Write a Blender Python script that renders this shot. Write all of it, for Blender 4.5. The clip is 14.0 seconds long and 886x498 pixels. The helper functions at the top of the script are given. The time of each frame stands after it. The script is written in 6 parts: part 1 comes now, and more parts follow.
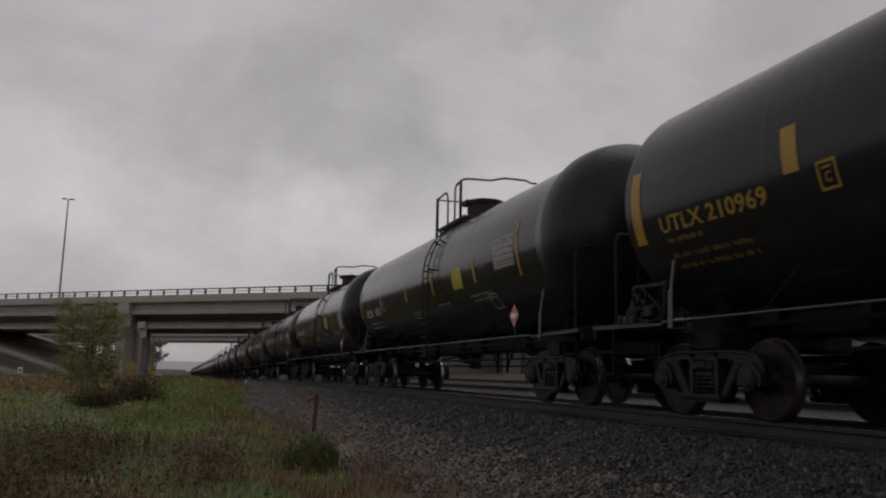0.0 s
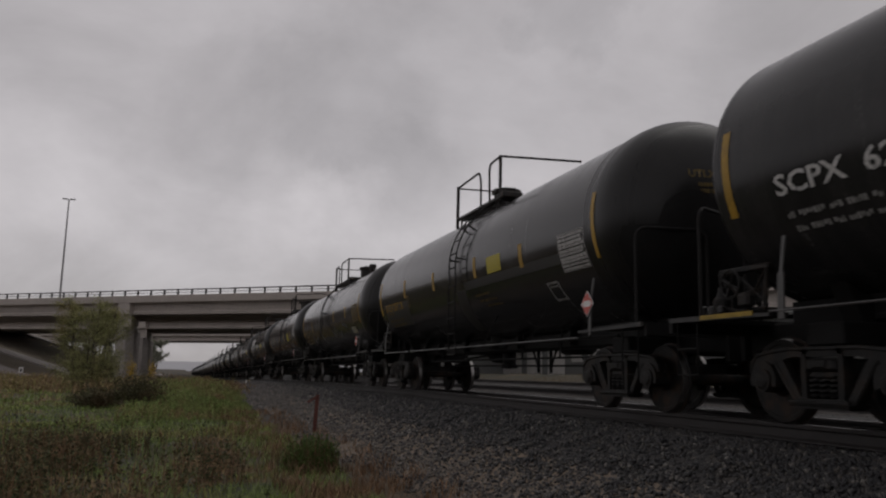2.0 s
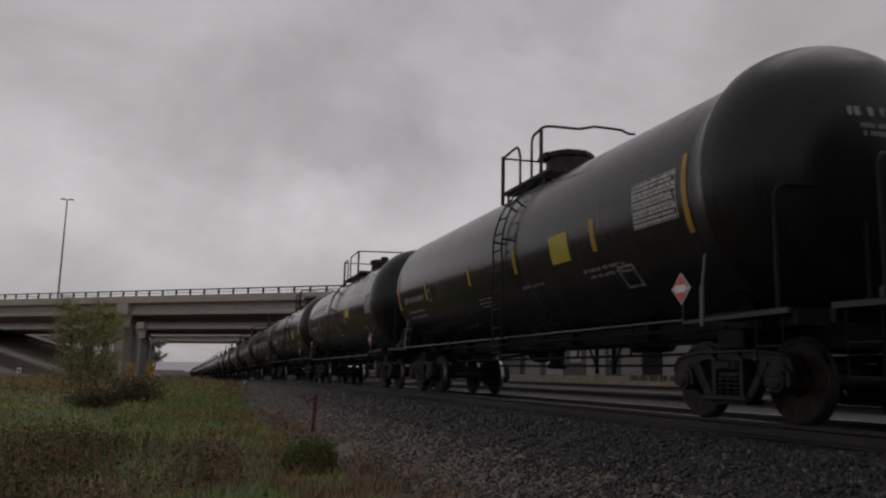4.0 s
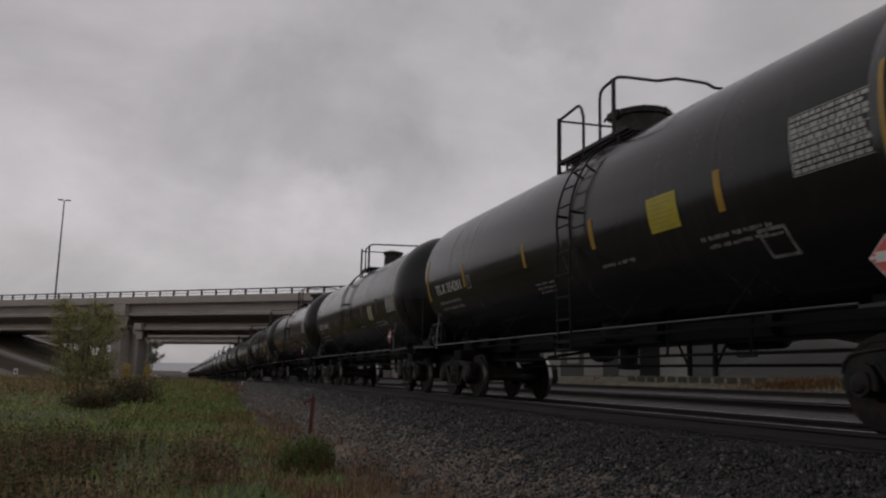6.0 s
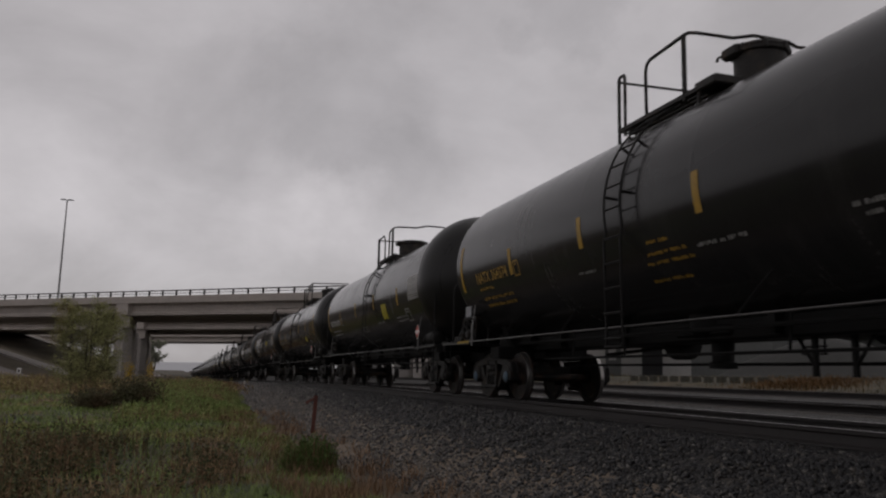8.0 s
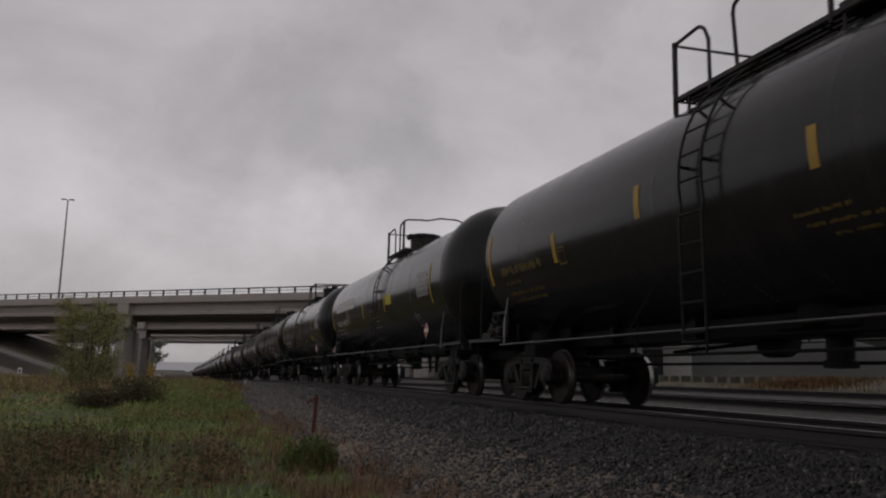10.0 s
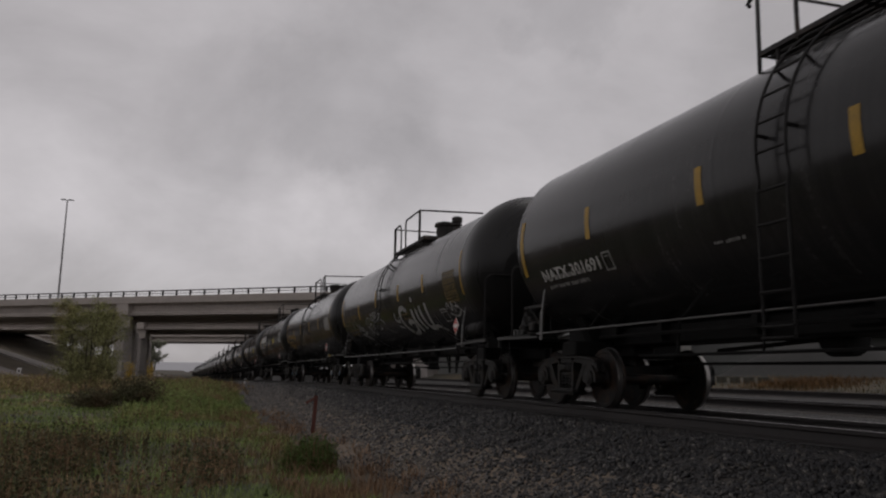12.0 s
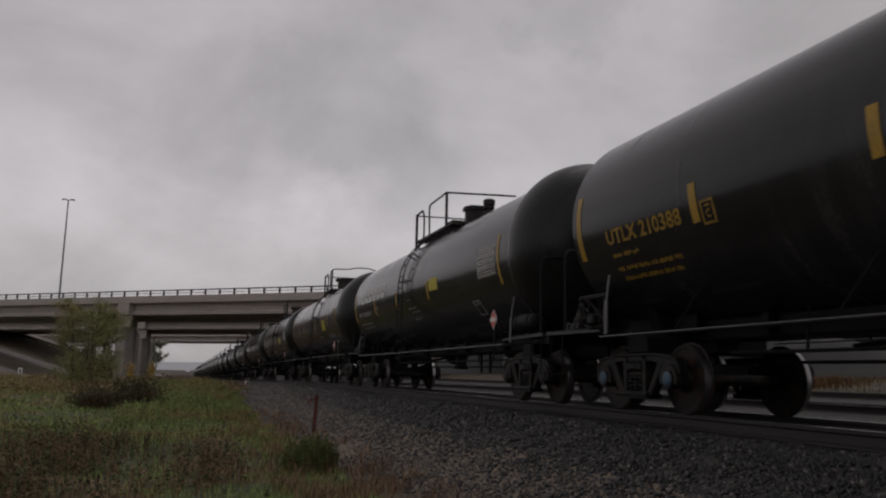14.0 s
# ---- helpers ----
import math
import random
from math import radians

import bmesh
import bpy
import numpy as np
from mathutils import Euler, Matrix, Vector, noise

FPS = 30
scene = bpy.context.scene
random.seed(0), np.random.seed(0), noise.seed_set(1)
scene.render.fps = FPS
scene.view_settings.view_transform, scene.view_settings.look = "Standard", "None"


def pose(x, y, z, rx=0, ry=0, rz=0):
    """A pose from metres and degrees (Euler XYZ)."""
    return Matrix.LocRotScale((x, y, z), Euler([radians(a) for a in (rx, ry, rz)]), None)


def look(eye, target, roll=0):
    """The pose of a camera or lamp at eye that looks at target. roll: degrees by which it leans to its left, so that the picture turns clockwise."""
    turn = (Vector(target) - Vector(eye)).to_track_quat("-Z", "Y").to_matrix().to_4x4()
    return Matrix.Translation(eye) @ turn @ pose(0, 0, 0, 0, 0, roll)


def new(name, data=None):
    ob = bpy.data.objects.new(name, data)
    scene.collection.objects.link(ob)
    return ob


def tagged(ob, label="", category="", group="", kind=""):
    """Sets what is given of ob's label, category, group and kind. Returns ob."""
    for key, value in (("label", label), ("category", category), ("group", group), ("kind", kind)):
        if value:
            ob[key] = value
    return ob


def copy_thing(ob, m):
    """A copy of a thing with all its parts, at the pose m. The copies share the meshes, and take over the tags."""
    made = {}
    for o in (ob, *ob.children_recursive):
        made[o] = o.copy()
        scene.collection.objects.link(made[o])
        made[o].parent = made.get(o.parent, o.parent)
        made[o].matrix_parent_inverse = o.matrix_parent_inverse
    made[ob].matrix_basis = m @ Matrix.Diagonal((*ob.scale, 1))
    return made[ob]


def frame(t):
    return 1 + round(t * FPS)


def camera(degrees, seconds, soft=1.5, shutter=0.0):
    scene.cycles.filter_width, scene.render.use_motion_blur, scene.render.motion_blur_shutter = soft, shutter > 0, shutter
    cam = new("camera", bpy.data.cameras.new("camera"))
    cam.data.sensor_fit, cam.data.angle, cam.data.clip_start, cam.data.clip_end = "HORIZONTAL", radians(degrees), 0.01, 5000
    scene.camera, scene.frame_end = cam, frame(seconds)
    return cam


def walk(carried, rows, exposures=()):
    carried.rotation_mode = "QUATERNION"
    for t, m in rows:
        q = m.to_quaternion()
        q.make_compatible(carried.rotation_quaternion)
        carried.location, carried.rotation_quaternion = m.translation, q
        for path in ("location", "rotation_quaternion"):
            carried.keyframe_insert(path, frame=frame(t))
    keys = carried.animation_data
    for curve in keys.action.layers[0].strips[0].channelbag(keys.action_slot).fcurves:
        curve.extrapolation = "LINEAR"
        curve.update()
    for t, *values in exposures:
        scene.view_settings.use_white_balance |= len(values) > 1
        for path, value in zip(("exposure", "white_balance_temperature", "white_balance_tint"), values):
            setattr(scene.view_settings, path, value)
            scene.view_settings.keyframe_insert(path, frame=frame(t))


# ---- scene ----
cam = camera(57.08, 14.0, soft=2.2, shutter=0.06)

# where the camera stands: 0.43 m above the rail heads, 7.1 m from the middle of the track
EYE = (0.0, 0.0, 0.434)
YAW, PITCH, ROLL = -17.455, 8.801, -1.29
# seconds, and the small swing of the tripod head in the wind: degrees to the left, degrees up
SWAY = [
    (0.0, 0.0, 0.0), (0.5, 0.22, -0.12), (1.0, 0.28, -0.06), (1.5, 0.10, 0.0), (2.0, 0.04, 0.0), (2.5, -0.12, 0.06),
    (3.0, -0.06, 0.06), (4.2, -0.07, 0.03), (5.3, -0.08, 0.0), (5.5, -0.24, 0.0), (6.0, -0.24, 0.10), (6.5, -0.48, 0.12),
    (7.0, -0.18, 0.06), (7.5, -0.28, 0.12), (8.0, -0.07, 0.06), (8.5, -0.42, 0.12), (9.0, -0.18, 0.06), (9.2, 0.10, 0.02),
    (10.2, -0.08, 0.05), (11.3, -0.28, 0.08), (11.5, -0.12, 0.06), (12.0, -0.06, 0.06), (12.5, -0.18, 0.06),
    (13.0, -0.36, 0.12), (13.5, -0.20, 0.12), (14.0, 0.0, 0.04),
]
walk(cam, [(t, pose(*EYE, 90 + PITCH + up, ROLL, YAW + left)) for t, left, up in SWAY])

# the train runs along y towards the camera
TRACK_X = 7.09
SPEED = 18.33
TANK_R, TANK_Z = 1.52, 2.78


def fall(y):
    """How far the line has dropped at y: level beside the camera, then down a gentle grade to pass under the road bridges."""
    u = min(max(y - 25.0, 0.0), 45.0)
    return 0.011 * (u * u / 90 + 450 * (1 - math.exp(-max(y - 70.0, 0.0) / 450)))


def grade(y):
    """Slope of the line at y in degrees, for a car that stands on it."""
    return -math.degrees(math.atan((fall(y + 4) - fall(y - 4)) / 8))


def falls(y):
    return np.array([fall(float(a)) for a in y])


# ---- world and light: a closed, wet, grey sky ----
def nodes_of(tree):
    tree.nodes.clear()
    return tree.nodes, tree.links


def make_world():
    world = bpy.data.worlds.new("overcast_sky")
    scene.world = world
    world.use_nodes = True
    n, l = nodes_of(world.node_tree)
    out = n.new("ShaderNodeOutputWorld")
    sky = n.new("ShaderNodeTexSky")
    sky.sky_type, sky.sun_disc = "NISHITA", False
    sky.sun_elevation, sky.sun_rotation = radians(38), radians(60)
    clear = n.new("ShaderNodeBackground")
    clear.inputs["Strength"].default_value = 0.06
    l.new(sky.outputs["Color"], clear.inputs["Color"])
    # the cloud deck, laid out on a flat layer overhead
    co = n.new("ShaderNodeTexCoord")
    sep = n.new("ShaderNodeSeparateXYZ")
    l.new(co.outputs["Generated"], sep.inputs[0])
    up = n.new("ShaderNodeMath")
    up.operation = "MAXIMUM"
    l.new(sep.outputs["Z"], up.inputs[0])
    up.inputs[1].default_value = 0.0
    lift = n.new("ShaderNodeMath")
    lift.operation = "ADD"
    l.new(up.outputs[0], lift.inputs[0])
    lift.inputs[1].default_value = 0.5
    flat = []
    for axis in "XY":
        d = n.new("ShaderNodeMath")
        d.operation = "DIVIDE"
        l.new(sep.outputs[axis], d.inputs[0])
        l.new(lift.outputs[0], d.inputs[1])
        flat.append(d)
    vec = n.new("ShaderNodeCombineXYZ")
    l.new(flat[0].outputs[0], vec.inputs[0])
    l.new(flat[1].outputs[0], vec.inputs[1])
    vec.inputs[2].default_value = CLOUD_SEED
    big = n.new("ShaderNodeTexNoise")
    big.inputs["Scale"].default_value = 3.4
    big.inputs["Detail"].default_value = 7.0
    big.inputs["Roughness"].default_value = 0.58
    big.inputs["Distortion"].default_value = 0.25
    l.new(vec.outputs[0], big.inputs["Vector"])
    ramp = n.new("ShaderNodeValToRGB")
    e = ramp.color_ramp.elements
    e[0].position, e[0].color = 0.30, (0.238, 0.224, 0.229, 1)
    e[1].position, e[1].color = 0.70, (0.318, 0.301, 0.309, 1)
    l.new(big.outputs["Fac"], ramp.inputs[0])
    # the heavy and the thin parts of the deck: directions bent by a slow noise, so that their edges billow
    bend = n.new("ShaderNodeTexNoise")
    bend.inputs["Scale"].default_value, bend.inputs["Detail"].default_value, bend.inputs["Roughness"].default_value = 6.0, 7.0, 0.62
    l.new(co.outputs["Generated"], bend.inputs["Vector"])
    shift = n.new("ShaderNodeVectorMath")
    shift.operation = "MULTIPLY_ADD"
    l.new(bend.outputs["Color"], shift.inputs[0])
    shift.inputs[1].default_value, shift.inputs[2].default_value = (0.20, 0.20, 0.20), (-0.10, -0.10, -0.10)
    warped = n.new("ShaderNodeVectorMath")
    l.new(co.outputs["Generated"], warped.inputs[0])
    l.new(shift.outputs[0], warped.inputs[1])
    unit = n.new("ShaderNodeVectorMath")
    unit.operation = "NORMALIZE"
    l.new(warped.outputs[0], unit.inputs[0])
    total = None
    for way, wide, gain in CLOUD_MASSES:
        dot = n.new("ShaderNodeVectorMath")
        dot.operation = "DOT_PRODUCT"
        l.new(unit.outputs[0], dot.inputs[0])
        dot.inputs[1].default_value = Vector(way).normalized()
        near = n.new("ShaderNodeMapRange")
        near.interpolation_type = "SMOOTHERSTEP"
        near.inputs["From Min"].default_value, near.inputs["From Max"].default_value = math.cos(radians(wide)), 1.0
        near.inputs["To Min"].default_value, near.inputs["To Max"].default_value = 0.0, gain
        l.new(dot.outputs["Value"], near.inputs["Value"])
        add = n.new("ShaderNodeMath")
        l.new(near.outputs["Result"], add.inputs[0])
        if total is None:
            add.inputs[1].default_value = 1.0
        else:
            l.new(total, add.inputs[1])
        total = add.outputs[0]
    thick = n.new("ShaderNodeVectorMath")
    thick.operation = "SCALE"
    l.new(ramp.outputs["Color"], thick.inputs[0])
    l.new(total, thick.inputs["Scale"])
    cloud = n.new("ShaderNodeBackground")
    l.new(thick.outputs[0], cloud.inputs["Color"])
    # brightest a little above the hazy horizon, dimmer under the thick deck overhead
    fall = n.new("ShaderNodeValToRGB")
    e = fall.color_ramp.elements
    e.new(0.16)
    for k, (at, v) in enumerate(((0.0, 0.75), (0.16, 1.0), (0.8, 0.70))):
        e[k].position, e[k].color = at, (v, v, v, 1)
    l.new(up.outputs[0], fall.inputs[0])
    power = n.new("ShaderNodeMath")
    power.operation = "MULTIPLY"
    l.new(fall.outputs["Color"], power.inputs[0])
    power.inputs[1].default_value = CLOUD_LIGHT
    l.new(power.outputs[0], cloud.inputs["Strength"])
    mix = n.new("ShaderNodeMixShader")
    mix.inputs[0].default_value = 0.94
    l.new(clear.outputs[0], mix.inputs[1])
    l.new(cloud.outputs[0], mix.inputs[2])
    l.new(mix.outputs[0], out.inputs["Surface"])


CLOUD_SEED, CLOUD_LIGHT = 3.0, 1.84
# direction of each cloud mass, its reach in degrees, and how much thinner (+) or heavier (-) the deck is there
CLOUD_MASSES = [
    ((0.175, 0.930, 0.320), 8, -0.11), ((0.05, 0.955, 0.29), 7, -0.06), ((0.300, 0.903, 0.310), 8, -0.05), ((0.397, 0.811, 0.429), 5, -0.15),
    ((0.090, 0.977, 0.193), 6, 0.10), ((-0.167, 0.966, 0.195), 8, 0.07), ((0.510, 0.779, 0.364), 9, 0.02), ((0.647, 0.665, 0.373), 10, -0.12),
    ((0.232, 0.941, 0.248), 6, -0.10), ((0.17, 0.965, 0.188), 4, 0.08), ((-0.04, 0.92, 0.39), 9, 0.05),
]
make_world()
sun = new("sun", bpy.data.lights.new("sun", "SUN"))
sun.data.energy, sun.data.angle, sun.data.color = 0.25, radians(40), (1.0, 0.97, 0.93)
sun.matrix_world = look((0, 0, 50), (-20, -12, 0))


# ---- materials ----
def material(name, base, rough=0.6, metal=0.0, vary=0.25, scale=4.0, fine=60.0, bump=0.0, bump_scale=40.0, second=None, cover=0.5,
             random_piece=0.0, spec=0.5, stretch=(1, 1, 1), rough_vary=0.1, coat=0.0):
    """Base colour broken up at two scales, with an optional second colour in patches and a fine relief."""
    m = bpy.data.materials.new(name)
    m.use_nodes = True
    n, l = m.node_tree.nodes, m.node_tree.links
    bsdf = n["Principled BSDF"]
    bsdf.inputs["Metallic"].default_value = metal
    bsdf.inputs["Specular IOR Level"].default_value = spec
    bsdf.inputs["Coat Weight"].default_value = coat
    bsdf.inputs["Coat Roughness"].default_value = 0.15
    co = n.new("ShaderNodeTexCoord")
    mp = n.new("ShaderNodeMapping")
    mp.inputs["Scale"].default_value = stretch
    l.new(co.outputs["Object"], mp.inputs[0])
    large = n.new("ShaderNodeTexNoise")
    large.inputs["Scale"].default_value, large.inputs["Detail"].default_value = scale, 5.0
    small = n.new("ShaderNodeTexNoise")
    small.inputs["Scale"].default_value, small.inputs["Detail"].default_value = fine, 3.0
    for t in (large, small):
        l.new(mp.outputs[0], t.inputs["Vector"])
    add = n.new("ShaderNodeMath")
    add.operation = "ADD"
    l.new(large.outputs["Fac"], add.inputs[0])
    l.new(small.outputs["Fac"], add.inputs[1])
    span = n.new("ShaderNodeMapRange")
    span.inputs["From Min"].default_value, span.inputs["From Max"].default_value = 0.6, 1.4
    span.inputs["To Min"].default_value, span.inputs["To Max"].default_value = 1 - vary, 1 + vary
    l.new(add.outputs[0], span.inputs["Value"])
    colour = n.new("ShaderNodeVectorMath")
    colour.operation = "SCALE"
    if second:
        pick = n.new("ShaderNodeMapRange")
        pick.inputs["From Min"].default_value, pick.inputs["From Max"].default_value = cover - 0.08, cover + 0.08
        l.new(large.outputs["Fac"], pick.inputs["Value"])
        mixed = n.new("ShaderNodeMix")
        mixed.data_type = "RGBA"
        mixed.inputs["A"].default_value, mixed.inputs["B"].default_value = (*base, 1), (*second, 1)
        l.new(pick.outputs["Result"], mixed.inputs["Factor"])
        l.new(mixed.outputs["Result"], colour.inputs[0])
    else:
        colour.inputs[0].default_value = base
    factor = span.outputs["Result"]
    if random_piece:
        geo = n.new("ShaderNodeNewGeometry")
        isle = n.new("ShaderNodeMapRange")
        isle.inputs["To Min"].default_value, isle.inputs["To Max"].default_value = 1 - random_piece, 1 + random_piece
        l.new(geo.outputs["Random Per Island"], isle.inputs["Value"])
        both = n.new("ShaderNodeMath")
        both.operation = "MULTIPLY"
        l.new(factor, both.inputs[0])
        l.new(isle.outputs["Result"], both.inputs[1])
        factor = both.outputs[0]
    l.new(factor, colour.inputs["Scale"])
    l.new(colour.outputs[0], bsdf.inputs["Base Color"])
    rr = n.new("ShaderNodeMapRange")
    rr.inputs["To Min"].default_value, rr.inputs["To Max"].default_value = max(rough - rough_vary, 0.03), min(rough + rough_vary, 1.0)
    l.new(large.outputs["Fac"], rr.inputs["Value"])
    l.new(rr.outputs["Result"], bsdf.inputs["Roughness"])
    if bump:
        tex = n.new("ShaderNodeTexNoise")
        tex.inputs["Scale"].default_value, tex.inputs["Detail"].default_value = bump_scale, 4.0
        l.new(mp.outputs[0], tex.inputs["Vector"])
        bp = n.new("ShaderNodeBump")
        bp.inputs["Strength"].default_value, bp.inputs["Distance"].default_value = bump, 0.02
        l.new(tex.outputs["Fac"], bp.inputs["Height"])
        l.new(bp.outputs[0], bsdf.inputs["Normal"])
    return m


def tank_paint(name, clean, film, rough, spec, coat):
    """Wet black paint: a grey film washed down in streaks round the shell, smears along it, and shallow dents; each car differs."""
    m = bpy.data.materials.new(name)
    m.use_nodes = True
    n, l = m.node_tree.nodes, m.node_tree.links
    bsdf = n["Principled BSDF"]
    bsdf.inputs["Specular IOR Level"].default_value = spec
    bsdf.inputs["Coat Weight"].default_value = coat
    bsdf.inputs["Coat Roughness"].default_value = 0.07
    co = n.new("ShaderNodeTexCoord")
    info = n.new("ShaderNodeObjectInfo")
    own = n.new("ShaderNodeMath")
    own.operation = "MULTIPLY"
    l.new(info.outputs["Random"], own.inputs[0])
    own.inputs[1].default_value = 60.0

    def grain(stretch, scale, detail, roughness=0.5):
        mp = n.new("ShaderNodeMapping")
        mp.inputs["Scale"].default_value = stretch
        l.new(co.outputs["Object"], mp.inputs[0])
        t = n.new("ShaderNodeTexNoise")
        t.noise_dimensions = "4D"
        t.inputs["Scale"].default_value, t.inputs["Detail"].default_value, t.inputs["Roughness"].default_value = scale, detail, roughness
        l.new(mp.outputs[0], t.inputs["Vector"])
        l.new(own.outputs[0], t.inputs["W"])
        return t.outputs["Fac"]

    def ranged(value, a, b, c, d):
        r = n.new("ShaderNodeMapRange")
        for key, v in (("From Min", a), ("From Max", b), ("To Min", c), ("To Max", d)):
            r.inputs[key].default_value = v
        l.new(value, r.inputs["Value"])
        return r.outputs["Result"]

    runs = grain((0.30, 5.0, 0.30), 1.0, 5.0, 0.6)
    stains = grain((0.5, 0.45, 0.5), 1.0, 5.0, 0.6)
    speck = grain((1, 1, 1), 22.0, 3.0)
    both = n.new("ShaderNodeMath")
    both.operation = "MULTIPLY"
    l.new(ranged(runs, 0.42, 0.72, 0.15, 1.0), both.inputs[0])
    l.new(ranged(stains, 0.42, 0.70, 0.0, 1.0), both.inputs[1])
    fine = n.new("ShaderNodeMath")
    fine.operation = "MULTIPLY"
    l.new(both.outputs[0], fine.inputs[0])
    l.new(ranged(speck, 0.3, 0.7, 0.5, 1.2), fine.inputs[1])
    colour = n.new("ShaderNodeMix")
    colour.data_type = "RGBA"
    colour.inputs["A"].default_value, colour.inputs["B"].default_value = (*clean, 1), (*film, 1)
    l.new(fine.outputs[0], colour.inputs["Factor"])
    l.new(colour.outputs["Result"], bsdf.inputs["Base Color"])
    matte = n.new("ShaderNodeMath")
    l.new(ranged(runs, 0.3, 0.7, rough * 0.7, rough * 1.35), matte.inputs[0])
    l.new(ranged(fine.outputs[0], 0.0, 1.0, 0.0, 0.20), matte.inputs[1])
    l.new(matte.outputs[0], bsdf.inputs["Roughness"])
    bump = n.new("ShaderNodeBump")
    bump.inputs["Strength"].default_value, bump.inputs["Distance"].default_value = 0.07, 0.02
    l.new(grain((1, 0.7, 1), 2.4, 4.0, 0.55), bump.inputs["Height"])
    l.new(bump.outputs[0], bsdf.inputs["Normal"])
    return m


TANK_BLACK = tank_paint("black_tank_paint", (0.0205, 0.0202, 0.0207), (0.062, 0.060, 0.058), 0.16, 0.27, 0.02)
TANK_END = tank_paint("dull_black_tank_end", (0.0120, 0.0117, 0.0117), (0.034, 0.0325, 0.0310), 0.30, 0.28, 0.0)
FRAME_BLACK = material("black_steel", (0.0085, 0.0082, 0.0080), 0.7, vary=0.4, scale=3, fine=40, bump=0.15, spec=0.2)
# black steel with brown weathered patches, its colour lifted for glare from the sky
TOP_STEEL = material("weathered_black_steel", (0.0250, 0.0225, 0.0208), 0.62, vary=0.5, scale=5, fine=40, bump=0.1, second=(0.045, 0.034, 0.027), cover=0.60, spec=0.3)
PIPE_DARK = material("dark_pipe", (0.0125, 0.0116, 0.0112), 0.6, vary=0.3, scale=6, fine=60, spec=0.2)
EDGE_DULL = material("scuffed_black_edge", (0.014, 0.0135, 0.013), 0.5, vary=0.6, scale=4, fine=30, second=(0.045, 0.041, 0.036), cover=0.62)
PLATFORM_EDGE = material("worn_steel_edge", (0.052, 0.050, 0.048), 0.42, vary=0.4, scale=3, fine=30)
WET_RAIL = material("wet_bare_steel_pipe", (0.085, 0.082, 0.080), 0.32, metal=0.5, vary=0.5, scale=2, fine=20)
TRUCK_STEEL = material("grimy_cast_steel", (0.0105, 0.0098, 0.0094), 0.55, vary=0.6, scale=4, fine=50, bump=0.35, bump_scale=30, second=(0.022, 0.0160, 0.0120), cover=0.56, spec=0.26)
WHEEL_STEEL = material("wheel_steel", (0.0080, 0.0072, 0.0068), 0.55, vary=0.45, scale=6, fine=40, bump=0.15, second=(0.028, 0.0165, 0.0110), cover=0.54, spec=0.22)
TREAD_STEEL = material("polished_tread", (0.28, 0.27, 0.26), 0.38, metal=1.0, vary=0.15, scale=8)
STRIPE_YELLOW = material("yellow_reflective", (0.385, 0.225, 0.016), 0.5, vary=0.35, scale=5, fine=40)
STRIPE_DIRTY = material("grimy_yellow_reflective", (0.12, 0.075, 0.017), 0.6, vary=0.4, scale=5, fine=40)
LETTER_YELLOW = material("yellow_stencil", (0.36, 0.21, 0.02), 0.65, vary=0.4, scale=9, fine=60, second=(0.16, 0.095, 0.012), cover=0.60)
LETTER_WHITE = material("white_stencil", (0.56, 0.55, 0.53), 0.65, vary=0.4, scale=9, fine=60, second=(0.20, 0.195, 0.19), cover=0.60)
LETTER_GREY = material("weathered_white_stencil", (0.32, 0.313, 0.30), 0.65, vary=0.5, scale=11, fine=60, second=(0.13, 0.128, 0.12), cover=0.54)
LETTER_DULL = material("weathered_yellow_stencil", (0.17, 0.112, 0.02), 0.65, vary=0.6, scale=11, fine=60, second=(0.05, 0.034, 0.010), cover=0.54)
PLACARD_RED = material("placard_red", (0.55, 0.10, 0.08), 0.5, vary=0.2, scale=8)
PLACARD_WHITE = material("placard_white", (0.7, 0.68, 0.66), 0.5, vary=0.2, scale=8)
RAIL_SIDE = material("rusty_rail", (0.020, 0.0165, 0.0155), 0.7, vary=0.4, scale=2, fine=30, bump=0.2, stretch=(1, 0.4, 1))
RAIL_HEAD = material("worn_rail_head", (0.42, 0.41, 0.40), 0.3, metal=1.0, vary=0.15, scale=2, fine=20, stretch=(1, 0.2, 1))
TIE_WOOD = material("creosoted_tie", (0.06, 0.048, 0.04), 0.85, vary=0.45, scale=2, fine=25, bump=0.5, bump_scale=20, stretch=(0.3, 1, 1))
BALLAST_BED = material("ballast_bed", (0.029, 0.0275, 0.0271), 0.85, vary=0.6, scale=6, fine=28, bump=1.0, bump_scale=24, second=(0.038, 0.033, 0.028), cover=0.56)
GROUND_GRASS = material("rough_grass_ground", (0.066, 0.061, 0.049), 0.95, vary=0.5, scale=0.5, fine=9, bump=0.9, bump_scale=9, second=(0.085, 0.062, 0.036), cover=0.52)
CONCRETE = material("weathered_concrete", (0.43, 0.385, 0.352), 0.85, vary=0.18, scale=0.35, fine=4, bump=0.1, bump_scale=12)
CONCRETE_DARK = material("grimy_concrete", (0.34, 0.312, 0.292), 0.9, vary=0.25, scale=0.3, fine=4, bump=0.1, bump_scale=12)
GALVANISED = material("galvanised_steel", (0.22, 0.22, 0.22), 0.5, metal=0.6, vary=0.2, scale=3)
GRASS_GREEN = material("green_grass", (0.215, 0.290, 0.088), 0.7, vary=0.4, scale=0.35, fine=3, random_piece=0.7, second=(0.24, 0.190, 0.075), cover=0.61, spec=0.08)
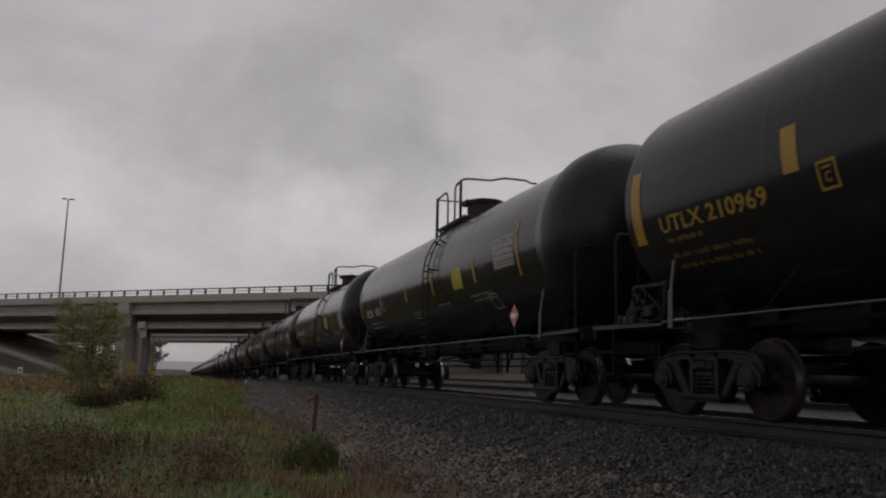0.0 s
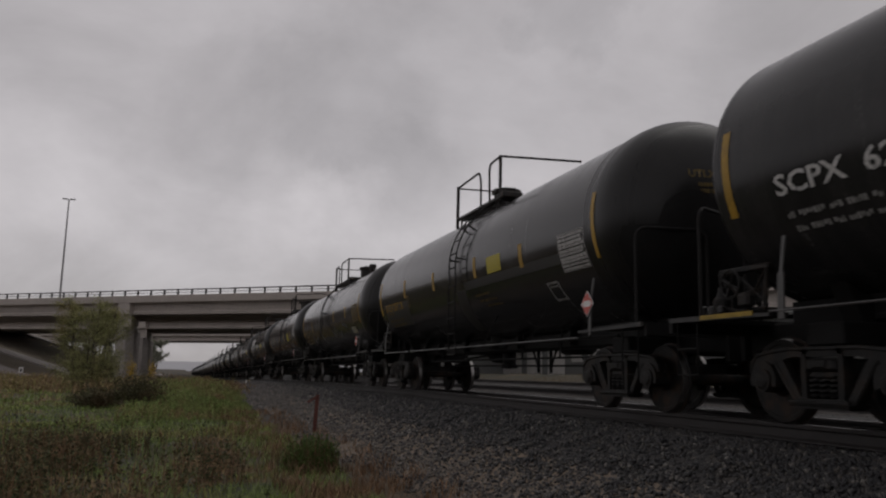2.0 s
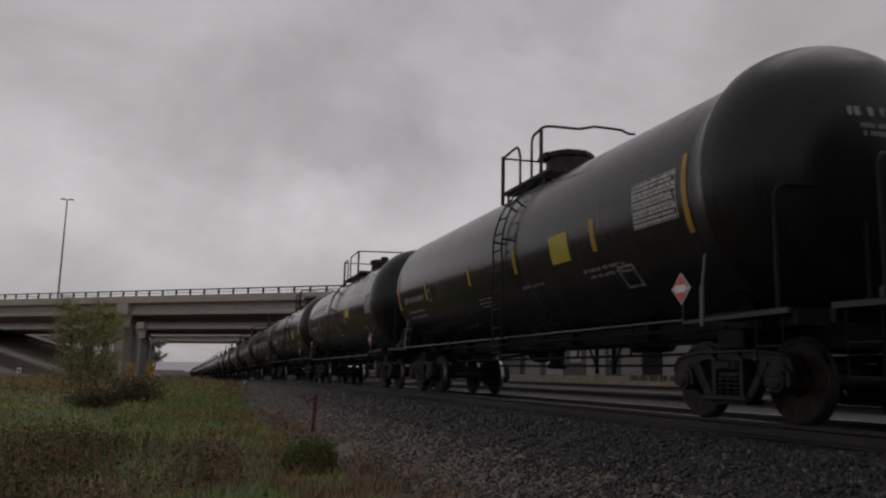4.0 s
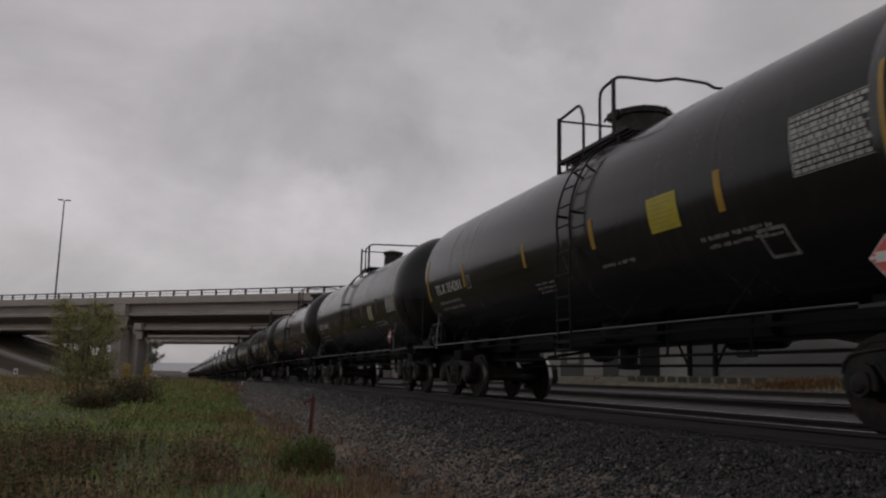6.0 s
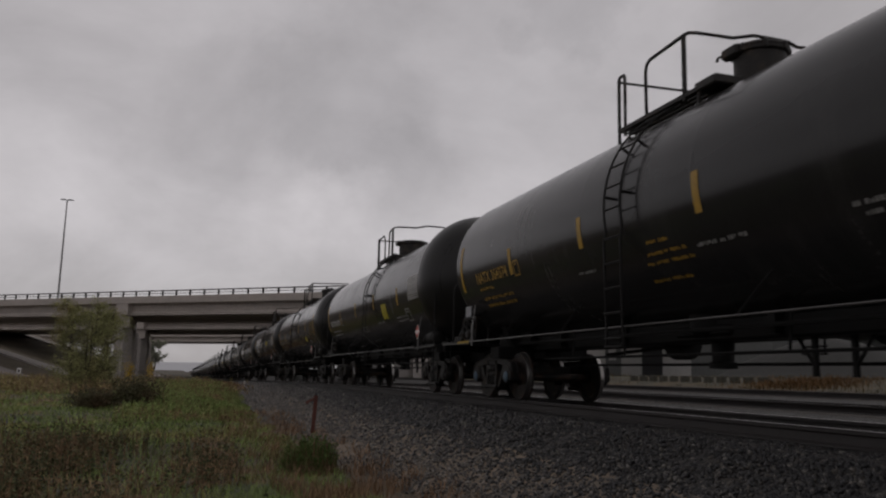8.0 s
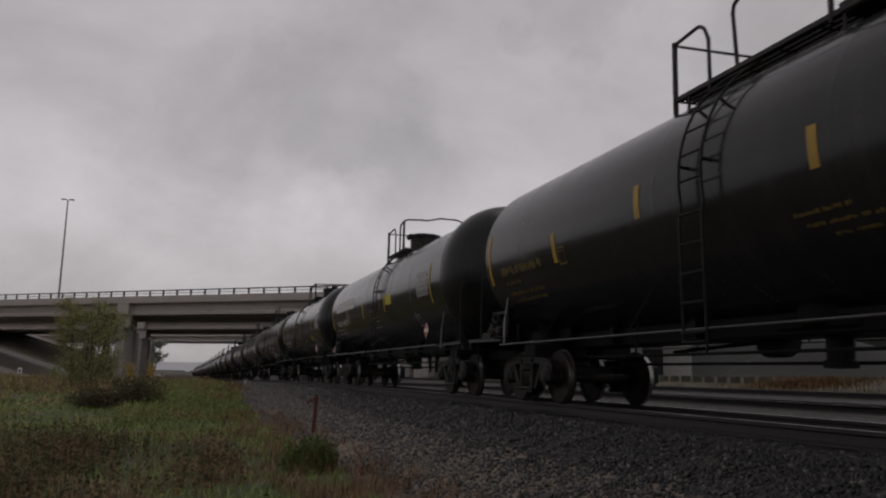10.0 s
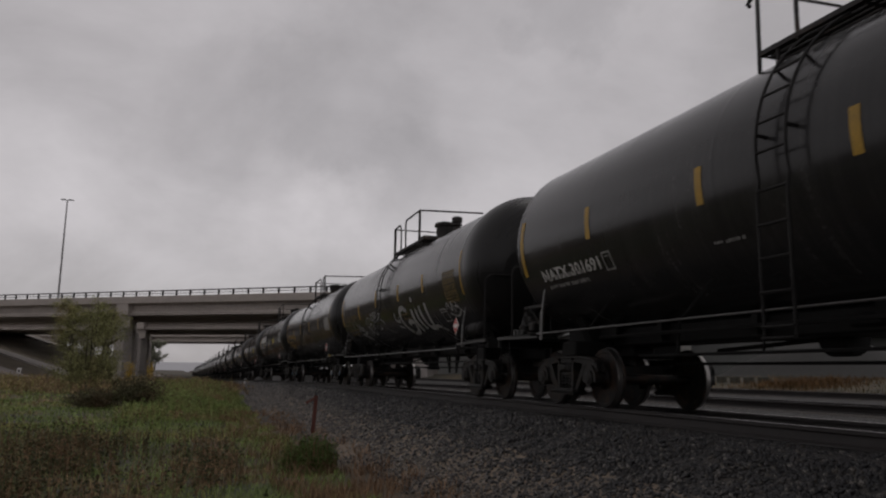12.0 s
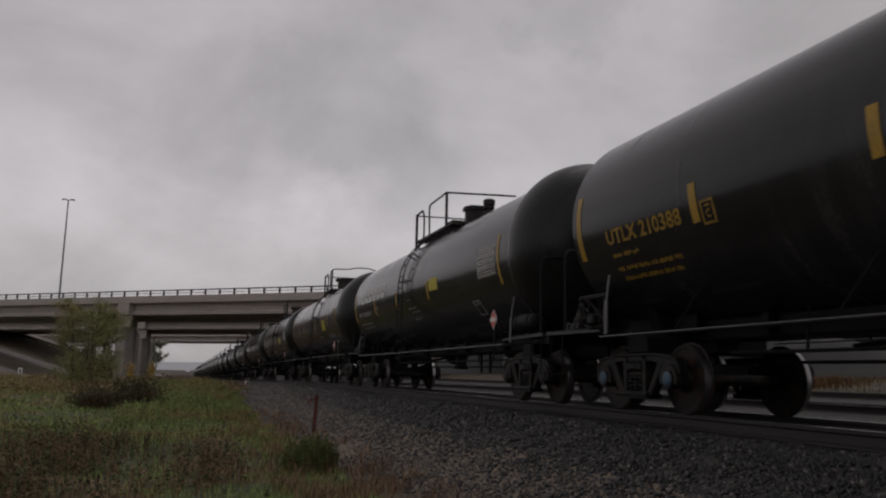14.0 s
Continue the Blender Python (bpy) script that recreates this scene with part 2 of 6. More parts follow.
# dulled so the unseen near turf reflects little green in the tanks
GRASS_DULL = material("trodden_grass", (0.15, 0.145, 0.085), 0.75, vary=0.4, scale=0.5, fine=4, random_piece=0.6, second=(0.13, 0.105, 0.075), cover=0.5, spec=0.08)
GRASS_DRY = material("dry_grass", (0.38, 0.275, 0.145), 0.7, vary=0.4, scale=0.6, fine=4, random_piece=0.7, second=(0.16, 0.095, 0.045), cover=0.55, spec=0.12)
WEED_DARK = material("dark_weeds", (0.092, 0.106, 0.052), 0.7, vary=0.5, scale=1.6, fine=6, random_piece=0.6, second=(0.175, 0.115, 0.066), cover=0.54, spec=0.12)
LEAF_OLIVE = material("olive_autumn_leaf", (0.285, 0.285, 0.130), 0.7, vary=0.4, scale=0.4, fine=3, random_piece=0.5, second=(0.25, 0.195, 0.095), cover=0.60, spec=0.12)
LEAF_YELLOW = material("yellow_autumn_leaf", (0.55, 0.37, 0.05), 0.6, vary=0.4, scale=1, fine=5, random_piece=0.4)
LEAF_FAR = material("far_green_leaf", (0.32, 0.33, 0.25), 0.7, vary=0.4, scale=0.2, fine=2, random_piece=0.4)
BARK = material("grey_brown_bark", (0.06, 0.047, 0.036), 0.9, vary=0.4, scale=3, fine=30, bump=0.6, bump_scale=20)
CLADDING = material("pale_metal_cladding", (0.42, 0.41, 0.39), 0.6, vary=0.15, scale=0.3, fine=3)
CLADDING_GREY = material("grey_metal_cladding", (0.115, 0.119, 0.114), 0.65, vary=0.2, scale=0.25, fine=3)
SHED_DARK = material("dark_grey_metal_cladding", (0.058, 0.061, 0.056), 0.65, vary=0.25, scale=0.25, fine=3)
DARK_BAY = material("dark_bay", (0.02, 0.02, 0.021), 0.8, vary=0.3, scale=1)
MACHINE_YELLOW = material("yellow_machine_paint", (0.45, 0.36, 0.02), 0.5, vary=0.25, scale=2)
# the pale blue-grey colour stands in for haze over the far hills
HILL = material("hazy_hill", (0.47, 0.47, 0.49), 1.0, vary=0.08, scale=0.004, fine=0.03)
GRAFFITI = material("grey_spray_paint", (0.33, 0.325, 0.315), 0.75, vary=0.5, scale=3, fine=30)
GRAFFITI_DARK = material("faded_spray_paint", (0.07, 0.069, 0.065), 0.7, vary=0.5, scale=3, fine=30)
PANEL_YELLOW = material("yellow_panel", (0.50, 0.42, 0.02), 0.5, vary=0.2, scale=3)
PANEL_INK = material("panel_ink", (0.37, 0.325, 0.09), 0.6, vary=0.2, scale=3)
PANEL_PALE = material("pale_panel", (0.34, 0.33, 0.25), 0.5, vary=0.2, scale=3)
PATCH_GREY = material("unpainted_patch", (0.030, 0.029, 0.028), 0.5, vary=0.4, scale=2)
CAP_BLUE = material("blue_bearing_cap", (0.045, 0.085, 0.125), 0.5, vary=0.4, scale=8)
CAP_RUST = material("rusty_bearing_cap", (0.085, 0.045, 0.024), 0.7, vary=0.5, scale=8)
RUST_RED = material("rusty_red_post", (0.115, 0.036, 0.026), 0.75, vary=0.4, scale=8, fine=60, bump=0.4)


def stone_material(name, tones, rough, spec, bump=0.35):
    """Broken stone: every stone takes one of the tones, (share, colour), and is clouded within."""
    m = material(name, tones[0][1], rough, vary=0.35, scale=6, fine=60, bump=bump, bump_scale=70, spec=spec, rough_vary=0.2)
    n, l = m.node_tree.nodes, m.node_tree.links
    bsdf = n["Principled BSDF"]
    scaled = bsdf.inputs["Base Color"].links[0].from_node
    geo = n.new("ShaderNodeNewGeometry")
    ramp = n.new("ShaderNodeValToRGB")
    e = ramp.color_ramp.elements
    while len(e) < len(tones):
        e.new(0.5)
    for k, (at, c) in enumerate(tones):
        e[k].position, e[k].color = at, (*c, 1)
    l.new(geo.outputs["Random Per Island"], ramp.inputs[0])
    l.new(ramp.outputs["Color"], scaled.inputs[0])
    return m


# wet stone tones, lowered further for the shade of the train
STONE = stone_material("ballast_stone", [(0.0, (0.0138, 0.0138, 0.0152)), (0.5, (0.0275, 0.0268, 0.0283)), (0.80, (0.045, 0.0417, 0.0403)), (0.94, (0.066, 0.058, 0.048)), (1.0, (0.18, 0.170, 0.152))], 0.40, 0.36)
# toe tones raised for the open sky and its sheen on wet stone
STONE_TOE = stone_material("dusty_toe_stone", [(0.0, (0.062, 0.058, 0.057)), (0.5, (0.112, 0.103, 0.096)), (0.85, (0.158, 0.143, 0.128)), (1.0, (0.26, 0.243, 0.22))], 0.55, 0.30)
STONE_MID = stone_material("grey_yard_stone", [(0.0, (0.022, 0.021, 0.021)), (0.6, (0.054, 0.051, 0.049)), (1.0, (0.13, 0.122, 0.112))], 0.6, 0.3)
TOE_DIRT = material("trodden_dirt", (0.215, 0.170, 0.130), 0.95, vary=0.45, scale=1.6, fine=24, bump=0.8, bump_scale=26, second=(0.125, 0.105, 0.086), cover=0.53, spec=0.15)
RAILING_DARK = material("dark_bridge_railing", (0.055, 0.052, 0.05), 0.6, vary=0.2, scale=3)
CLUMP_GREEN = material("deep_green_tuft", (0.100, 0.150, 0.045), 0.7, vary=0.4, scale=1.0, fine=6, random_piece=0.5, second=(0.12, 0.11, 0.045), cover=0.60, spec=0.1)
DATA_GREY = material("pale_data_stencil", (0.46, 0.45, 0.43), 0.65, vary=0.4, scale=7, fine=50)
SHRUB_DARK = material("dark_shrub_leaf", (0.105, 0.100, 0.055), 0.7, vary=0.4, scale=0.8, fine=5, random_piece=0.55, second=(0.110, 0.075, 0.045), cover=0.54, spec=0.12)
STRAW = material("straw_scrub", (0.34, 0.25, 0.145), 0.75, vary=0.4, scale=0.3, fine=3, random_piece=0.5, second=(0.24, 0.22, 0.09), cover=0.54, spec=0.1)
END_YELLOW = material("yellow_step_edge", (0.30, 0.20, 0.02), 0.6, vary=0.4, scale=7, fine=40)
BOARD_GREY = material("grey_board", (0.23, 0.235, 0.25), 0.5, vary=0.2, scale=5)
SHIELD_BLACK = material("matt_black_plate", (0.0085, 0.0082, 0.0080), 0.62, vary=0.5, scale=2, fine=20, bump=0.1, bump_scale=8, spec=0.2)
SIGN_WHITE = material("white_sign_paint", (0.66, 0.65, 0.63), 0.6, vary=0.3, scale=6, fine=40)
WOODED = material("wooded_hill", (0.045, 0.05, 0.03), 1.0, vary=0.5, scale=0.08, fine=0.6)


# ---- geometry helpers ----
class Geo:
    """Gathers vertices and faces of one mesh."""

    def __init__(self):
        self.v, self.f, self.k = [], [], []
        self.mat = 0

    def add(self, verts, faces):
        o = len(self.v)
        self.v += [tuple(p) for p in verts]
        self.f += [tuple(i + o for i in f) for f in faces]
        self.k += [self.mat] * len(faces)
        return self

    def box(self, c, s, m=None, taper=0.0, bevel=0.0):
        x, y, z = s[0] / 2, s[1] / 2, s[2] / 2
        b = min(bevel, x * 0.45, y * 0.45, z * 0.45)
        if b <= 0:
            p = [(sx * x * (1 - taper * (sz > 0)), sy * y * (1 - taper * (sz > 0)), sz * z) for sz in (-1, 1) for sx, sy in ((-1, -1), (1, -1), (1, 1), (-1, 1))]
            f = [(3, 2, 1, 0), (4, 5, 6, 7), (0, 1, 5, 4), (1, 2, 6, 5), (2, 3, 7, 6), (3, 0, 4, 7)]
        else:
            p, f = [], []
            for zz, q in ((-z, b), (-z + b, 0), (z - b, 0), (z, b)):
                p += [(-x + q + b, -y + q, zz), (x - q - b, -y + q, zz), (x - q, -y + q + b, zz), (x - q, y - q - b, zz),
                      (x - q - b, y - q, zz), (-x + q + b, y - q, zz), (-x + q, y - q - b, zz), (-x + q, -y + q + b, zz)]
            for r in range(3):
                f += [(r * 8 + i, r * 8 + (i + 1) % 8, r * 8 + 8 + (i + 1) % 8, r * 8 + 8 + i) for i in range(8)]
            f += [tuple(range(7, -1, -1)), tuple(range(24, 32))]
        m = Matrix.Translation(c) @ (m or Matrix())
        return self.add([m @ Vector(q) for q in p], f)

    def tube(self, pts, r, seg=8, close=True):
        pts = [Vector(p) for p in pts]
        rings = []
        ref = None
        for i, p in enumerate(pts):
            a = (pts[i] - pts[i - 1]).normalized() if i else (pts[1] - pts[0]).normalized()
            b = (pts[i + 1] - pts[i]).normalized() if i < len(pts) - 1 else a
            d = (a + b).normalized() if (a + b).length > 1e-6 else a
            if ref is None:
                ref = d.orthogonal().normalized()
            ref = (ref - d * ref.dot(d)).normalized()
            side = d.cross(ref)
            rr = r[i] if isinstance(r, (list, tuple)) else r
            rings.append([p + (ref * math.cos(k * math.tau / seg) + side * math.sin(k * math.tau / seg)) * rr for k in range(seg)])
        v = [q for ring in rings for q in ring]
        f = [(i * seg + k, i * seg + (k + 1) % seg, (i + 1) * seg + (k + 1) % seg, (i + 1) * seg + k) for i in range(len(pts) - 1) for k in range(seg)]
        if close:
            f += [tuple(range(seg - 1, -1, -1)), tuple((len(pts) - 1) * seg + k for k in range(seg))]
        return self.add(v, f)

    def lathe(self, profile, axis="z", c=(0, 0, 0), seg=24):
        """profile: rows of (radius, way along the axis)."""
        v, f = [], []
        for r, h in profile:
            for k in range(seg):
                a = k * math.tau / seg
                p = (r * math.cos(a), r * math.sin(a), h)
                p = {"z": p, "y": (p[1], p[2], p[0]), "x": (p[2], p[0], p[1])}[axis]
                v.append((p[0] + c[0], p[1] + c[1], p[2] + c[2]))
        n = len(profile)
        f += [(i * seg + k, i * seg + (k + 1) % seg, (i + 1) * seg + (k + 1) % seg, (i + 1) * seg + k) for i in range(n - 1) for k in range(seg)]
        if profile[0][0] > 1e-4:
            f.append(tuple(range(seg - 1, -1, -1)))
        if profile[-1][0] > 1e-4:
            f.append(tuple((n - 1) * seg + k for k in range(seg)))
        return self.add(v, f)

    def prism(self, outline, a, b, axis="y"):
        """A flat outline carried from a to b along the axis; the outline's pairs are (x, z), (y, z) or (x, y)."""
        n = len(outline)
        put = {"y": lambda p, h: (p[0], h, p[1]), "x": lambda p, h: (h, p[0], p[1]), "z": lambda p, h: (p[0], p[1], h)}[axis]
        v = [put(p, a) for p in outline] + [put(p, b) for p in outline]
        f = [(i, (i + 1) % n, n + (i + 1) % n, n + i) for i in range(n)]
        f += [tuple(range(n - 1, -1, -1)), tuple(range(n, 2 * n))]
        return self.add(v, f)

    def mesh(self, name, mats, smooth=35):
        me = bpy.data.meshes.new(name)
        me.from_pydata(self.v, [], self.f)
        for m in mats:
            me.materials.append(m)
        if len(mats) > 1:
            me.polygons.foreach_set("material_index", self.k)
        if smooth:
            me.polygons.foreach_set("use_smooth", [True] * len(self.f))
        bm = bmesh.new()
        bm.from_mesh(me)
        bmesh.ops.recalc_face_normals(bm, faces=bm.faces)
        bm.to_mesh(me)
        bm.free()
        if smooth:
            me.set_sharp_from_angle(angle=radians(smooth))
        me.update()
        return me


def part(name, geo, mat, parent=None, label="", smooth=35, at=None):
    """Links geo as one mesh object, under a thing or a part where one is given."""
    mats = list(mat) if isinstance(mat, (list, tuple)) else [mat]
    ob = new(name, geo.mesh(name, mats, smooth) if isinstance(geo, Geo) else geo)
    if not isinstance(geo, Geo) and mat and not ob.data.materials:
        for m in mats:
            ob.data.materials.append(m)
    ob.parent = parent
    if at is not None:
        ob.matrix_basis = at
    return tagged(ob, label=label)


def hoop(a, b, top, r=0.1, n=4):
    """Points of an inverted U from foot a up to top and down to foot b, with rounded corners."""
    a, b = Vector(a), Vector(b)
    d = (b - a).normalized()
    pts = [a]
    for k in range(n + 1):
        t = k / n * math.pi / 2
        pts.append(Vector((a.x, a.y, top - r)) + d * (r - r * math.cos(t)) + Vector((0, 0, r * math.sin(t))))
    for k in range(n + 1):
        t = k / n * math.pi / 2
        pts.append(Vector((b.x, b.y, top - r)) - d * (r - r * math.sin(t)) + Vector((0, 0, r * math.cos(t))))
    pts.append(b)
    return pts


# ---- the ground, the railway bed and the tracks ----
def height(x, y):
    """The lie of the land."""
    roll_ = 0.10 * noise.noise((x * 0.22, y * 0.22, 1.7)) + 0.05 * noise.noise((x * 0.9, y * 0.9, 4.1))
    z = -1.07 + roll_
    if x > 16:
        z += 0.3 * min((x - 16) / 10, 1)
    if y > 60:
        z += 0.25 * min((y - 60) / 60, 1)
    if 1.6 < x < 18:
        # the cutting of the main line
        z -= fall(y) * min((x - 1.6) / 1.6, 1)
    return z


def build_ground():
    xs = [-3000, -1500, -700, -350, -180, -100, -60, -40, -30] + [-24 + 1.0 * i for i in range(15)] + [-9 + 0.4 * i for i in range(34)] + [5, 7, 9, 12, 16, 20, 26, 34, 44, 60, 90, 150, 300, 700, 1500, 3000]
    ys = [-600, -200, -80, -40, -20, -10, -4, 0] + [2 + 0.5 * i for i in range(76)] + [41 + 2 * i for i in range(30)] + [105, 115, 130, 150, 180, 230, 300, 420, 600, 900, 1400, 2200, 3500]
    v = [(x, y, height(x, y)) for y in ys for x in xs]
    w = len(xs)
    f = [(j * w + i, j * w + i + 1, j * w + w + i + 1, j * w + w + i) for j in range(len(ys) - 1) for i in range(w - 1)]
    g = Geo()
    g.v, g.f, g.k = v, f, [0] * len(f)
    tagged(part("ground", g, GROUND_GRASS, smooth=60), "rough autumn grassland and weedy dirt beside the railway", "ground", kind="structure")


def build_bed():
    # the shoulder falls from the tie ends to a toe in the grass
    profile = [(2.75, -1.16), (3.1, -0.97), (3.6, -0.84), (5.25, -0.27), (5.55, -0.20), (8.8, -0.20), (9.6, -0.30), (12.4, -0.22), (16.8, -0.20), (18.0, -0.05),
               (18.4, -0.01), (21.6, -0.01), (23.5, -0.02), (34.0, -0.9)]
    ys = [-60, -30, -15, -6] + [0.4 * i for i in range(100)] + [40 + 2 * i for i in range(40)] + [125, 140, 155, 170, 195, 220, 260, 300, 370, 450, 560, 700, 850, 1000]
    fine = []
    for (x0, z0), (x1, z1) in zip(profile, profile[1:]):
        k = max(1, int((x1 - x0) / 0.35)) if x1 < 9 else 1
        fine += [(x0 + (x1 - x0) * i / k, z0 + (z1 - z0) * i / k) for i in range(k)]
    fine.append(profile[-1])
    w = len(fine)
    v = [(x + 0.18 * noise.noise((y * 0.35, 3.0, 0)) * (x < 3.2), y, z + (0.035 * noise.noise((x * 2.1, y * 2.1, 0)) if x < 5.5 else 0) - (fall(y) if x < 17 else 0)) for y in ys for x, z in fine]
    g = Geo()
    g.v = v
    g.f = [(j * w + i, j * w + i + 1, j * w + w + i + 1, j * w + w + i) for j in range(len(ys) - 1) for i in range(w - 1)]
    g.k = [0] * len(g.f)
    g.k = [1 if fine[i % (w - 1)][0] < 4.3 else 0 for i in range(len(g.f))]
    return tagged(part("railbed", g, (BALLAST_BED, TOE_DIRT), smooth=60), "grey crushed-stone railway bed with sloping shoulder", "railway bed", kind="structure")


RAIL_PROFILE = [(-0.075, -0.18), (0.075, -0.18), (0.075, -0.168), (0.014, -0.145), (0.010, -0.06), (0.036, -0.042), (0.036, -0.008), (0.028, 0.0),
                (-0.028, 0.0), (-0.036, -0.008), (-0.036, -0.042), (-0.010, -0.06), (-0.014, -0.145), (-0.075, -0.168)]


def build_track(x, y_from, y_to, label, level=False):
    root = tagged(new("track"), label, "railway track", "railway tracks", "structure")
    root.location = (x, 0, 0)
    for s in (-1, 1):
        g = Geo()
        n = len(RAIL_PROFILE)
        stations = [y_from] + ([] if level else [25 + 5 * i for i in range(11)] + [90, 120, 160, 210, 270, 350, 450, 580, 740]) + [y_to]
        for y in stations:
            g.v += [(s * 0.7525 + px, y, pz - (0 if level else fall(y))) for px, pz in RAIL_PROFILE]
        for j in range(len(stations) - 1):
            g.f += [(j * n + i, j * n + (i + 1) % n, j * n + n + (i + 1) % n, j * n + n + i) for i in range(n)]
            g.k += [1 if i == 7 else 0 for i in range(n)]
        part("rail", g, (RAIL_SIDE, RAIL_HEAD), root, smooth=0)
    return root


def build_ties(root, first, count, tie, level=False):
    for i in range(count):
        y = first + i * 0.52 + random.uniform(-0.03, 0.03)
        ob = new("tie", tie)
        ob.parent = root
        ob.matrix_basis = pose(random.uniform(-0.04, 0.04), y, -0.305 - (0 if level else fall(y)), 0, 0, random.uniform(-0.8, 0.8))


# ---- the road bridges ----
BRIDGE_A, BRIDGE_B = Vector((13.5, 91.0, 0)), Vector((-24.8, 124.6, 0))
ALONG = (BRIDGE_B - BRIDGE_A).normalized()
ACROSS = Vector((-ALONG.y, ALONG.x, 0))
if ACROSS.y < 0:
    ACROSS = -ACROSS


def bridge_matrix(off):
    o = BRIDGE_A + ACROSS * off
    return Matrix(((ALONG.x, ACROSS.x, 0, o.x), (ALONG.y, ACROSS.y, 0, o.y), (0, 0, 1, 0), (0, 0, 0, 1)))


def build_bridge(off, width, u0, u1, piers, low, deep, rail_posts, label):
    """A girder bridge; u runs along it, v across it, away from the railway's open side."""
    root = tagged(new("road_bridge"), label, "bridge", "road bridges")
    root.matrix_basis = bridge_matrix(off)
    top = low + deep
    for v in (0.55, width * 0.36, width * 0.66, width - 0.55):
        g = Geo()
        g.prism([(v - 0.35, low), (v + 0.35, low), (v + 0.35, low + 0.25), (v + 0.12, low + 0.45), (v + 0.12, top - 0.3), (v + 0.45, top), (v - 0.45, top),
                 (v - 0.12, top - 0.3), (v - 0.12, low + 0.45), (v - 0.35, low + 0.25)], u0, u1, "x")
        part("girder", g, CONCRETE, root, smooth=0)
    g = Geo()
    g.prism([(-0.35, top + 0.02), (width + 0.35, top + 0.02), (width + 0.35, top + 0.30), (-0.35, top + 0.30)], u0, u1, "x")
    part("deck", g, CONCRETE_DARK, root, smooth=0)
    for v in (-0.42, width + 0.42):
        g = Geo()
        g.prism([(v - 0.12, top - 0.12), (v + 0.12, top - 0.12), (v + 0.12, top + 0.72), (v - 0.12, top + 0.72)], u0, u1, "x")
        part("parapet", g, CONCRETE, root, smooth=0)
    if rail_posts:
        g = Geo()
        g.tube([(u0, -0.42, top + 1.36), (u1, -0.42, top + 1.36)], 0.075, 6)
        g.tube([(u0, -0.42, top + 1.02), (u1, -0.42, top + 1.02)], 0.035, 6)
        part("handrail", g, RAILING_DARK, root)
        gp = Geo().box((0, 0, 0.33), (0.24, 0.14, 0.66), bevel=0.02).mesh("rail_post", [RAILING_DARK])
        k = int((u1 - u0) / 2.12)
        for i in range(k):
            part("rail_post", gp, None, root, at=pose(u0 + 1 + i * 2.12, -0.42, top + 0.72))
    # the piers stand in line with the railway, so they cross the skewed deck at an angle
    skew = ALONG.y / ACROSS.y
    for u in piers:
        def slant(v):
            return u + v * skew
        cap = [(slant(0.0) - 0.95, 0.0), (slant(0.0) + 0.95, 0.0), (slant(width) + 0.95, width), (slant(width) - 0.95, width)]
        pier_ob = part("pier", Geo().prism(cap, low - 1.5, low - 0.02, "z"), CONCRETE, root, smooth=0)
        # the end block that closes the girders above the pier
        part("end_block", Geo().box((u, -0.02, low + deep / 2), (1.9, 0.9, deep - 0.02)), CONCRETE, pier_ob, smooth=0)
        for v in (0.9, width / 2, width - 0.9):
            part("column", Geo().box((slant(v), v, (low - 3.5) / 2), (1.7, 1.6, low + 0.5), bevel=0.12), CONCRETE_DARK, pier_ob, smooth=0)
    return root


# ---- the tank cars ----
HEAD_DEEP, HEAD_POWER, TAIL_POWER = 0.34, 2.3, 2.3


def tank_mesh(half, nose, flare, reach, full):
    """Cylindrical shell with dished ends and faint weld rings; half: half the straight part, nose: depth of the leading end, flare: how far the shield over it stands out, full: how far the shell runs on before the trailing end curves in."""
    rows, front = [], half + reach
    q, p = 2 / HEAD_POWER, 2 / TAIL_POWER
    for k in range(25):
        a = k / 24 * math.pi / 2
        rows.append(((TANK_R + flare) * math.sin(a) ** q, -front + 0.10 - (nose + 0.10) * max(math.cos(a), 0) ** q))
    rows += [(TANK_R + flare * 0.98, -front + 0.12), (TANK_R, -front + 0.50)]
    ring_y = [-half * 0.62, -half * 0.2, half * 0.2, half * 0.62, half - 0.02]
    for y in ring_y:
        rows += [(TANK_R, y - 0.06), (TANK_R, y - 0.03), (TANK_R + 0.0013, y - 0.016), (TANK_R + 0.0013, y + 0.016), (TANK_R, y + 0.03), (TANK_R, y + 0.06)]
    for k in range(24, -1, -1):
        a = k / 24 * math.pi / 2
        rows.append((TANK_R * math.sin(a) ** p, half + full + (HEAD_DEEP - full) * max(math.cos(a), 0) ** p))
    g = Geo().lathe(rows, "y", (0, 0, TANK_Z), 64)
    # the dished ends carry a duller, dirtier coat; the ramp takes this colour to darken its sky reflection
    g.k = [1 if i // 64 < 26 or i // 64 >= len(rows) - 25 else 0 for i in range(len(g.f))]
    return g


# half the distance between a truck's axles; the leading truck's place, and the trailing one's from the shell's end
AXLE, TRUCK_FRONT, TRUCK_BACK = 0.855, -6.70, 0.95


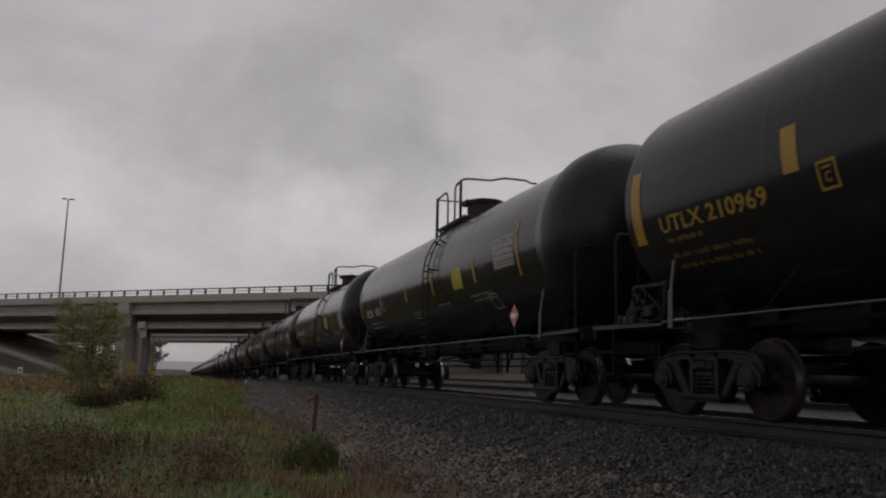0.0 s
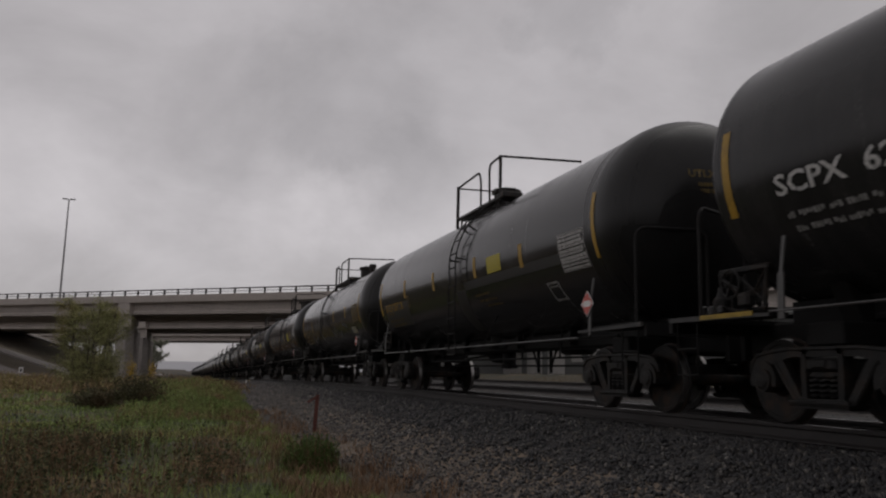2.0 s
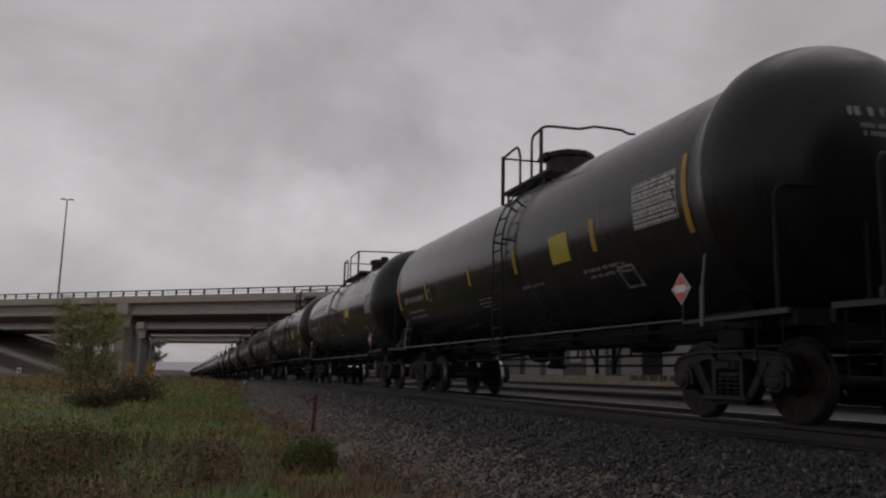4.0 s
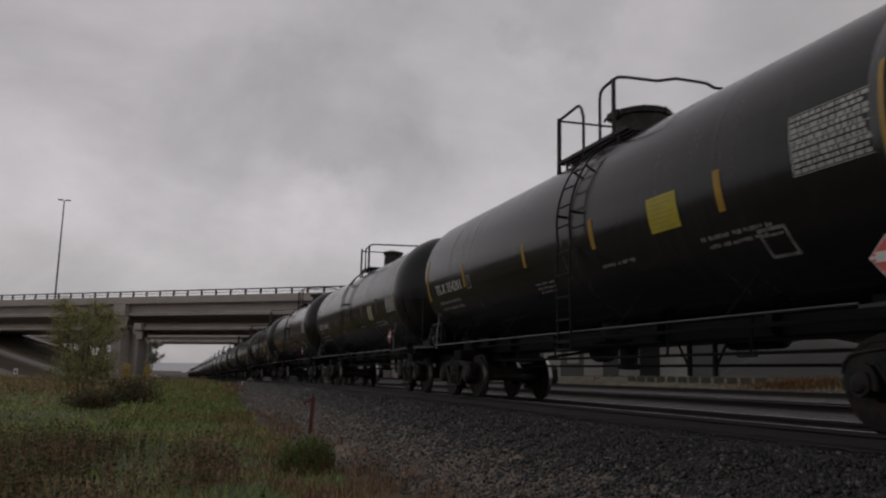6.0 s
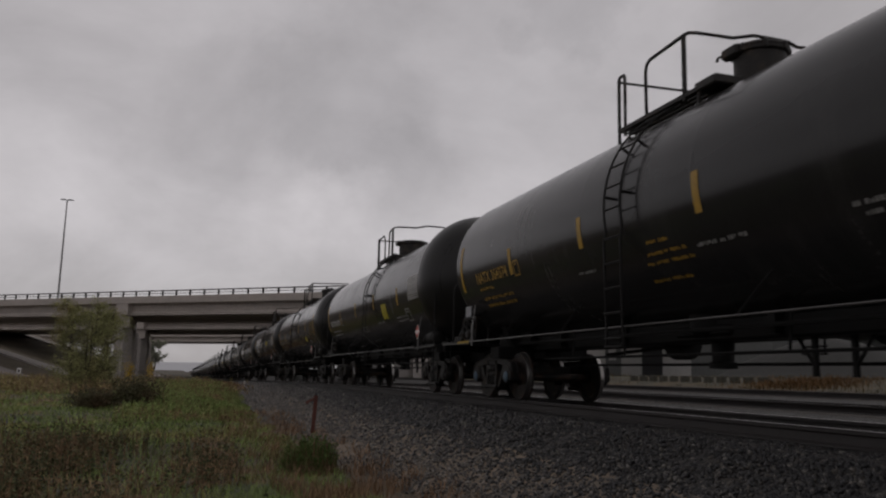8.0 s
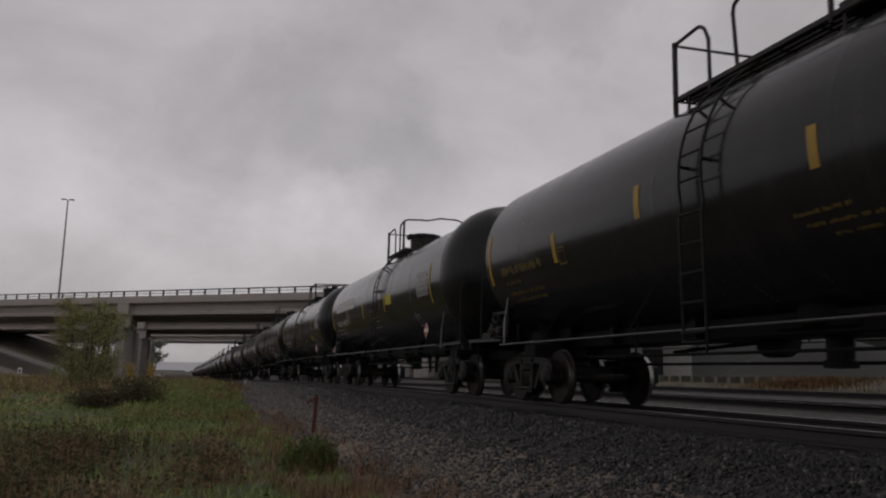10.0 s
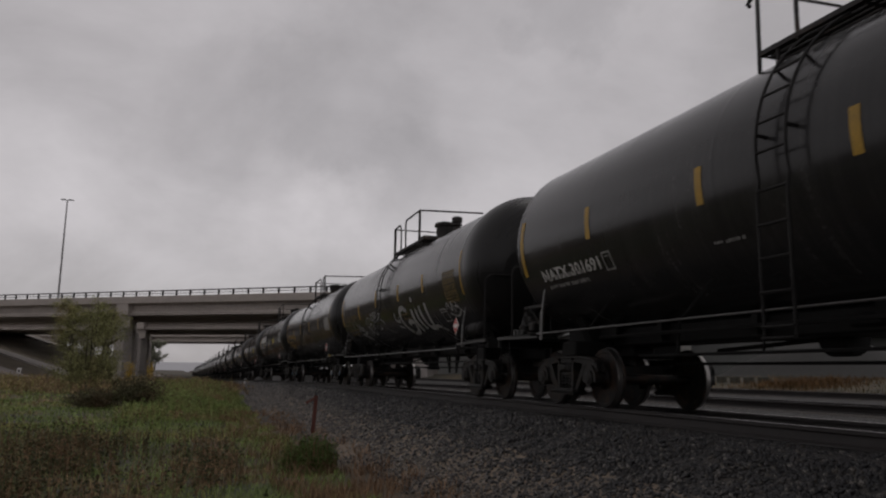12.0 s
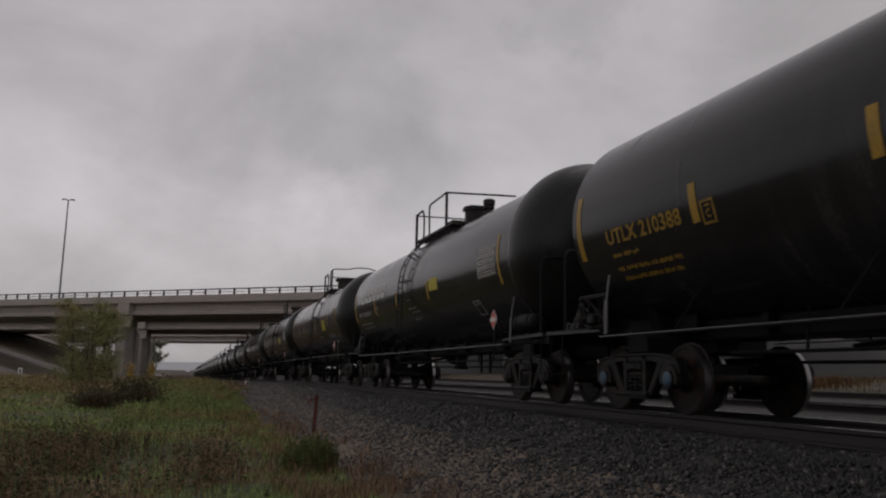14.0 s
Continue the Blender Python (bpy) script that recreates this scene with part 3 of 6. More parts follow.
def wheelset_mesh():
    g = Geo()
    g.tube([(-0.98, 0, 0), (0.98, 0, 0)], 0.075, 12)
    for s in (-1, 1):
        # plate, rim, tread and flange, from the outer face inwards
        prof = [(0.10, 0.80), (0.12, 0.87), (0.145, 0.865), (0.165, 0.84), (0.185, 0.79), (0.22, 0.755), (0.28, 0.735), (0.34, 0.745), (0.375, 0.77), (0.388, 0.81), (0.40, 0.822), (0.440, 0.822), (0.452, 0.815)]
        g.mat = 0
        g.lathe([(r, s * x) for r, x in prof], "x", seg=40)
        g.mat = 1
        g.lathe([(r, s * x) for r, x in [(0.452, 0.815), (0.457, 0.80), (0.463, 0.735)]], "x", seg=40)
        g.f.pop(), g.k.pop(), g.f.pop(), g.k.pop()
        g.mat = 0
        g.lathe([(r, s * x) for r, x in [(0.463, 0.735), (0.488, 0.72), (0.482, 0.695), (0.40, 0.69), (0.36, 0.72), (0.16, 0.72)]], "x", seg=40)
        # maker's stamps on the plate
        for k in range(3):
            a = k * math.tau / 3
            g.box((s * 0.742, 0.29 * math.cos(a), 0.29 * math.sin(a)), (0.015, 0.05, 0.05))
    return g


def side_frame_mesh():
    """One cast side frame: a ribbed top member, two slanting legs round the spring window, a spring seat, and round pedestals over the axle ends."""
    g = Geo()
    top = [(-1.08, 0.56), (-1.06, 0.66), (-0.98, 0.735), (-0.84, 0.765), (-0.50, 0.80), (0.50, 0.80), (0.84, 0.765), (0.98, 0.735), (1.06, 0.66), (1.08, 0.56), (0.88, 0.585), (0.66, 0.65),
           (0.46, 0.70), (-0.46, 0.70), (-0.66, 0.65), (-0.88, 0.585)]
    g.prism(top, -0.055, 0.055, "x")
    # rolled flanges along the upper and lower edges
    for x in (-0.062, 0.062):
        g.tube([(x * 0.85, y, z - 0.016) for y, z in top[:10]], 0.022, 6)
    for s in (-1, 1):
        g.prism([(s * 0.72, 0.665), (s * 0.59, 0.70), (s * 0.29, 0.25), (s * 0.39, 0.20)], -0.05, 0.05, "x")
        for x in (-0.058, 0.058):
            g.tube([(x * 0.8, s * 0.70, 0.655), (x * 0.8, s * 0.375, 0.215)], 0.022, 6)
        g.prism([(s * 0.285, 0.72), (s * 0.215, 0.72), (s * 0.215, 0.28), (s * 0.285, 0.28)], -0.07, 0.07, "x")
        # pedestal: jaws either side of the bearing under a rounded crown
        arc = [(s * AXLE + 0.205 * math.cos(radians(a)), 0.457 + 0.205 * math.sin(radians(a))) for a in range(-20, 201, 20)]
        arc += [(s * AXLE - 0.135, 0.40), (s * AXLE - 0.135, 0.50), (s * AXLE - 0.10, 0.56), (s * AXLE + 0.10, 0.56), (s * AXLE + 0.135, 0.50), (s * AXLE + 0.135, 0.40)]
        g.prism(arc, -0.085, 0.085, "x")
        g.lathe([(0.0, -0.10), (0.125, -0.10), (0.13, -0.06), (0.13, 0.10), (0.0, 0.10)], "x", (0, s * AXLE, 0.457), 18)
        for y in (-0.3, 0.3):
            g.lathe([(0.0, -0.075), (0.03, -0.075), (0.03, 0.075), (0.0, 0.075)], "x", (0, y * s * 0.8, 0.755), 8)
    g.prism([(-0.36, 0.185), (0.36, 0.185), (0.43, 0.235), (0.31, 0.285), (-0.31, 0.285), (-0.43, 0.235)], -0.11, 0.11, "x")
    g.tube([(-0.118, -0.40, 0.235), (-0.118, 0.40, 0.235)], 0.026, 6)
    return g


def spring_mesh():
    g = Geo()
    for y in (-0.14, 0.0, 0.14):
        pts = [(0.06 * math.cos(k * 0.9), y + 0.06 * math.sin(k * 0.9), 0.29 + k * 0.0072) for k in range(36)]
        g.tube(pts, 0.018, 5)
    # the bolster's end and its wedges over the springs
    g.box((0, 0, 0.62), (0.20, 0.40, 0.14), bevel=0.03)
    g.box((-0.09, 0, 0.63), (0.06, 0.20, 0.09), bevel=0.02)
    return g


class Shared:
    pass


def shared_meshes():
    s = Shared()
    s.wheelset = wheelset_mesh().mesh("wheelset", [WHEEL_STEEL, TREAD_STEEL], 30)
    s.side_frame = side_frame_mesh().mesh("side_frame", [TRUCK_STEEL], 30)
    s.spring = spring_mesh().mesh("spring_nest", [TRUCK_STEEL], 40)
    s.rung = Geo().tube([(0, -0.23, 0), (0, 0.23, 0)], 0.015, 6).mesh("rung", [PIPE_DARK])
    s.cap = Geo().lathe([(0.0, -1.115), (0.07, -1.11), (0.10, -1.09), (0.115, -1.04), (0.115, -0.97)], "x", seg=16)
    s.cap_dark = s.cap.mesh("bearing_cap", [TRUCK_STEEL], 30)
    b = Geo().box((0, 0, 0.58), (2.1, 0.36, 0.22), bevel=0.03)
    b.lathe([(0.22, 0.69), (0.22, 0.80)], "z", seg=16)
    b.box((0, 0, 0.42), (1.5, 0.9, 0.10))
    for sx in (-1, 1):
        for sy in (-1, 1):
            b.box((sx * 0.62, sy * 0.42, 0.46), (0.14, 0.10, 0.34))
    s.bolster = b.mesh("truck", [TRUCK_STEEL], 30)
    return s


def add_truck(car, y, S):
    truck = part("truck", S.bolster, None, car, at=pose(0, y, 0))
    for s in (-1, 1):
        part("side_frame", S.side_frame, None, truck, at=pose(s * 0.99, 0, 0))
        part("spring_nest", S.spring, None, truck, at=pose(s * 0.99, 0, 0))
        for a in (-1, 1):
            part("bearing_cap", S.cap_dark, None, truck, at=pose(0, a * AXLE, 0.457, 0, 0, 0 if s < 0 else 180))
    for a in (-1, 1):
        part("wheelset", S.wheelset, None, truck, at=pose(0, a * AXLE, 0.457))


# height of the running rail along the side, on the makes where it hangs lower
RAIL_LOW = {"plain": 1.03, "straight": 1.03, "mid": 1.03, "arch": 1.165}
# the fittings on top, along the car from its middle: end post, top and leg of the first loop, foot and shoulder of the tall rail, tall post,
# height of the tall rail; then hatch place and radius, relief valve place, platform's far end
TOPS = {
    "wavy": (1.05, 0.27, 0.10, -0.47, -0.47, -0.92, 5.18, -0.43, 0.45, None, -1.35),
    "plain": (1.61, 0.09, -0.07, -0.65, -0.61, -1.29, 5.19, 0.41, 0.29, None, -1.45),
    "mid": (1.63, 0.08, -0.08, -0.69, -0.66, -1.22, 5.13, 0.27, 0.32, None, -1.35),
    "straight": (2.00, 1.40, 1.22, 0.66, 0.72, -0.88, 5.19, -0.86, 0.29, -1.86, -1.35),
    "low": (1.30, 1.25, 1.21, 0.56, 0.57, -0.02, 5.09, -0.37, 0.30, None, -0.35),
    "curl": (1.41, 1.30, 1.23, 0.62, 0.63, -0.35, 5.15, -0.88, 0.34, None, -0.95),
    "arch": (1.38, 1.36, 1.30, 0.74, 0.75, -0.70, 5.03, -0.28, 0.34, -1.70, -0.95),
}


def top_railing(car, style):
    """Pipe railings round the loading platform; the tall rail crosses over the tank by the hatch."""
    z0, z1, r = 4.16, 5.13, 0.026
    ya, yl, yb, yf, yc, yd, up = TOPS[style][:7]
    x = -0.82
    root = part("top_railing", Geo().tube([(x, ya, z1 - 0.05), (0.82, ya, z1 - 0.02)], 0.02, 6), TOP_STEEL, car)
    part("post", Geo().tube([(x, ya, z0 - 0.10), (x, ya, z1 - 0.01)], 0.040 if style not in ("low", "curl", "arch") else 0.028, 6), TOP_STEEL, root)
    if style in ("low", "curl"):
        pts = [(x, ya, z1 - 0.04), (x, ya - 0.03, z1 + 0.02), (x, yb + 0.03, z1 + 0.02), (x, yb, z1 - 0.05), (x, yb, z0)]
    elif style == "arch":
        pts = [(x, ya, z1 - 0.08), (x + 0.02, ya + 0.05, z1 - 0.03), (x + 0.04, ya + 0.16, z1 - 0.06), (x + 0.05, ya + 0.24, z1 - 0.10), (x + 0.05, ya + 0.20, z1 - 0.14)]
    else:
        pts = [(x, ya, z1 - 0.04), (x, yl + 0.06, z1), (x, yl, z1 - 0.01), (x, (yl + yb) / 2, z1 - 0.08), (x, yb + 0.01, z1 - 0.25), (x, yb, z0)]
    part("loop", Geo().tube(pts, r, 8), TOP_STEEL, root)
    tall = [(x, yf, z0 + 0.08), (x, yc, up - 0.18), (x, yc - 0.03, up - 0.08), (x, yc - 0.12, up - 0.03), (x, yd, up)]
    if style == "arch":
        tall = [(x, yf, z0 + 0.06), (x, yc, up - 0.16), (x, yc - 0.05, up - 0.06), (x, yd + 0.55, up + 0.04), (x, yd + 0.30, up + 0.06), (x, yd, up)]
    part("bent_rail", Geo().tube(tall, r, 8), TOP_STEEL, root)
    part("post", Geo().tube([(x, yd, z0 + 0.04), (x, yd, up + 0.01)], 0.036, 6), TOP_STEEL, root)
    if style in ("wavy", "curl"):
        pts = [(x, yd, up), (-0.74, yd, up + 0.05), (-0.62, yd, up + 0.07), (-0.30, yd, up + 0.08), (-0.02, yd, up + 0.085), (0.16, yd, up + 0.13), (0.34, yd, up + 0.175), (0.65, yd, up + 0.175), (0.92, yd, up + 0.17), (1.0, yd, up + 0.14), (1.08, yd, up + 0.11), (1.22, yd, up + 0.12)]
    elif style == "low":
        pts = [(x, yd, up), (-0.74, yd, up + 0.05), (-0.60, yd, up + 0.07), (1.2, yd, up + 0.13)]
    else:
        pts = [(x, yd, up), (1.13, yd, up + 0.07)]
    part("cross_rail", Geo().tube(pts, r, 8), TOP_STEEL, root)


def top_platform(car, style):
    back, front = TOPS[style][0], TOPS[style][10]
    for s in (-1, 1):
        x = s * 0.65
        # an open grating: two edge angles on cross bars, with boards laid along between them
        g = Geo()
        for e in (-1, 1):
            g.prism([(x + e * 0.19, 4.25), (x + e * 0.19, 4.31), (x + e * 0.178, 4.31), (x + e * 0.178, 4.262), (x + e * 0.15, 4.262), (x + e * 0.15, 4.25)], front, back)
        count = max(3, int((back - front) / 0.6))
        for k in range(count + 1):
            g.box((x, front + 0.03 + (back - front - 0.06) * k / count, 4.256), (0.31, 0.035, 0.018))
        deck = part("top_platform", g, TOP_STEEL, car)
        for k in range(3):
            part("slat", Geo().box((x - 0.10 + 0.10 * k, (back + front) / 2, 4.280), (0.058, back - front - 0.04, 0.028)), TOP_STEEL, deck)
        for y in (front + 0.3, back - 0.3):
            part("bracket", Geo().tube([(x + s * 0.15, y, 4.26), (s * 0.82, y, 4.02)], 0.025, 6), TOP_STEEL, deck)
    if style in ("straight", "arch", "curl", "plain"):
        # the step box where the platform meets the hatch
        part("step_box", Geo().box((-0.62, front + 0.12, 4.30), (0.46, 0.46, 0.13), bevel=0.02), TOP_STEEL, car)


def ladder(car, side, at, S):
    """Stiles that follow the tank's curve from the platform, then hang straight down."""
    rr = TANK_R + 0.13
    root = None
    for y in (at - 0.22, at + 0.22):
        pts = []
        for k in range(15):
            a = radians(62 - k * 5.2)
            pts.append((side * rr * math.cos(a), y, TANK_Z + rr * math.sin(a)))
        pts += [(side * rr, y, 2.3), (side * (rr - 0.03), y, 0.86)]
        g = Geo().tube(pts, 0.018, 6)
        if root is None:
            root = part("ladder", g, PIPE_DARK, car)
        else:
            part("stile", g, PIPE_DARK, root)
    places = []
    for k in range(6):
        a = radians(54 - k * 11.0)
        places.append((side * rr * math.cos(a), TANK_Z + rr * math.sin(a)))
    places += [(side * rr, z) for z in (2.35, 2.0, 1.66, 1.32, 0.98, 0.87)]
    for x, z in places:
        part("rung", S.rung, None, root, at=pose(x, at, z))
    for a in (34, 6):
        for y in (at - 0.22, at + 0.22):
            ca, sa = math.cos(radians(a)), math.sin(radians(a))
            part("standoff", Geo().tube([(side * rr * ca, y, TANK_Z + rr * sa), (side * (TANK_R - 0.01) * ca, y, TANK_Z + (TANK_R - 0.01) * sa)], 0.022, 6), PIPE_DARK, root)


def hatch_parts(car, style):
    y, r, valve = TOPS[style][7:10]
    waist = {"mid": 0.8, "low": 1.12}.get(style, 1.0)
    body = Geo().lathe([(r + 0.06, 4.18), (r + 0.06, 4.30), (r * waist, 4.32), (r * (1 + waist) / 2, 4.55), (r, 4.74), (r + 0.035, 4.76), (r + 0.035, 4.80)], "z", (0, y, 0), 28)
    hatch = part("hatch", body, TOP_STEEL, car)
    lid = Geo().lathe([(r + 0.03, 4.802), (r + 0.04, 4.83), (r + 0.02, 4.86), (r * 0.45, 4.885), (0.0, 4.89)], "z", (0, y, 0), 28)
    for j in range(8):
        a = j * math.tau / 8 + 0.3
        lid.box(((r + 0.03) * math.cos(a), y + (r + 0.03) * math.sin(a), 4.80), (0.06, 0.06, 0.12), bevel=0.015)
    lid.tube([(-0.10, y + 0.12, 4.86), (-0.10, y + 0.12, 4.94), (0.10, y + 0.12, 4.94), (0.10, y + 0.12, 4.86)], 0.013, 6)
    part("lid", lid, TOP_STEEL, hatch)
    if style in ("wavy", "curl"):
        # hinge block and eye bolts at the rim
        hinge = Geo().box((-r - 0.02, y + 0.10, 4.80), (0.14, 0.34, 0.16), bevel=0.03)
        hinge.tube([(-r - 0.02, y + 0.30, 4.82), (-r - 0.02, y + 0.40, 4.84), (-r - 0.02, y + 0.44, 4.79)], 0.02, 6)
        part("hinge", hinge, TOP_STEEL, hatch)
    if style in ("mid", "plain"):
        # low pressure fittings behind the hatch
        low = Geo()
        for k in range(3):
            low.lathe([(0.06, 4.25), (0.06, 4.36), (0.09, 4.37), (0.09, 4.42), (0.03, 4.45), (0.03, 4.52), (0.0, 4.53)], "z", (-0.12 + 0.1 * (k % 2), y - 0.55 - 0.30 * k, 0), 12)
        low.tube([(-0.1, y - 0.4, 4.36), (-0.1, y - 1.4, 4.36)], 0.035, 6)
        part("fittings", low, TOP_STEEL, car)
    if valve is not None:
        v = Geo().lathe([(0.14, 4.25), (0.14, 4.42), (0.09, 4.44), (0.09, 4.60), (0.15, 4.64), (0.12, 4.70), (0.15, 4.73), (0.15, 4.85), (0.10, 4.88), (0.0, 4.885)], "z", (0.0, valve, 0), 18)
        part("relief_valve", v, TOP_STEEL, car)


def end_frame(car, s, half, style):
    """Everything beyond the tank's end: sill, coupler, platform and hand railings. s: -1 the leading, +1 the trailing end."""
    e = half
    sill = Geo().box((0, s * (e - 0.2), 0.98), (0.42, 2.9, 0.36), bevel=0.03)
    sill.box((0, s * (e + 1.22), 0.92), (0.62, 0.08, 0.44))
    sill_ob = part("draft_sill", sill, FRAME_BLACK, car)
    for side in (-1, 1):
        part("sill_web", Geo().box((side * 0.45, s * (e - 0.75), 1.22), (0.04, 1.7, 0.26)), FRAME_BLACK, sill_ob)
    cp = Geo().box((0, s * (e + 1.36), 0.86), (0.15, 0.44, 0.17), bevel=0.03)
    cp.box((s * 0.05, s * (e + 1.60), 0.86), (0.30, 0.22, 0.27), bevel=0.05)
    cp.box((-s * 0.12, s * (e + 1.70), 0.86), (0.10, 0.20, 0.25), bevel=0.04)
    part("coupler", cp, TRUCK_STEEL, car)
    hose = Geo().tube([(0.35, s * (e + 1.2), 0.95), (0.36, s * (e + 1.35), 0.70), (0.30, s * (e + 1.5), 0.45), (0.2, s * (e + 1.62), 0.38)], 0.025, 6)
    part("air_hose", hose, FRAME_BLACK, car)
    saddle = Geo()
    arc = [(-0.62, 1.06), (0.62, 1.06), (0.80, 1.45)] + [(1.55 * math.cos(radians(a)), TANK_Z + 1.55 * math.sin(radians(a))) for a in range(-58, -123, -8)] + [(-0.80, 1.45)]
    at = TRUCK_FRONT if s < 0 else e - TRUCK_BACK
    saddle.prism(arc, at - 0.12, at + 0.12)
    saddle.box((0, at, 0.93), (2.0, 0.5, 0.24), bevel=0.02)
    part("saddle", saddle, FRAME_BLACK, car)
    plat = part("end_platform", Geo().box((0, s * (e + 1.08), 1.07), (2.9, 0.07, 0.14)), FRAME_BLACK, car)
    part("walkway", Geo().box((0, s * (e + 0.90), 1.155), (2.0, 0.28, 0.05)), FRAME_BLACK, plat)
    for side in (-1, 1):
        part("tread_plate", Geo().box((side * 1.22, s * (e + 0.30), 1.155), (0.50, 1.45, 0.05)), FRAME_BLACK, plat)
        part("edge_beam", Geo().prism([(s * (e - 0.75), 1.10), (s * (e + 1.05), 1.12), (s * (e + 1.05), 1.175), (s * (e - 0.75), 1.135)], side * 1.455, side * 1.495, "x"), EDGE_DULL, plat)
    for side in (-1, 1):
        tall = 2.47
        out = 0.82 if s < 0 else 0.50
        rail = Geo().tube(hoop((side * 1.42, s * (e + out), 1.14), (side * 0.42, s * (e + 0.98), 1.14), tall, 0.15), 0.022, 8)
        part("end_railing", rail, PIPE_DARK, car)
        post = Geo()
        at, wide = s * (e - (0.36 if s < 0 else 0.93)), (0.035 if s < 0 else 0.045)
        post.add([(side * x, at + y, z) for z, x0, w in ((1.06, 1.50, wide), (1.50, 1.49, wide), (1.54, 1.48, wide * 0.5), (1.90, 1.43, wide * 0.5)) for x, y in ((x0, -w), (x0, w), (x0 - 0.02, w), (x0 - 0.02, -w))],
                 [(4 * r + i, 4 * r + (i + 1) % 4, 4 * r + 4 + (i + 1) % 4, 4 * r + 4 + i) for r in range(3) for i in range(4)] + [(3, 2, 1, 0), (12, 13, 14, 15)])
        part("stanchion", post, PLATFORM_EDGE, car, smooth=0)
        step = Geo().tube(hoop((side * 1.46, s * (e + 0.55), 1.1), (side * 1.46, s * (e + 0.95), 1.1), 1.12, 0.02), 0.015, 6)
        step.tube([(side * 1.46, s * (e + 0.52), 1.1), (side * 1.46, s * (e + 0.52), 0.50), (side * 1.46, s * (e + 0.92), 0.50), (side * 1.46, s * (e + 0.92), 1.1)], 0.012, 6)
        step.tube([(side * 1.46, s * (e + 0.52), 0.80), (side * 1.46, s * (e + 0.92), 0.80)], 0.015, 6)
        part("side_step", step, FRAME_BLACK, car)


def build_car(half, style, nose, S):
    """One tank car at the world's origin: the middle of the car over the middle of the track, the rail heads at z = 0, the trailing end at +y."""
    car = new("tank_car")
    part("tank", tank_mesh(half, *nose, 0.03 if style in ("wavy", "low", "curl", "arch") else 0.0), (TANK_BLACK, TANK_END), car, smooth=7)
    hatch_parts(car, style)
    top_railing(car, style)
    top_platform(car, style)
    for side in (-1, 1):
        ladder(car, side, {"wavy": -0.80, "straight": 0.52, "curl": 0.2, "mid": 0.1, "plain": -0.58, "low": 0.40, "arch": 0.26}[style], S)
    for side in (-1, 1):
        rail = Geo()
        low = RAIL_LOW.get(style, 1.145)
        rail.tube([(side * 1.49, -half + 0.75, low), (side * 1.49, half - 0.75, low)], 0.0135, 8)
        part("side_handrail", rail, WET_RAIL, car)
        for y in (-half + 2.6, -half * 0.3, half * 0.3, half - 2.6):
            br = Geo().tube([(side * 1.485, y, low), (side * 1.28, y - 0.35, 1.62)], 0.014, 6)
            part("rail_bracket", br, FRAME_BLACK, car)
    for s in (-1, 1):
        end_frame(car, s, half, style)
    # brake gear and the bottom outlet under the tank
    br = Geo().lathe([(0.0, 0.0), (0.20, 0.02), (0.22, 0.06), (0.22, 0.40), (0.0, 0.42)], "y", (0.25, 1.2, 0.98), 18)
    br.tube([(0.25, 1.6, 0.98), (0.25, 3.8, 0.88)], 0.03, 6)
    part("brake_cylinder", br, FRAME_BLACK, car)
    rv = Geo().lathe([(0.0, -0.6), (0.12, -0.58), (0.17, -0.5), (0.17, 0.5), (0.12, 0.58), (0.0, 0.6)], "y", (0.35, -half + 4.4, 1.06), 18)
    part("air_reservoir", rv, FRAME_BLACK, car)
    out = Geo().lathe([(0.46, 1.42), (0.42, 1.10), (0.30, 1.02), (0.16, 1.0), (0.15, 0.72), (0.19, 0.70), (0.19, 0.62), (0.0, 0.61)], "z", (0, 0.1, 0), 20)
    out.box((0, 0.1, 1.12), (0.7, 1.3, 0.16), bevel=0.05)
    part("bottom_outlet", out, FRAME_BLACK, car)
    rods = Geo()
    rods.tube([(-0.5, TRUCK_FRONT + 1.4, 0.80), (-0.5, half - TRUCK_BACK - 1.4, 0.80)], 0.022, 6)
    rods.tube([(0.12, TRUCK_FRONT + 1.2, 0.66), (0.2, half - TRUCK_BACK - 1.2, 0.70)], 0.022, 6)
    for y in (-3.6, -1.8, 1.9, 3.7):
        rods.tube([(-0.5, y, 0.80), (-0.45, y, 1.32)], 0.02, 6)
    part("brake_rod", rods, FRAME_BLACK, car)
    for y, lean in ((-1.75, 0.45), (-2.35, -0.45)):
        hg = Geo().box((-0.1, y, 0.92), (0.05, 0.06, 0.80))
        hg.tube([(-0.1, y, 0.62), (-0.1, y + lean, 1.22)], 0.022, 6)
        part("brake_hanger", hg, FRAME_BLACK, car)
    sl = Geo().box((0, 0, 1.13), (0.62, 2 * half - 2.4, 0.30), bevel=0.03)
    for y in (-half * 0.55, -half * 0.2, half * 0.3, half * 0.6):
        sl.box((0, y, 1.15), (0.9, 0.12, 0.26))
    part("center_sill", sl, FRAME_BLACK, car)
    pl = Geo().tube([(-0.55, -half + 1.2, 1.12), (-0.55, half - 1.2, 1.12)], 0.03, 6)
    part("train_line", pl, FRAME_BLACK, car)
    for y in (TRUCK_FRONT, half - TRUCK_BACK):
        add_truck(car, y, S)
    return car


# ---- markings on the cars ----
def on_tank(y, a, lift=0.005):
    """The place on the camera's side of a shell: y along the car, a degrees above the shell's middle."""
    r = TANK_R + lift
    return (-r * math.cos(radians(a)), y, TANK_Z + r * math.sin(radians(a)))


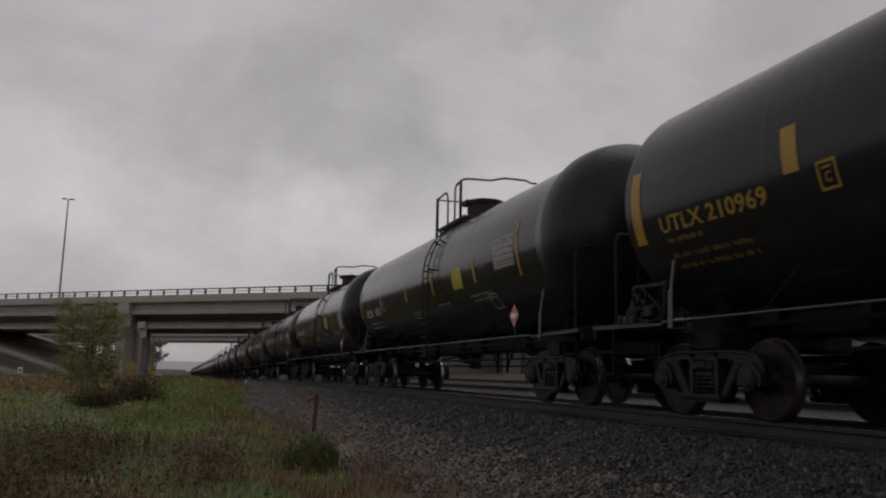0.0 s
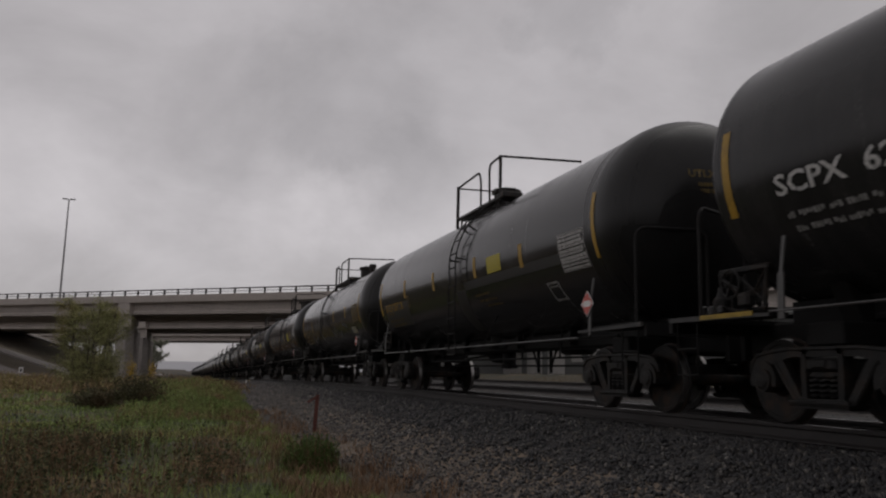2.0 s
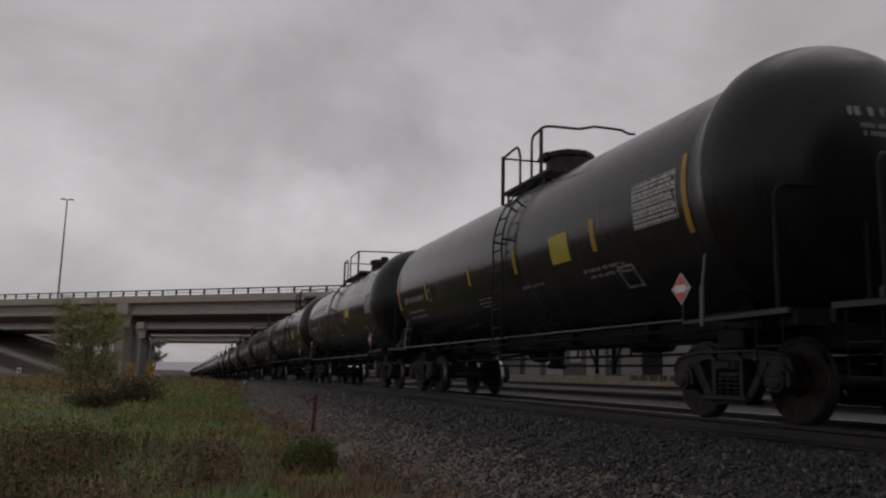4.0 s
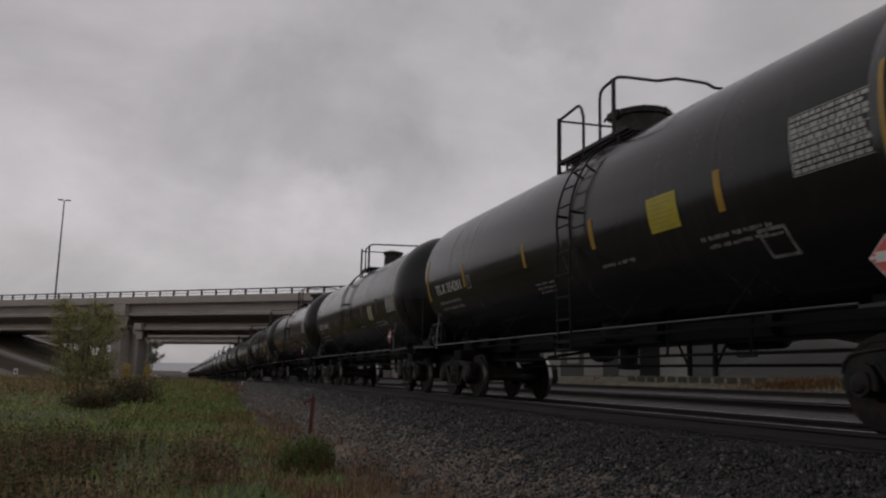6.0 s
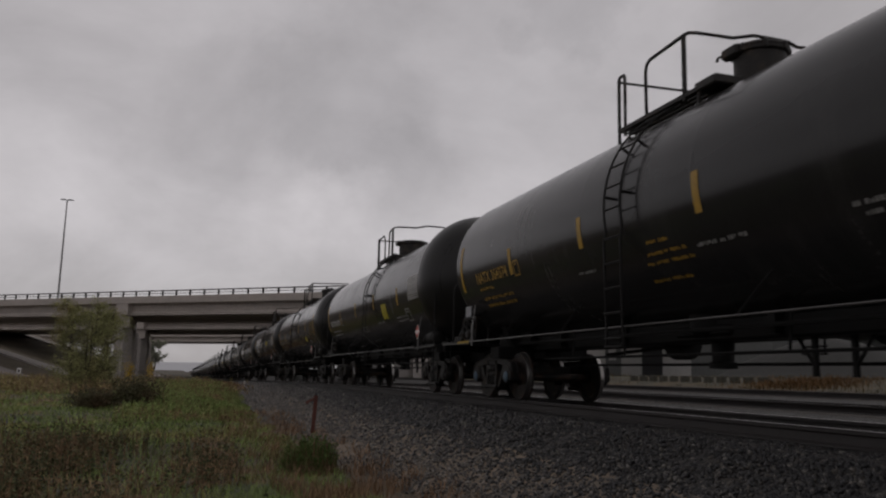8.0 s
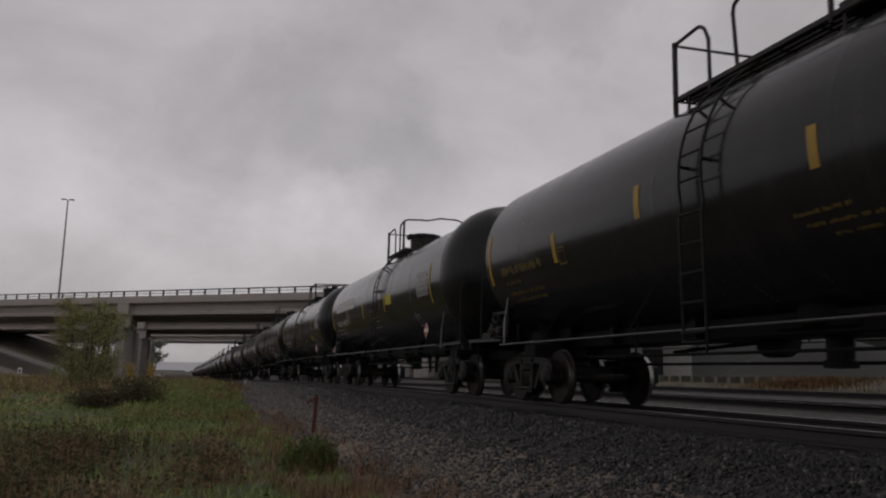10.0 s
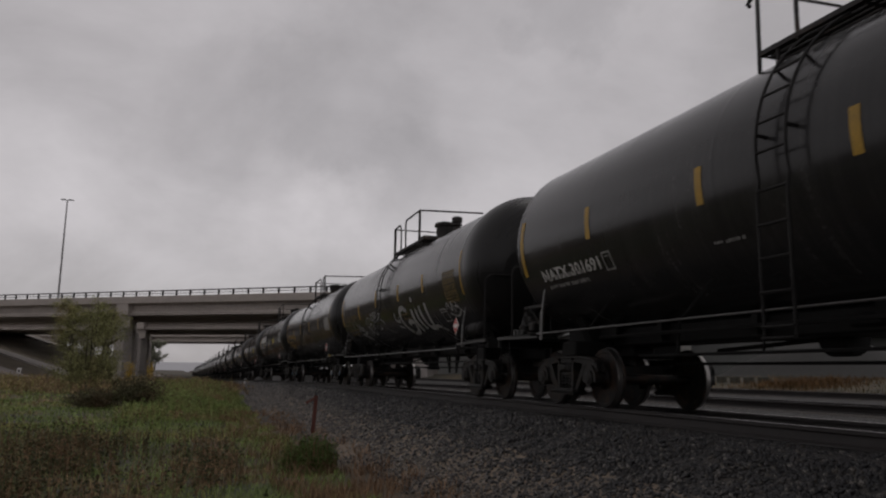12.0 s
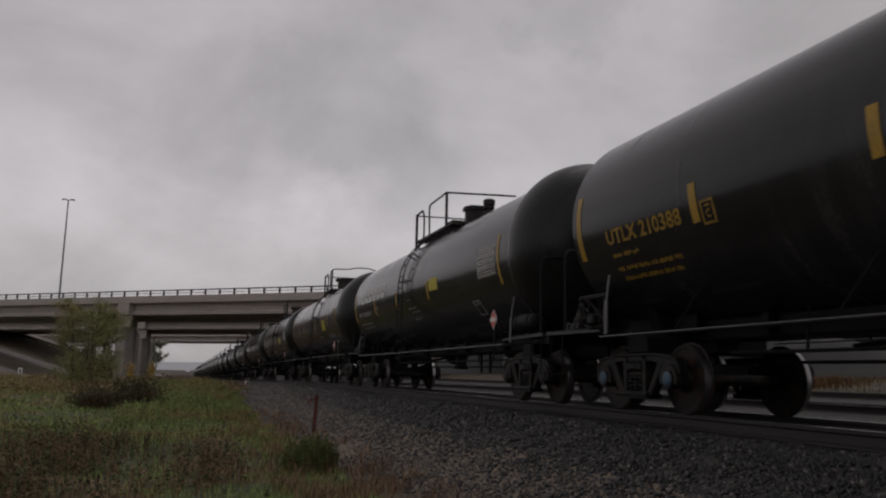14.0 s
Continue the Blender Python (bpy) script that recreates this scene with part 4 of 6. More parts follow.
def patch(y0, y1, a0, a1, lift=0.006, skew=0.0):
    """A thin curved sheet between two stations and two angles, measured back from the shell's trailing end."""
    n = max(2, int(abs(a1 - a0) / 3))
    g = Geo()
    v = []
    for k in range(n + 1):
        a = a0 + (a1 - a0) * k / n
        sk = skew * k / n
        v += [on_tank(y0 + sk, a, lift), on_tank(y1 + sk, a, lift)]
    g.add(v, [(2 * k, 2 * k + 1, 2 * k + 3, 2 * k + 2) for k in range(n)])
    return g


def end_stripe(y0, y1, a0, a1, half, flare):
    """The stripe before the leading end, laid on the ramp up to the end's shield."""
    g, v = Geo(), []
    for k in range(13):
        for y in (y0, y1):
            rise = flare * min(max((-half + 0.50 - half - y) / 0.38, 0), 1)
            v.append(on_tank(half + y, a0 + (a1 - a0) * k / 12, rise + 0.008))
    return g.add(v, [(2 * k, 2 * k + 1, 2 * k + 3, 2 * k + 2) for k in range(12)])


def text_mesh(words, height, weight=0.0):
    cu = bpy.data.curves.new("words", "FONT")
    cu.body, cu.size, cu.resolution_u, cu.offset = words, 1.0, 2, weight
    ob = new("words", cu)
    me = bpy.data.meshes.new_from_object(ob.evaluated_get(bpy.context.evaluated_depsgraph_get()))
    bpy.data.objects.remove(ob)
    co = np.empty(len(me.vertices) * 3)
    me.vertices.foreach_get("co", co)
    co = co.reshape(-1, 3)
    lo, hi = co.min(0), co.max(0)
    k = height / (hi[1] - lo[1])
    co = (co - lo) * k
    return me, co, (hi[0] - lo[0]) * k


def lettering(car, half, words, y0, y1, a_low, a_high, mat, head=False, nose=None):
    """Words bent round the shell from station y0 to y1, or laid on the leading end's dish."""
    height = radians(a_high - a_low) * TANK_R if not head else a_high
    me, co, wide = text_mesh(words, height, 0.022)
    if head:
        x = a_low + co[:, 0]
        z = y0 + co[:, 1]
        r2 = np.clip((x ** 2 + (z - TANK_Z) ** 2) / TANK_R ** 2, 0, 0.98)
        out = np.stack([x, -half + 0.10 - (nose[0] + 0.10) * (1 - (r2 * (TANK_R / (TANK_R + nose[1])) ** 2) ** (HEAD_POWER / 2)) ** (1 / HEAD_POWER) - 0.008, z], 1)
    else:
        stretch = (y0 - y1) / wide
        a = np.radians(a_low) + co[:, 1] / TANK_R
        r = TANK_R + 0.006
        out = np.stack([-r * np.cos(a), half + y0 - co[:, 0] * stretch, TANK_Z + r * np.sin(a)], 1)
    me.vertices.foreach_set("co", out.ravel())
    me.materials.clear()
    me.materials.append(mat)
    me.update()
    return tagged(part("lettering", me, None, car), kind="stuff")


def bars(car, half, rows, mat, lift=0.006):
    """Lines of writing too small to read: each row is (y0, y1, angle, height in degrees), broken into word-long dashes."""
    rnd = random.Random(int(abs(rows[0][0]) * 1000) + len(rows))
    g = Geo()
    for y0, y1, a, h in rows:
        y = y0
        while y > y1 + 0.05:
            # a word: a run of narrow letters of uneven height
            for _ in range(rnd.randint(2, 7)):
                w = rnd.uniform(0.03, 0.05)
                e = max(y - w, y1)
                cut = rnd.choice((0.0, 0.0, 0.2, -0.2))
                q = patch(half + y, half + e, a + h * (0.12 + max(cut, 0)), a + h * (0.88 + min(cut, 0)), lift)
                g.add(q.v, q.f)
                y = e - 0.011
                if y <= y1 + 0.05:
                    break
            y -= rnd.uniform(0.03, 0.06)
    ob = part("small_writing", g, mat, car)
    return tagged(ob, kind="stuff")


def head_bars(car, half, rows, mat, nose):
    """The same on the leading end's dish: each row is (x0, x1, height above the rail, letter height)."""
    rnd = random.Random(len(rows) + int(half * 100))
    g = Geo()

    def on_head(x, z):
        r = min(math.hypot(x, z - TANK_Z) / (TANK_R + nose[1]), 0.99)
        return (x, -half + 0.10 - (nose[0] + 0.10) * (1 - r ** HEAD_POWER) ** (1 / HEAD_POWER) - 0.012, z)

    for x0, x1, z, h in rows:
        x = x0
        while x < x1:
            w = rnd.uniform(0.4, 0.7) * h
            g.add([on_head(x, z), on_head(x + w, z), on_head(x + w, z + h), on_head(x, z + h)], [(0, 1, 2, 3)])
            x += w + (0.25 * h if rnd.random() < 0.75 else 0.8 * h)
    tagged(part("small_writing", g, mat, car), kind="stuff")


def stroke(points, width, half, lift=0.008):
    """A painted stroke: points of (station, angle) joined by a band of that width in metres."""
    g = Geo()
    P = [Vector((half + y, radians(a) * TANK_R, 0)) for y, a in points]
    v = []
    for i, p in enumerate(P):
        d = (P[min(i + 1, len(P) - 1)] - P[max(i - 1, 0)]).normalized()
        n = Vector((-d.y, d.x, 0)) * width / 2
        for q in (p + n, p - n):
            v.append(on_tank(q.x, math.degrees(q.y / TANK_R), lift))
    g.add(v, [(2 * i, 2 * i + 1, 2 * i + 3, 2 * i + 2) for i in range(len(P) - 1)])
    return g


def curve_pts(points, n=5):
    """A smooth run of stations and angles through the given ones."""
    out = []
    for i in range(len(points) - 1):
        p0, p1, p2, p3 = (points[max(i - 1, 0)], points[i], points[i + 1], points[min(i + 2, len(points) - 1)])
        for k in range(n):
            t = k / n
            out.append(tuple(0.5 * (2 * b + (c - a) * t + (2 * a - 5 * b + 4 * c - d) * t * t + (3 * b - a - 3 * c + d) * t ** 3) for a, b, c, d in zip(p0, p1, p2, p3)))
    return out + [points[-1]]


CACHE = {}


def shared_patch(car, half, name, key, make, mat, parent_label=""):
    """A marking whose mesh is the same on many cars; it hangs at the shell's trailing end."""
    if key not in CACHE:
        CACHE[key] = make().mesh(name, [mat], 35)
    ob = part(name, CACHE[key], None, car, parent_label)
    ob.location = (0, half, 0)
    return ob


def stripes(car, half, rows, wide, mat):
    for y, a0, a1 in rows:
        shared_patch(car, half, "reflective_stripe", ("stripe", round(y, 2), a0, a1, wide, mat.name), lambda: patch(y, y - wide, a0, a1), mat)


def frame_box(car, half, y0, y1, a0, a1, mat, w=0.03):
    """A stencilled square with a letter-sized mark in it."""
    g = Geo()
    da = math.degrees(w / TANK_R)
    for q in (patch(y0, y1, a1 - da, a1), patch(y0, y1, a0, a0 + da), patch(y0, y0 - w, a0, a1), patch(y1 + w, y1, a0, a1),
              patch(y0 - 0.07, y1 + 0.07, a0 + (a1 - a0) * 0.72, a0 + (a1 - a0) * 0.80)):
        g.add(q.v, q.f)
    ob = part("stencil_box", g, mat, car)
    ob.location = (0, half, 0)


def data_panel(car, half, y0, y1, a0, a1, mat):
    """A block of small stencilled figures in rows and columns."""
    g = Geo()
    rows_ = 10
    step = (a1 - a0) / rows_
    rnd = random.Random(5)
    for r in range(rows_):
        y = y0
        while y > y1 + 0.06:
            w = rnd.uniform(0.03, 0.10)
            q = patch(y, max(y - w, y1), a0 + step * (r + 0.15), a0 + step * (r + 0.85))
            g.add(q.v, q.f)
            y -= w + 0.018
    for a in (a0 - 0.4, a0 + step * 3, a0 + step * 5, a0 + step * 7, a1 + 0.2):
        q = patch(y0 + 0.03, y1 - 0.03, a, a + 0.32)
        g.add(q.v, q.f)
    for y in (y0 + 0.03, y1 - 0.012):
        q = patch(y, y - 0.018, a0 - 0.4, a1 + 0.5)
        g.add(q.v, q.f)
    ob = tagged(part("data_panel", g, mat, car), kind="stuff")
    ob.location = (0, half, 0)


def placard(car, half, y, z, x=-1.50, turn=0.0):
    """A diamond placard: red with a white number bar, white lower corner, on its bracket."""
    m = pose(x, half + y, z, 0, 0, turn)
    board = Geo().prism([(-0.19, 0), (0, -0.19), (0.19, 0), (0, 0.19)], -0.004, 0.004, "x")
    ob = part("placard", board, PLACARD_WHITE, car, "red and white diamond warning placard", at=m)
    red = Geo().prism([(-0.165, 0.012), (0.165, 0.012), (0, 0.172)], -0.008, -0.005, "x")
    part("red_field", red, PLACARD_RED, ob)
    low = Geo().prism([(-0.165, -0.012), (0, -0.172), (0.165, -0.012)], -0.008, -0.005, "x")
    part("red_field", low, PLACARD_RED, ob)
    part("number_bar", Geo().box((-0.010, 0, 0), (0.004, 0.22, 0.09)), PLACARD_WHITE, ob)
    part("placard_bracket", Geo().box((x + 0.03, half + y, z - 0.28), (0.03, 0.04, 0.40)), PIPE_DARK, car)


def block_letters(car, half, y0, y1, a0, a1):
    """A large slanted white company sign, kept to plain slanted blocks with open middles."""
    n = 6
    pitch = (y0 - y1) / n
    for i in range(n):
        g = Geo()
        s = y0 - i * pitch
        w = pitch * 0.80
        t = 0.145
        da = math.degrees(t / TANK_R)
        sk = -0.22
        h = a1 - a0

        def slanted(u0, u1, b0, b1):
            q = Geo()
            v = []
            m = 4
            for k in range(m + 1):
                b = b0 + (b1 - b0) * k / m
                d = sk * (b - a0) / h
                v += [on_tank(u0 + d, b, 0.007), on_tank(u1 + d, b, 0.007)]
            q.add(v, [(2 * k, 2 * k + 1, 2 * k + 3, 2 * k + 2) for k in range(m)])
            g.add(q.v, q.f)

        slanted(s, s - t, a0, a1)
        slanted(s - w + t, s - w, a0, a1)
        slanted(s - t, s - w + t, a1 - da, a1)
        slanted(s - t, s - w + t, a0, a0 + da)
        ob = part("sign_block", g, SIGN_WHITE, car)
        ob.location = (0, half, 0)


# mark, letter colour, stripe width, stripe stations, panel colour
MARKS = [
    ("UTLX 210969", "y", 0.22, "u"), ("SCPX   6011", "w", 0.12, "s"), ("SCPX  6252", "w", 0.12, "s"), ("UTLX 207118", "y", 0.15, "u"),
    ("", "d", 0.14, "u"), ("", "w", 0.13, "s"), ("PROX 44987", "g", 0.14, "p"), ("TILX 354201", "w", 0.12, "s"),
    ("NATX 300694", "w", 0.13, "n"), ("NATX 364374", "y", 0.13, "n"), ("SCPX 6193", "w", 0.12, "s"), ("", "y", 0.13, "u"),
    ("PROX 41401", "w", 0.15, "p"), ("NATX 301691", "w", 0.13, "n"), ("UTLX 210699", "d", 0.14, "u"), ("UTLX 210388", "y", 0.14, "u"),
    ("", "g", 0.14, "p"),
]
COLOURS = {"y": LETTER_YELLOW, "w": LETTER_WHITE, "d": LETTER_DULL, "g": LETTER_GREY}
LABELS = {"u": "glossy black tank car with yellow stencilled letters and stripes", "s": "glossy black tank car with white stencils and a yellow panel",
          "p": "glossy black tank car with a large white block sign", "n": "glossy black tank car with pale stencils and orange stripes"}


# on some cars: stripes along the side (station, upper and lower angle), instruction panel and data panel (two stations, two angles)
STRIPES_OF = {3: [(-5.65, 3, -13), (-8.62, 3, -13), (-11.05, 0, -16)], 15: [(-5.7, 3, -15), (-8.66, 2, -15), (-11.42, 3, -15)], 2: [(-5.7, 0, -17), (-8.2, 0, -16), (-11.04, 0, -19)], 8: [(-4.6, -2, -20), (-7.1, -1, -19), (-9.22, 0, -19), (-11.4, 0, -19)], 9: [(-5.7, 2, -16), (-8.68, 3, -16)],
              13: [(-5.32, 5, -12), (-7.68, 5, -12), (-11.2, 5, -12)], 14: [(-5.62, 8, -11), (-8.4, 5, -12), (-10.88, 6, -11)], 10: [(-5.55, 3, -15), (-8.42, 5, -13), (-11.4, 2, -16)]}
FRONT_STRIPE = {3: -13.86, 14: -13.88, 15: -14.60}
WORDS_AT = {8: (-0.68, -2.62), 13: (-0.76, -2.74), 0: (-0.7, -2.7), 6: (-1.04, -2.63), 15: (-0.95, -2.78), 1: (-0.84, -2.72), 2: (-0.88, -2.8), 9: (-1.1, -2.75)}
# cars whose stripes are dulled by dirt, or whose front stripe sits lower
DIRTY_STRIPES = (8,)
FRONT_ANGLES = {8: (-1, -26)}
STRIPE_TWO = {1: -2.92, 13: -2.55, 3: -2.95, 2: -2.95, 9: -2.9}
PANELS = {10: (-9.48, -10.05, -27, -10), 2: (-9.35, -9.98, -20, -2.5), 3: (-9.42, -10.15, -13, -1), 8: (-10.18, -10.78, -24, -7), 9: None, 13: (-10.8, -11.15, -31, -23)}
DATA = {8: (-12.66, -13.62, -20, -2.5), 2: (-12.68, -13.45, -26, 3), 3: (-12.7, -13.54, -26, -4), 13: (-12.54, -13.62, -13, 13), 14: (-12.67, -13.5, -27, 0), 15: (-13.20, -14.20, -20.2, -1)}


def mark_car(i, car, half):
    words, tone, wide, kind = MARKS[i] if i < len(MARKS) else ("", "wyd"[i % 3], 0.13, "sun"[i % 3])
    mat = COLOURS[tone]
    tagged(car, LABELS[kind], "tank car", "tank cars of the train")
    y2 = -3.0 if kind == "u" else -3.1 if kind == "p" else -2.68
    y2 = STRIPE_TWO.get(i, y2)
    rows = [(-0.20 if i == 9 else -0.10, 14, -23), (y2, 7 if i in (0, 3, 13) else -1, -11 if i in (0, 3, 13) else -19), (-13.78, 14, -23)]
    rows += {"s": [(-5.9, -2, -18), (-8.4, -2, -19), (-11.4, -1, -19)], "u": [(-5.6, 8, -9), (-8.8, 4, -12), (-11.3, 4, -12)],
             "p": [(-5.8, -2, -20), (-8.9, -2, -19)], "n": [(-4.3, 0, -16), (-7.9, -1, -17), (-9.7, 0, -17), (-11.2, 2, -15)]}[kind]
    if i in STRIPES_OF:
        rows = rows[:2] + [(FRONT_STRIPE.get(i, -13.78), *FRONT_ANGLES.get(i, (14, -23)))] + STRIPES_OF[i]
    if i > 18:
        rows = [rows[0], rows[2]]
    stripes(car, half, [rows[k] for k in range(len(rows)) if k != (1 if i > 18 else 2)], wide, STRIPE_DIRTY if i in DIRTY_STRIPES else STRIPE_YELLOW)
    front = rows[1 if i > 18 else 2]
    reach = REACH.get(i, 0.0)
    part("reflective_stripe", end_stripe(front[0] - 2 * reach, front[0] - 2 * reach - wide * 0.75, front[1], front[2], half + reach, car_nose(i)[1]), STRIPE_YELLOW, car)
    small = LETTER_GREY if tone in "wg" else LETTER_DULL
    if words:
        high = (-19.5, -11.0) if tone != "y" or kind != "u" else (-21.5, -13.0)
        high = {1: (-24.0, -14.5), 0: (-20.2, -12.0), 15: (-18.0, -9.7), 6: (-19.0, -10.5), 12: (-22.5, -14.5), 13: (-29.2, -21.2)}.get(i, high)
        ends = WORDS_AT.get(i, (-0.70 if kind != "p" else -1.12, -2.62 if kind == "u" else -2.5 if kind != "p" else -2.95))
        lettering(car, half, words, *ends, *high, mat)
        x, z = {13: (-0.50, 3.14), 10: (-0.48, 3.40)}.get(i, (-0.62, 3.22))
        lettering(car, half + reach, words, z, None, x, 0.12, small, head=True, nose=car_nose(i))
        head_bars(car, half + reach, [(x + 0.12, x + 0.75, z - 0.13, 0.055), (x + 0.15, x + 0.70, z - 0.22, 0.055)], small, car_nose(i))
    elif i <= 18:
        bars(car, half, [(-0.7, -2.5, -19, 7.5)], small)
        head_bars(car, half + reach, [(-0.60, 0.24, 3.24, 0.11), (-0.48, 0.14, 3.11, 0.055), (-0.46, 0.14, 3.02, 0.055)], small, car_nose(i))
    st = WORDS_AT.get(i, (-0.72,))[0]
    lines = [(st - 0.05, st - 0.8, -25.5, 3.0)] if kind == "u" or i in (8, 9) else []
    low = -33.5 if lines else {1: -34.0, 6: -31.0}.get(i, -29.0)
    bars(car, half, lines + [(st - 0.04, st - 1.62, low, 3.2), (st - 0.08, st - 1.58, low - 5.8, 3.2)], LETTER_YELLOW if i in (9, 15) else small)
    gap = 0.21 if i == 0 else 0.05
    box_y, box_low = (-2.86, -31) if i == 13 else (y2 - wide - gap, -21)
    frame_box(car, half, box_y, box_y - 0.25, box_low, box_low + 11, mat if i in (0, 9, 15) else small)
    if i in (0, 1, 2, 6, 7, 8, 15):
        lettering(car, half, "C", y2 - wide - gap - 0.085, y2 - wide - gap - 0.165, -18.2, -14.2, mat if i in (0, 15) else small)
    if kind in "sn":
        bars(car, half, [(-6.1, -6.85, -32, 2), (-6.1, -6.8, -35, 2), (-6.15, -6.8, -38, 2)] if kind == "s" else [(-5.4, -6.0, -31, 2)], LETTER_GREY)
        bars(car, half, [(-8.5, -9.5, -31, 2.6)], LETTER_GREY)
        bars(car, half, [(-10.9, -12.2, -30, 2.6), (-11.0, -12.0, -34, 2.4)], LETTER_GREY)
    if i == 9:
        bars(car, half, [(-7.5, -8.0, -24, 2.4), (-7.4, -8.3, -30, 2.4), (-7.3, -8.4, -35, 2.4), (-7.2, -8.1, -45, 2.6)], LETTER_YELLOW)
    where = PANELS.get(i, (-10.0, -10.65, -20, -3) if kind in "sn" and i < 19 else None)
    if where:
        pan = PANEL_PALE if i == 8 else PANEL_YELLOW
        shared_patch(car, half, "instruction_panel", ("panel", pan.name, where), lambda: patch(*where), pan)
        writing = shared_patch(car, half, "panel_writing", ("pw", pan.name, where), lambda: panel_lines(*where), PANEL_INK)
        tagged(writing, kind="stuff")
    if kind == "u":
        bars(car, half, [(-8.4, -9.2, -28, 2.4), (-8.5, -9.5, -33, 2.2), (-8.8, -9.6, -38, 2.0)], LETTER_DULL)
        if i % 2 and 3 < i != 15:
            shared_patch(car, half, "instruction_panel", ("panel2",), lambda: patch(-10.8, -11.15, -31, -22), PANEL_YELLOW)
    if kind == "p":
        block_letters(car, half, -1.1, -4.5, 4 if i == 6 else -2, 22 if i == 6 else 13)
        shared_patch(car, half, "instruction_panel", ("panel3",), lambda: patch(-9.15, -9.85, -12, -1), PANEL_YELLOW)
        bars(car, half, [(-7.0, -7.4, -15, 2), (-6.9, -7.7, -24, 2.2), (-7.2, -7.9, -28, 2), (-7.1, -7.8, -36, 2.4)], LETTER_GREY)
    spot = DATA.get(i, (-12.66, -13.62, -14 if kind != "u" else -20, 8 if kind != "u" else 2))
    data_panel(car, half, *spot, DATA_GREY if tone in "wg" or i in (3, 9, 13, 15, 16) else LETTER_DULL)
    if i != 15:
        box_at = (-12.02, -12.45, -35.5, -21.5) if i == 10 else (-11.85, -12.28, -44, -30)
        frame_box(car, half, *box_at, LETTER_GREY, 0.04)
    placard(car, half, {"s": -13.7, "n": -13.33, "u": -13.68, "p": -13.6}[kind] + (-0.30 if i == 15 else 0), 1.52)
    if i == 12:
        placard(car, half, 0.42, 1.33, -1.30)
    if i in (2, 9):
        part("step_edge", Geo().box((-1.50, half - (0.05 if i == 2 else 0.4), 1.145), (0.012, 0.9 if i == 2 else 0.75, 0.05)), END_YELLOW, car)
    if i == 6:
        # paint run down the lower shell, and a thin yellow drip below the second stripe
        shared_patch(car, half, "paint_run", ("run",), lambda: patch(-4.14, -4.23, -66, -27), GRAFFITI_DARK)
        shared_patch(car, half, "paint_run", ("drip",), lambda: patch(-2.68, -2.72, -55, -36), STRIPE_DIRTY)
    if i == 15:
        for a, b, mat in ((0.42, 0.62, PLATFORM_EDGE), (0.66, 1.02, END_YELLOW)):
            part("step_edge", Geo().box((-1.50, -half - (a + b) / 2 + 0.75, 1.150), (0.012, b - a, 0.055)), mat, car)
    if i in (4, 10, 14, 11, 16):
        # the air reservoir laid on the leading platform
        y0, z0 = (-half, 1.35) if i == 10 else (-half + 0.24, 1.42)
        g = Geo().lathe([(0.0, -0.46), (0.10, -0.45), (0.155, -0.40), (0.165, -0.34), (0.165, 0.34), (0.155, 0.40), (0.10, 0.45), (0.0, 0.46)], "y", (-1.18, y0, z0), 18)
        tank2 = part("air_tank", g, PIPE_DARK, car)
        for y in (-0.25, 0.25):
            part("strap", Geo().lathe([(0.167, y - 0.025), (0.176, y - 0.025), (0.176, y + 0.025), (0.167, y + 0.025)], "y", (-1.18, y0, z0), 18), FRAME_BLACK, tank2)
    if i <= 16:
        # hand brake and valve gear on the trailing platform
        g = Geo().box((-1.16, half + 0.02, 1.68), (0.10, 0.86, 0.07), bevel=0.015)
        g.tube([(-1.18, half + 0.44, 1.68), (-1.18, half + 0.40, 1.42), (-1.16, half + 0.34, 1.20)], 0.032, 7)
        g.tube([(-1.18, half - 0.36, 1.68), (-1.18, half - 0.30, 1.18)], 0.028, 7)
        for a, b in (((0.40, 1.64), (0.02, 1.30)), ((0.10, 1.62), (-0.34, 1.26)), ((-0.34, 1.62), (-0.02, 1.28)), ((0.30, 1.38), (-0.24, 1.44))):
            g.tube([(-1.20, half + a[0], a[1]), (-1.17, half + b[0], b[1])], 0.019, 6)
        brake = part("hand_brake", g, TRUCK_STEEL, car)
        wheel = Geo().tube([(-1.265, half + 0.16 + 0.165 * math.cos(k * math.tau / 20), 1.52 + 0.165 * math.sin(k * math.tau / 20)) for k in range(21)], 0.014, 6)
        for k in range(4):
            a = k * math.tau / 4 + 0.4
            wheel.tube([(-1.265, half + 0.16, 1.52), (-1.265, half + 0.16 + 0.16 * math.cos(a), 1.52 + 0.16 * math.sin(a))], 0.014, 5)
        part("brake_wheel", wheel, TRUCK_STEEL, brake)
        valve = Geo().lathe([(0.0, 1.18), (0.10, 1.18), (0.11, 1.22), (0.11, 1.36), (0.07, 1.40), (0.05, 1.50), (0.0, 1.51)], "z", (-1.22, half + 0.36, 0), 14)
        valve.box((-1.26, half - 0.12, 1.32), (0.14, 0.20, 0.16), bevel=0.03)
        valve.tube([(-1.24, half + 0.30, 1.26), (-1.24, half + 0.06, 1.21), (-1.24, half - 0.40, 1.22)], 0.024, 6)
        part("valve_gear", valve, TRUCK_STEEL, brake)
        for k in range(3):
            part("bracket_plate", Geo().box((-1.30, half + 0.62 - 0.17 * k, 1.24), (0.07, 0.10, 0.13 - 0.02 * k), bevel=0.02), EDGE_DULL, brake)
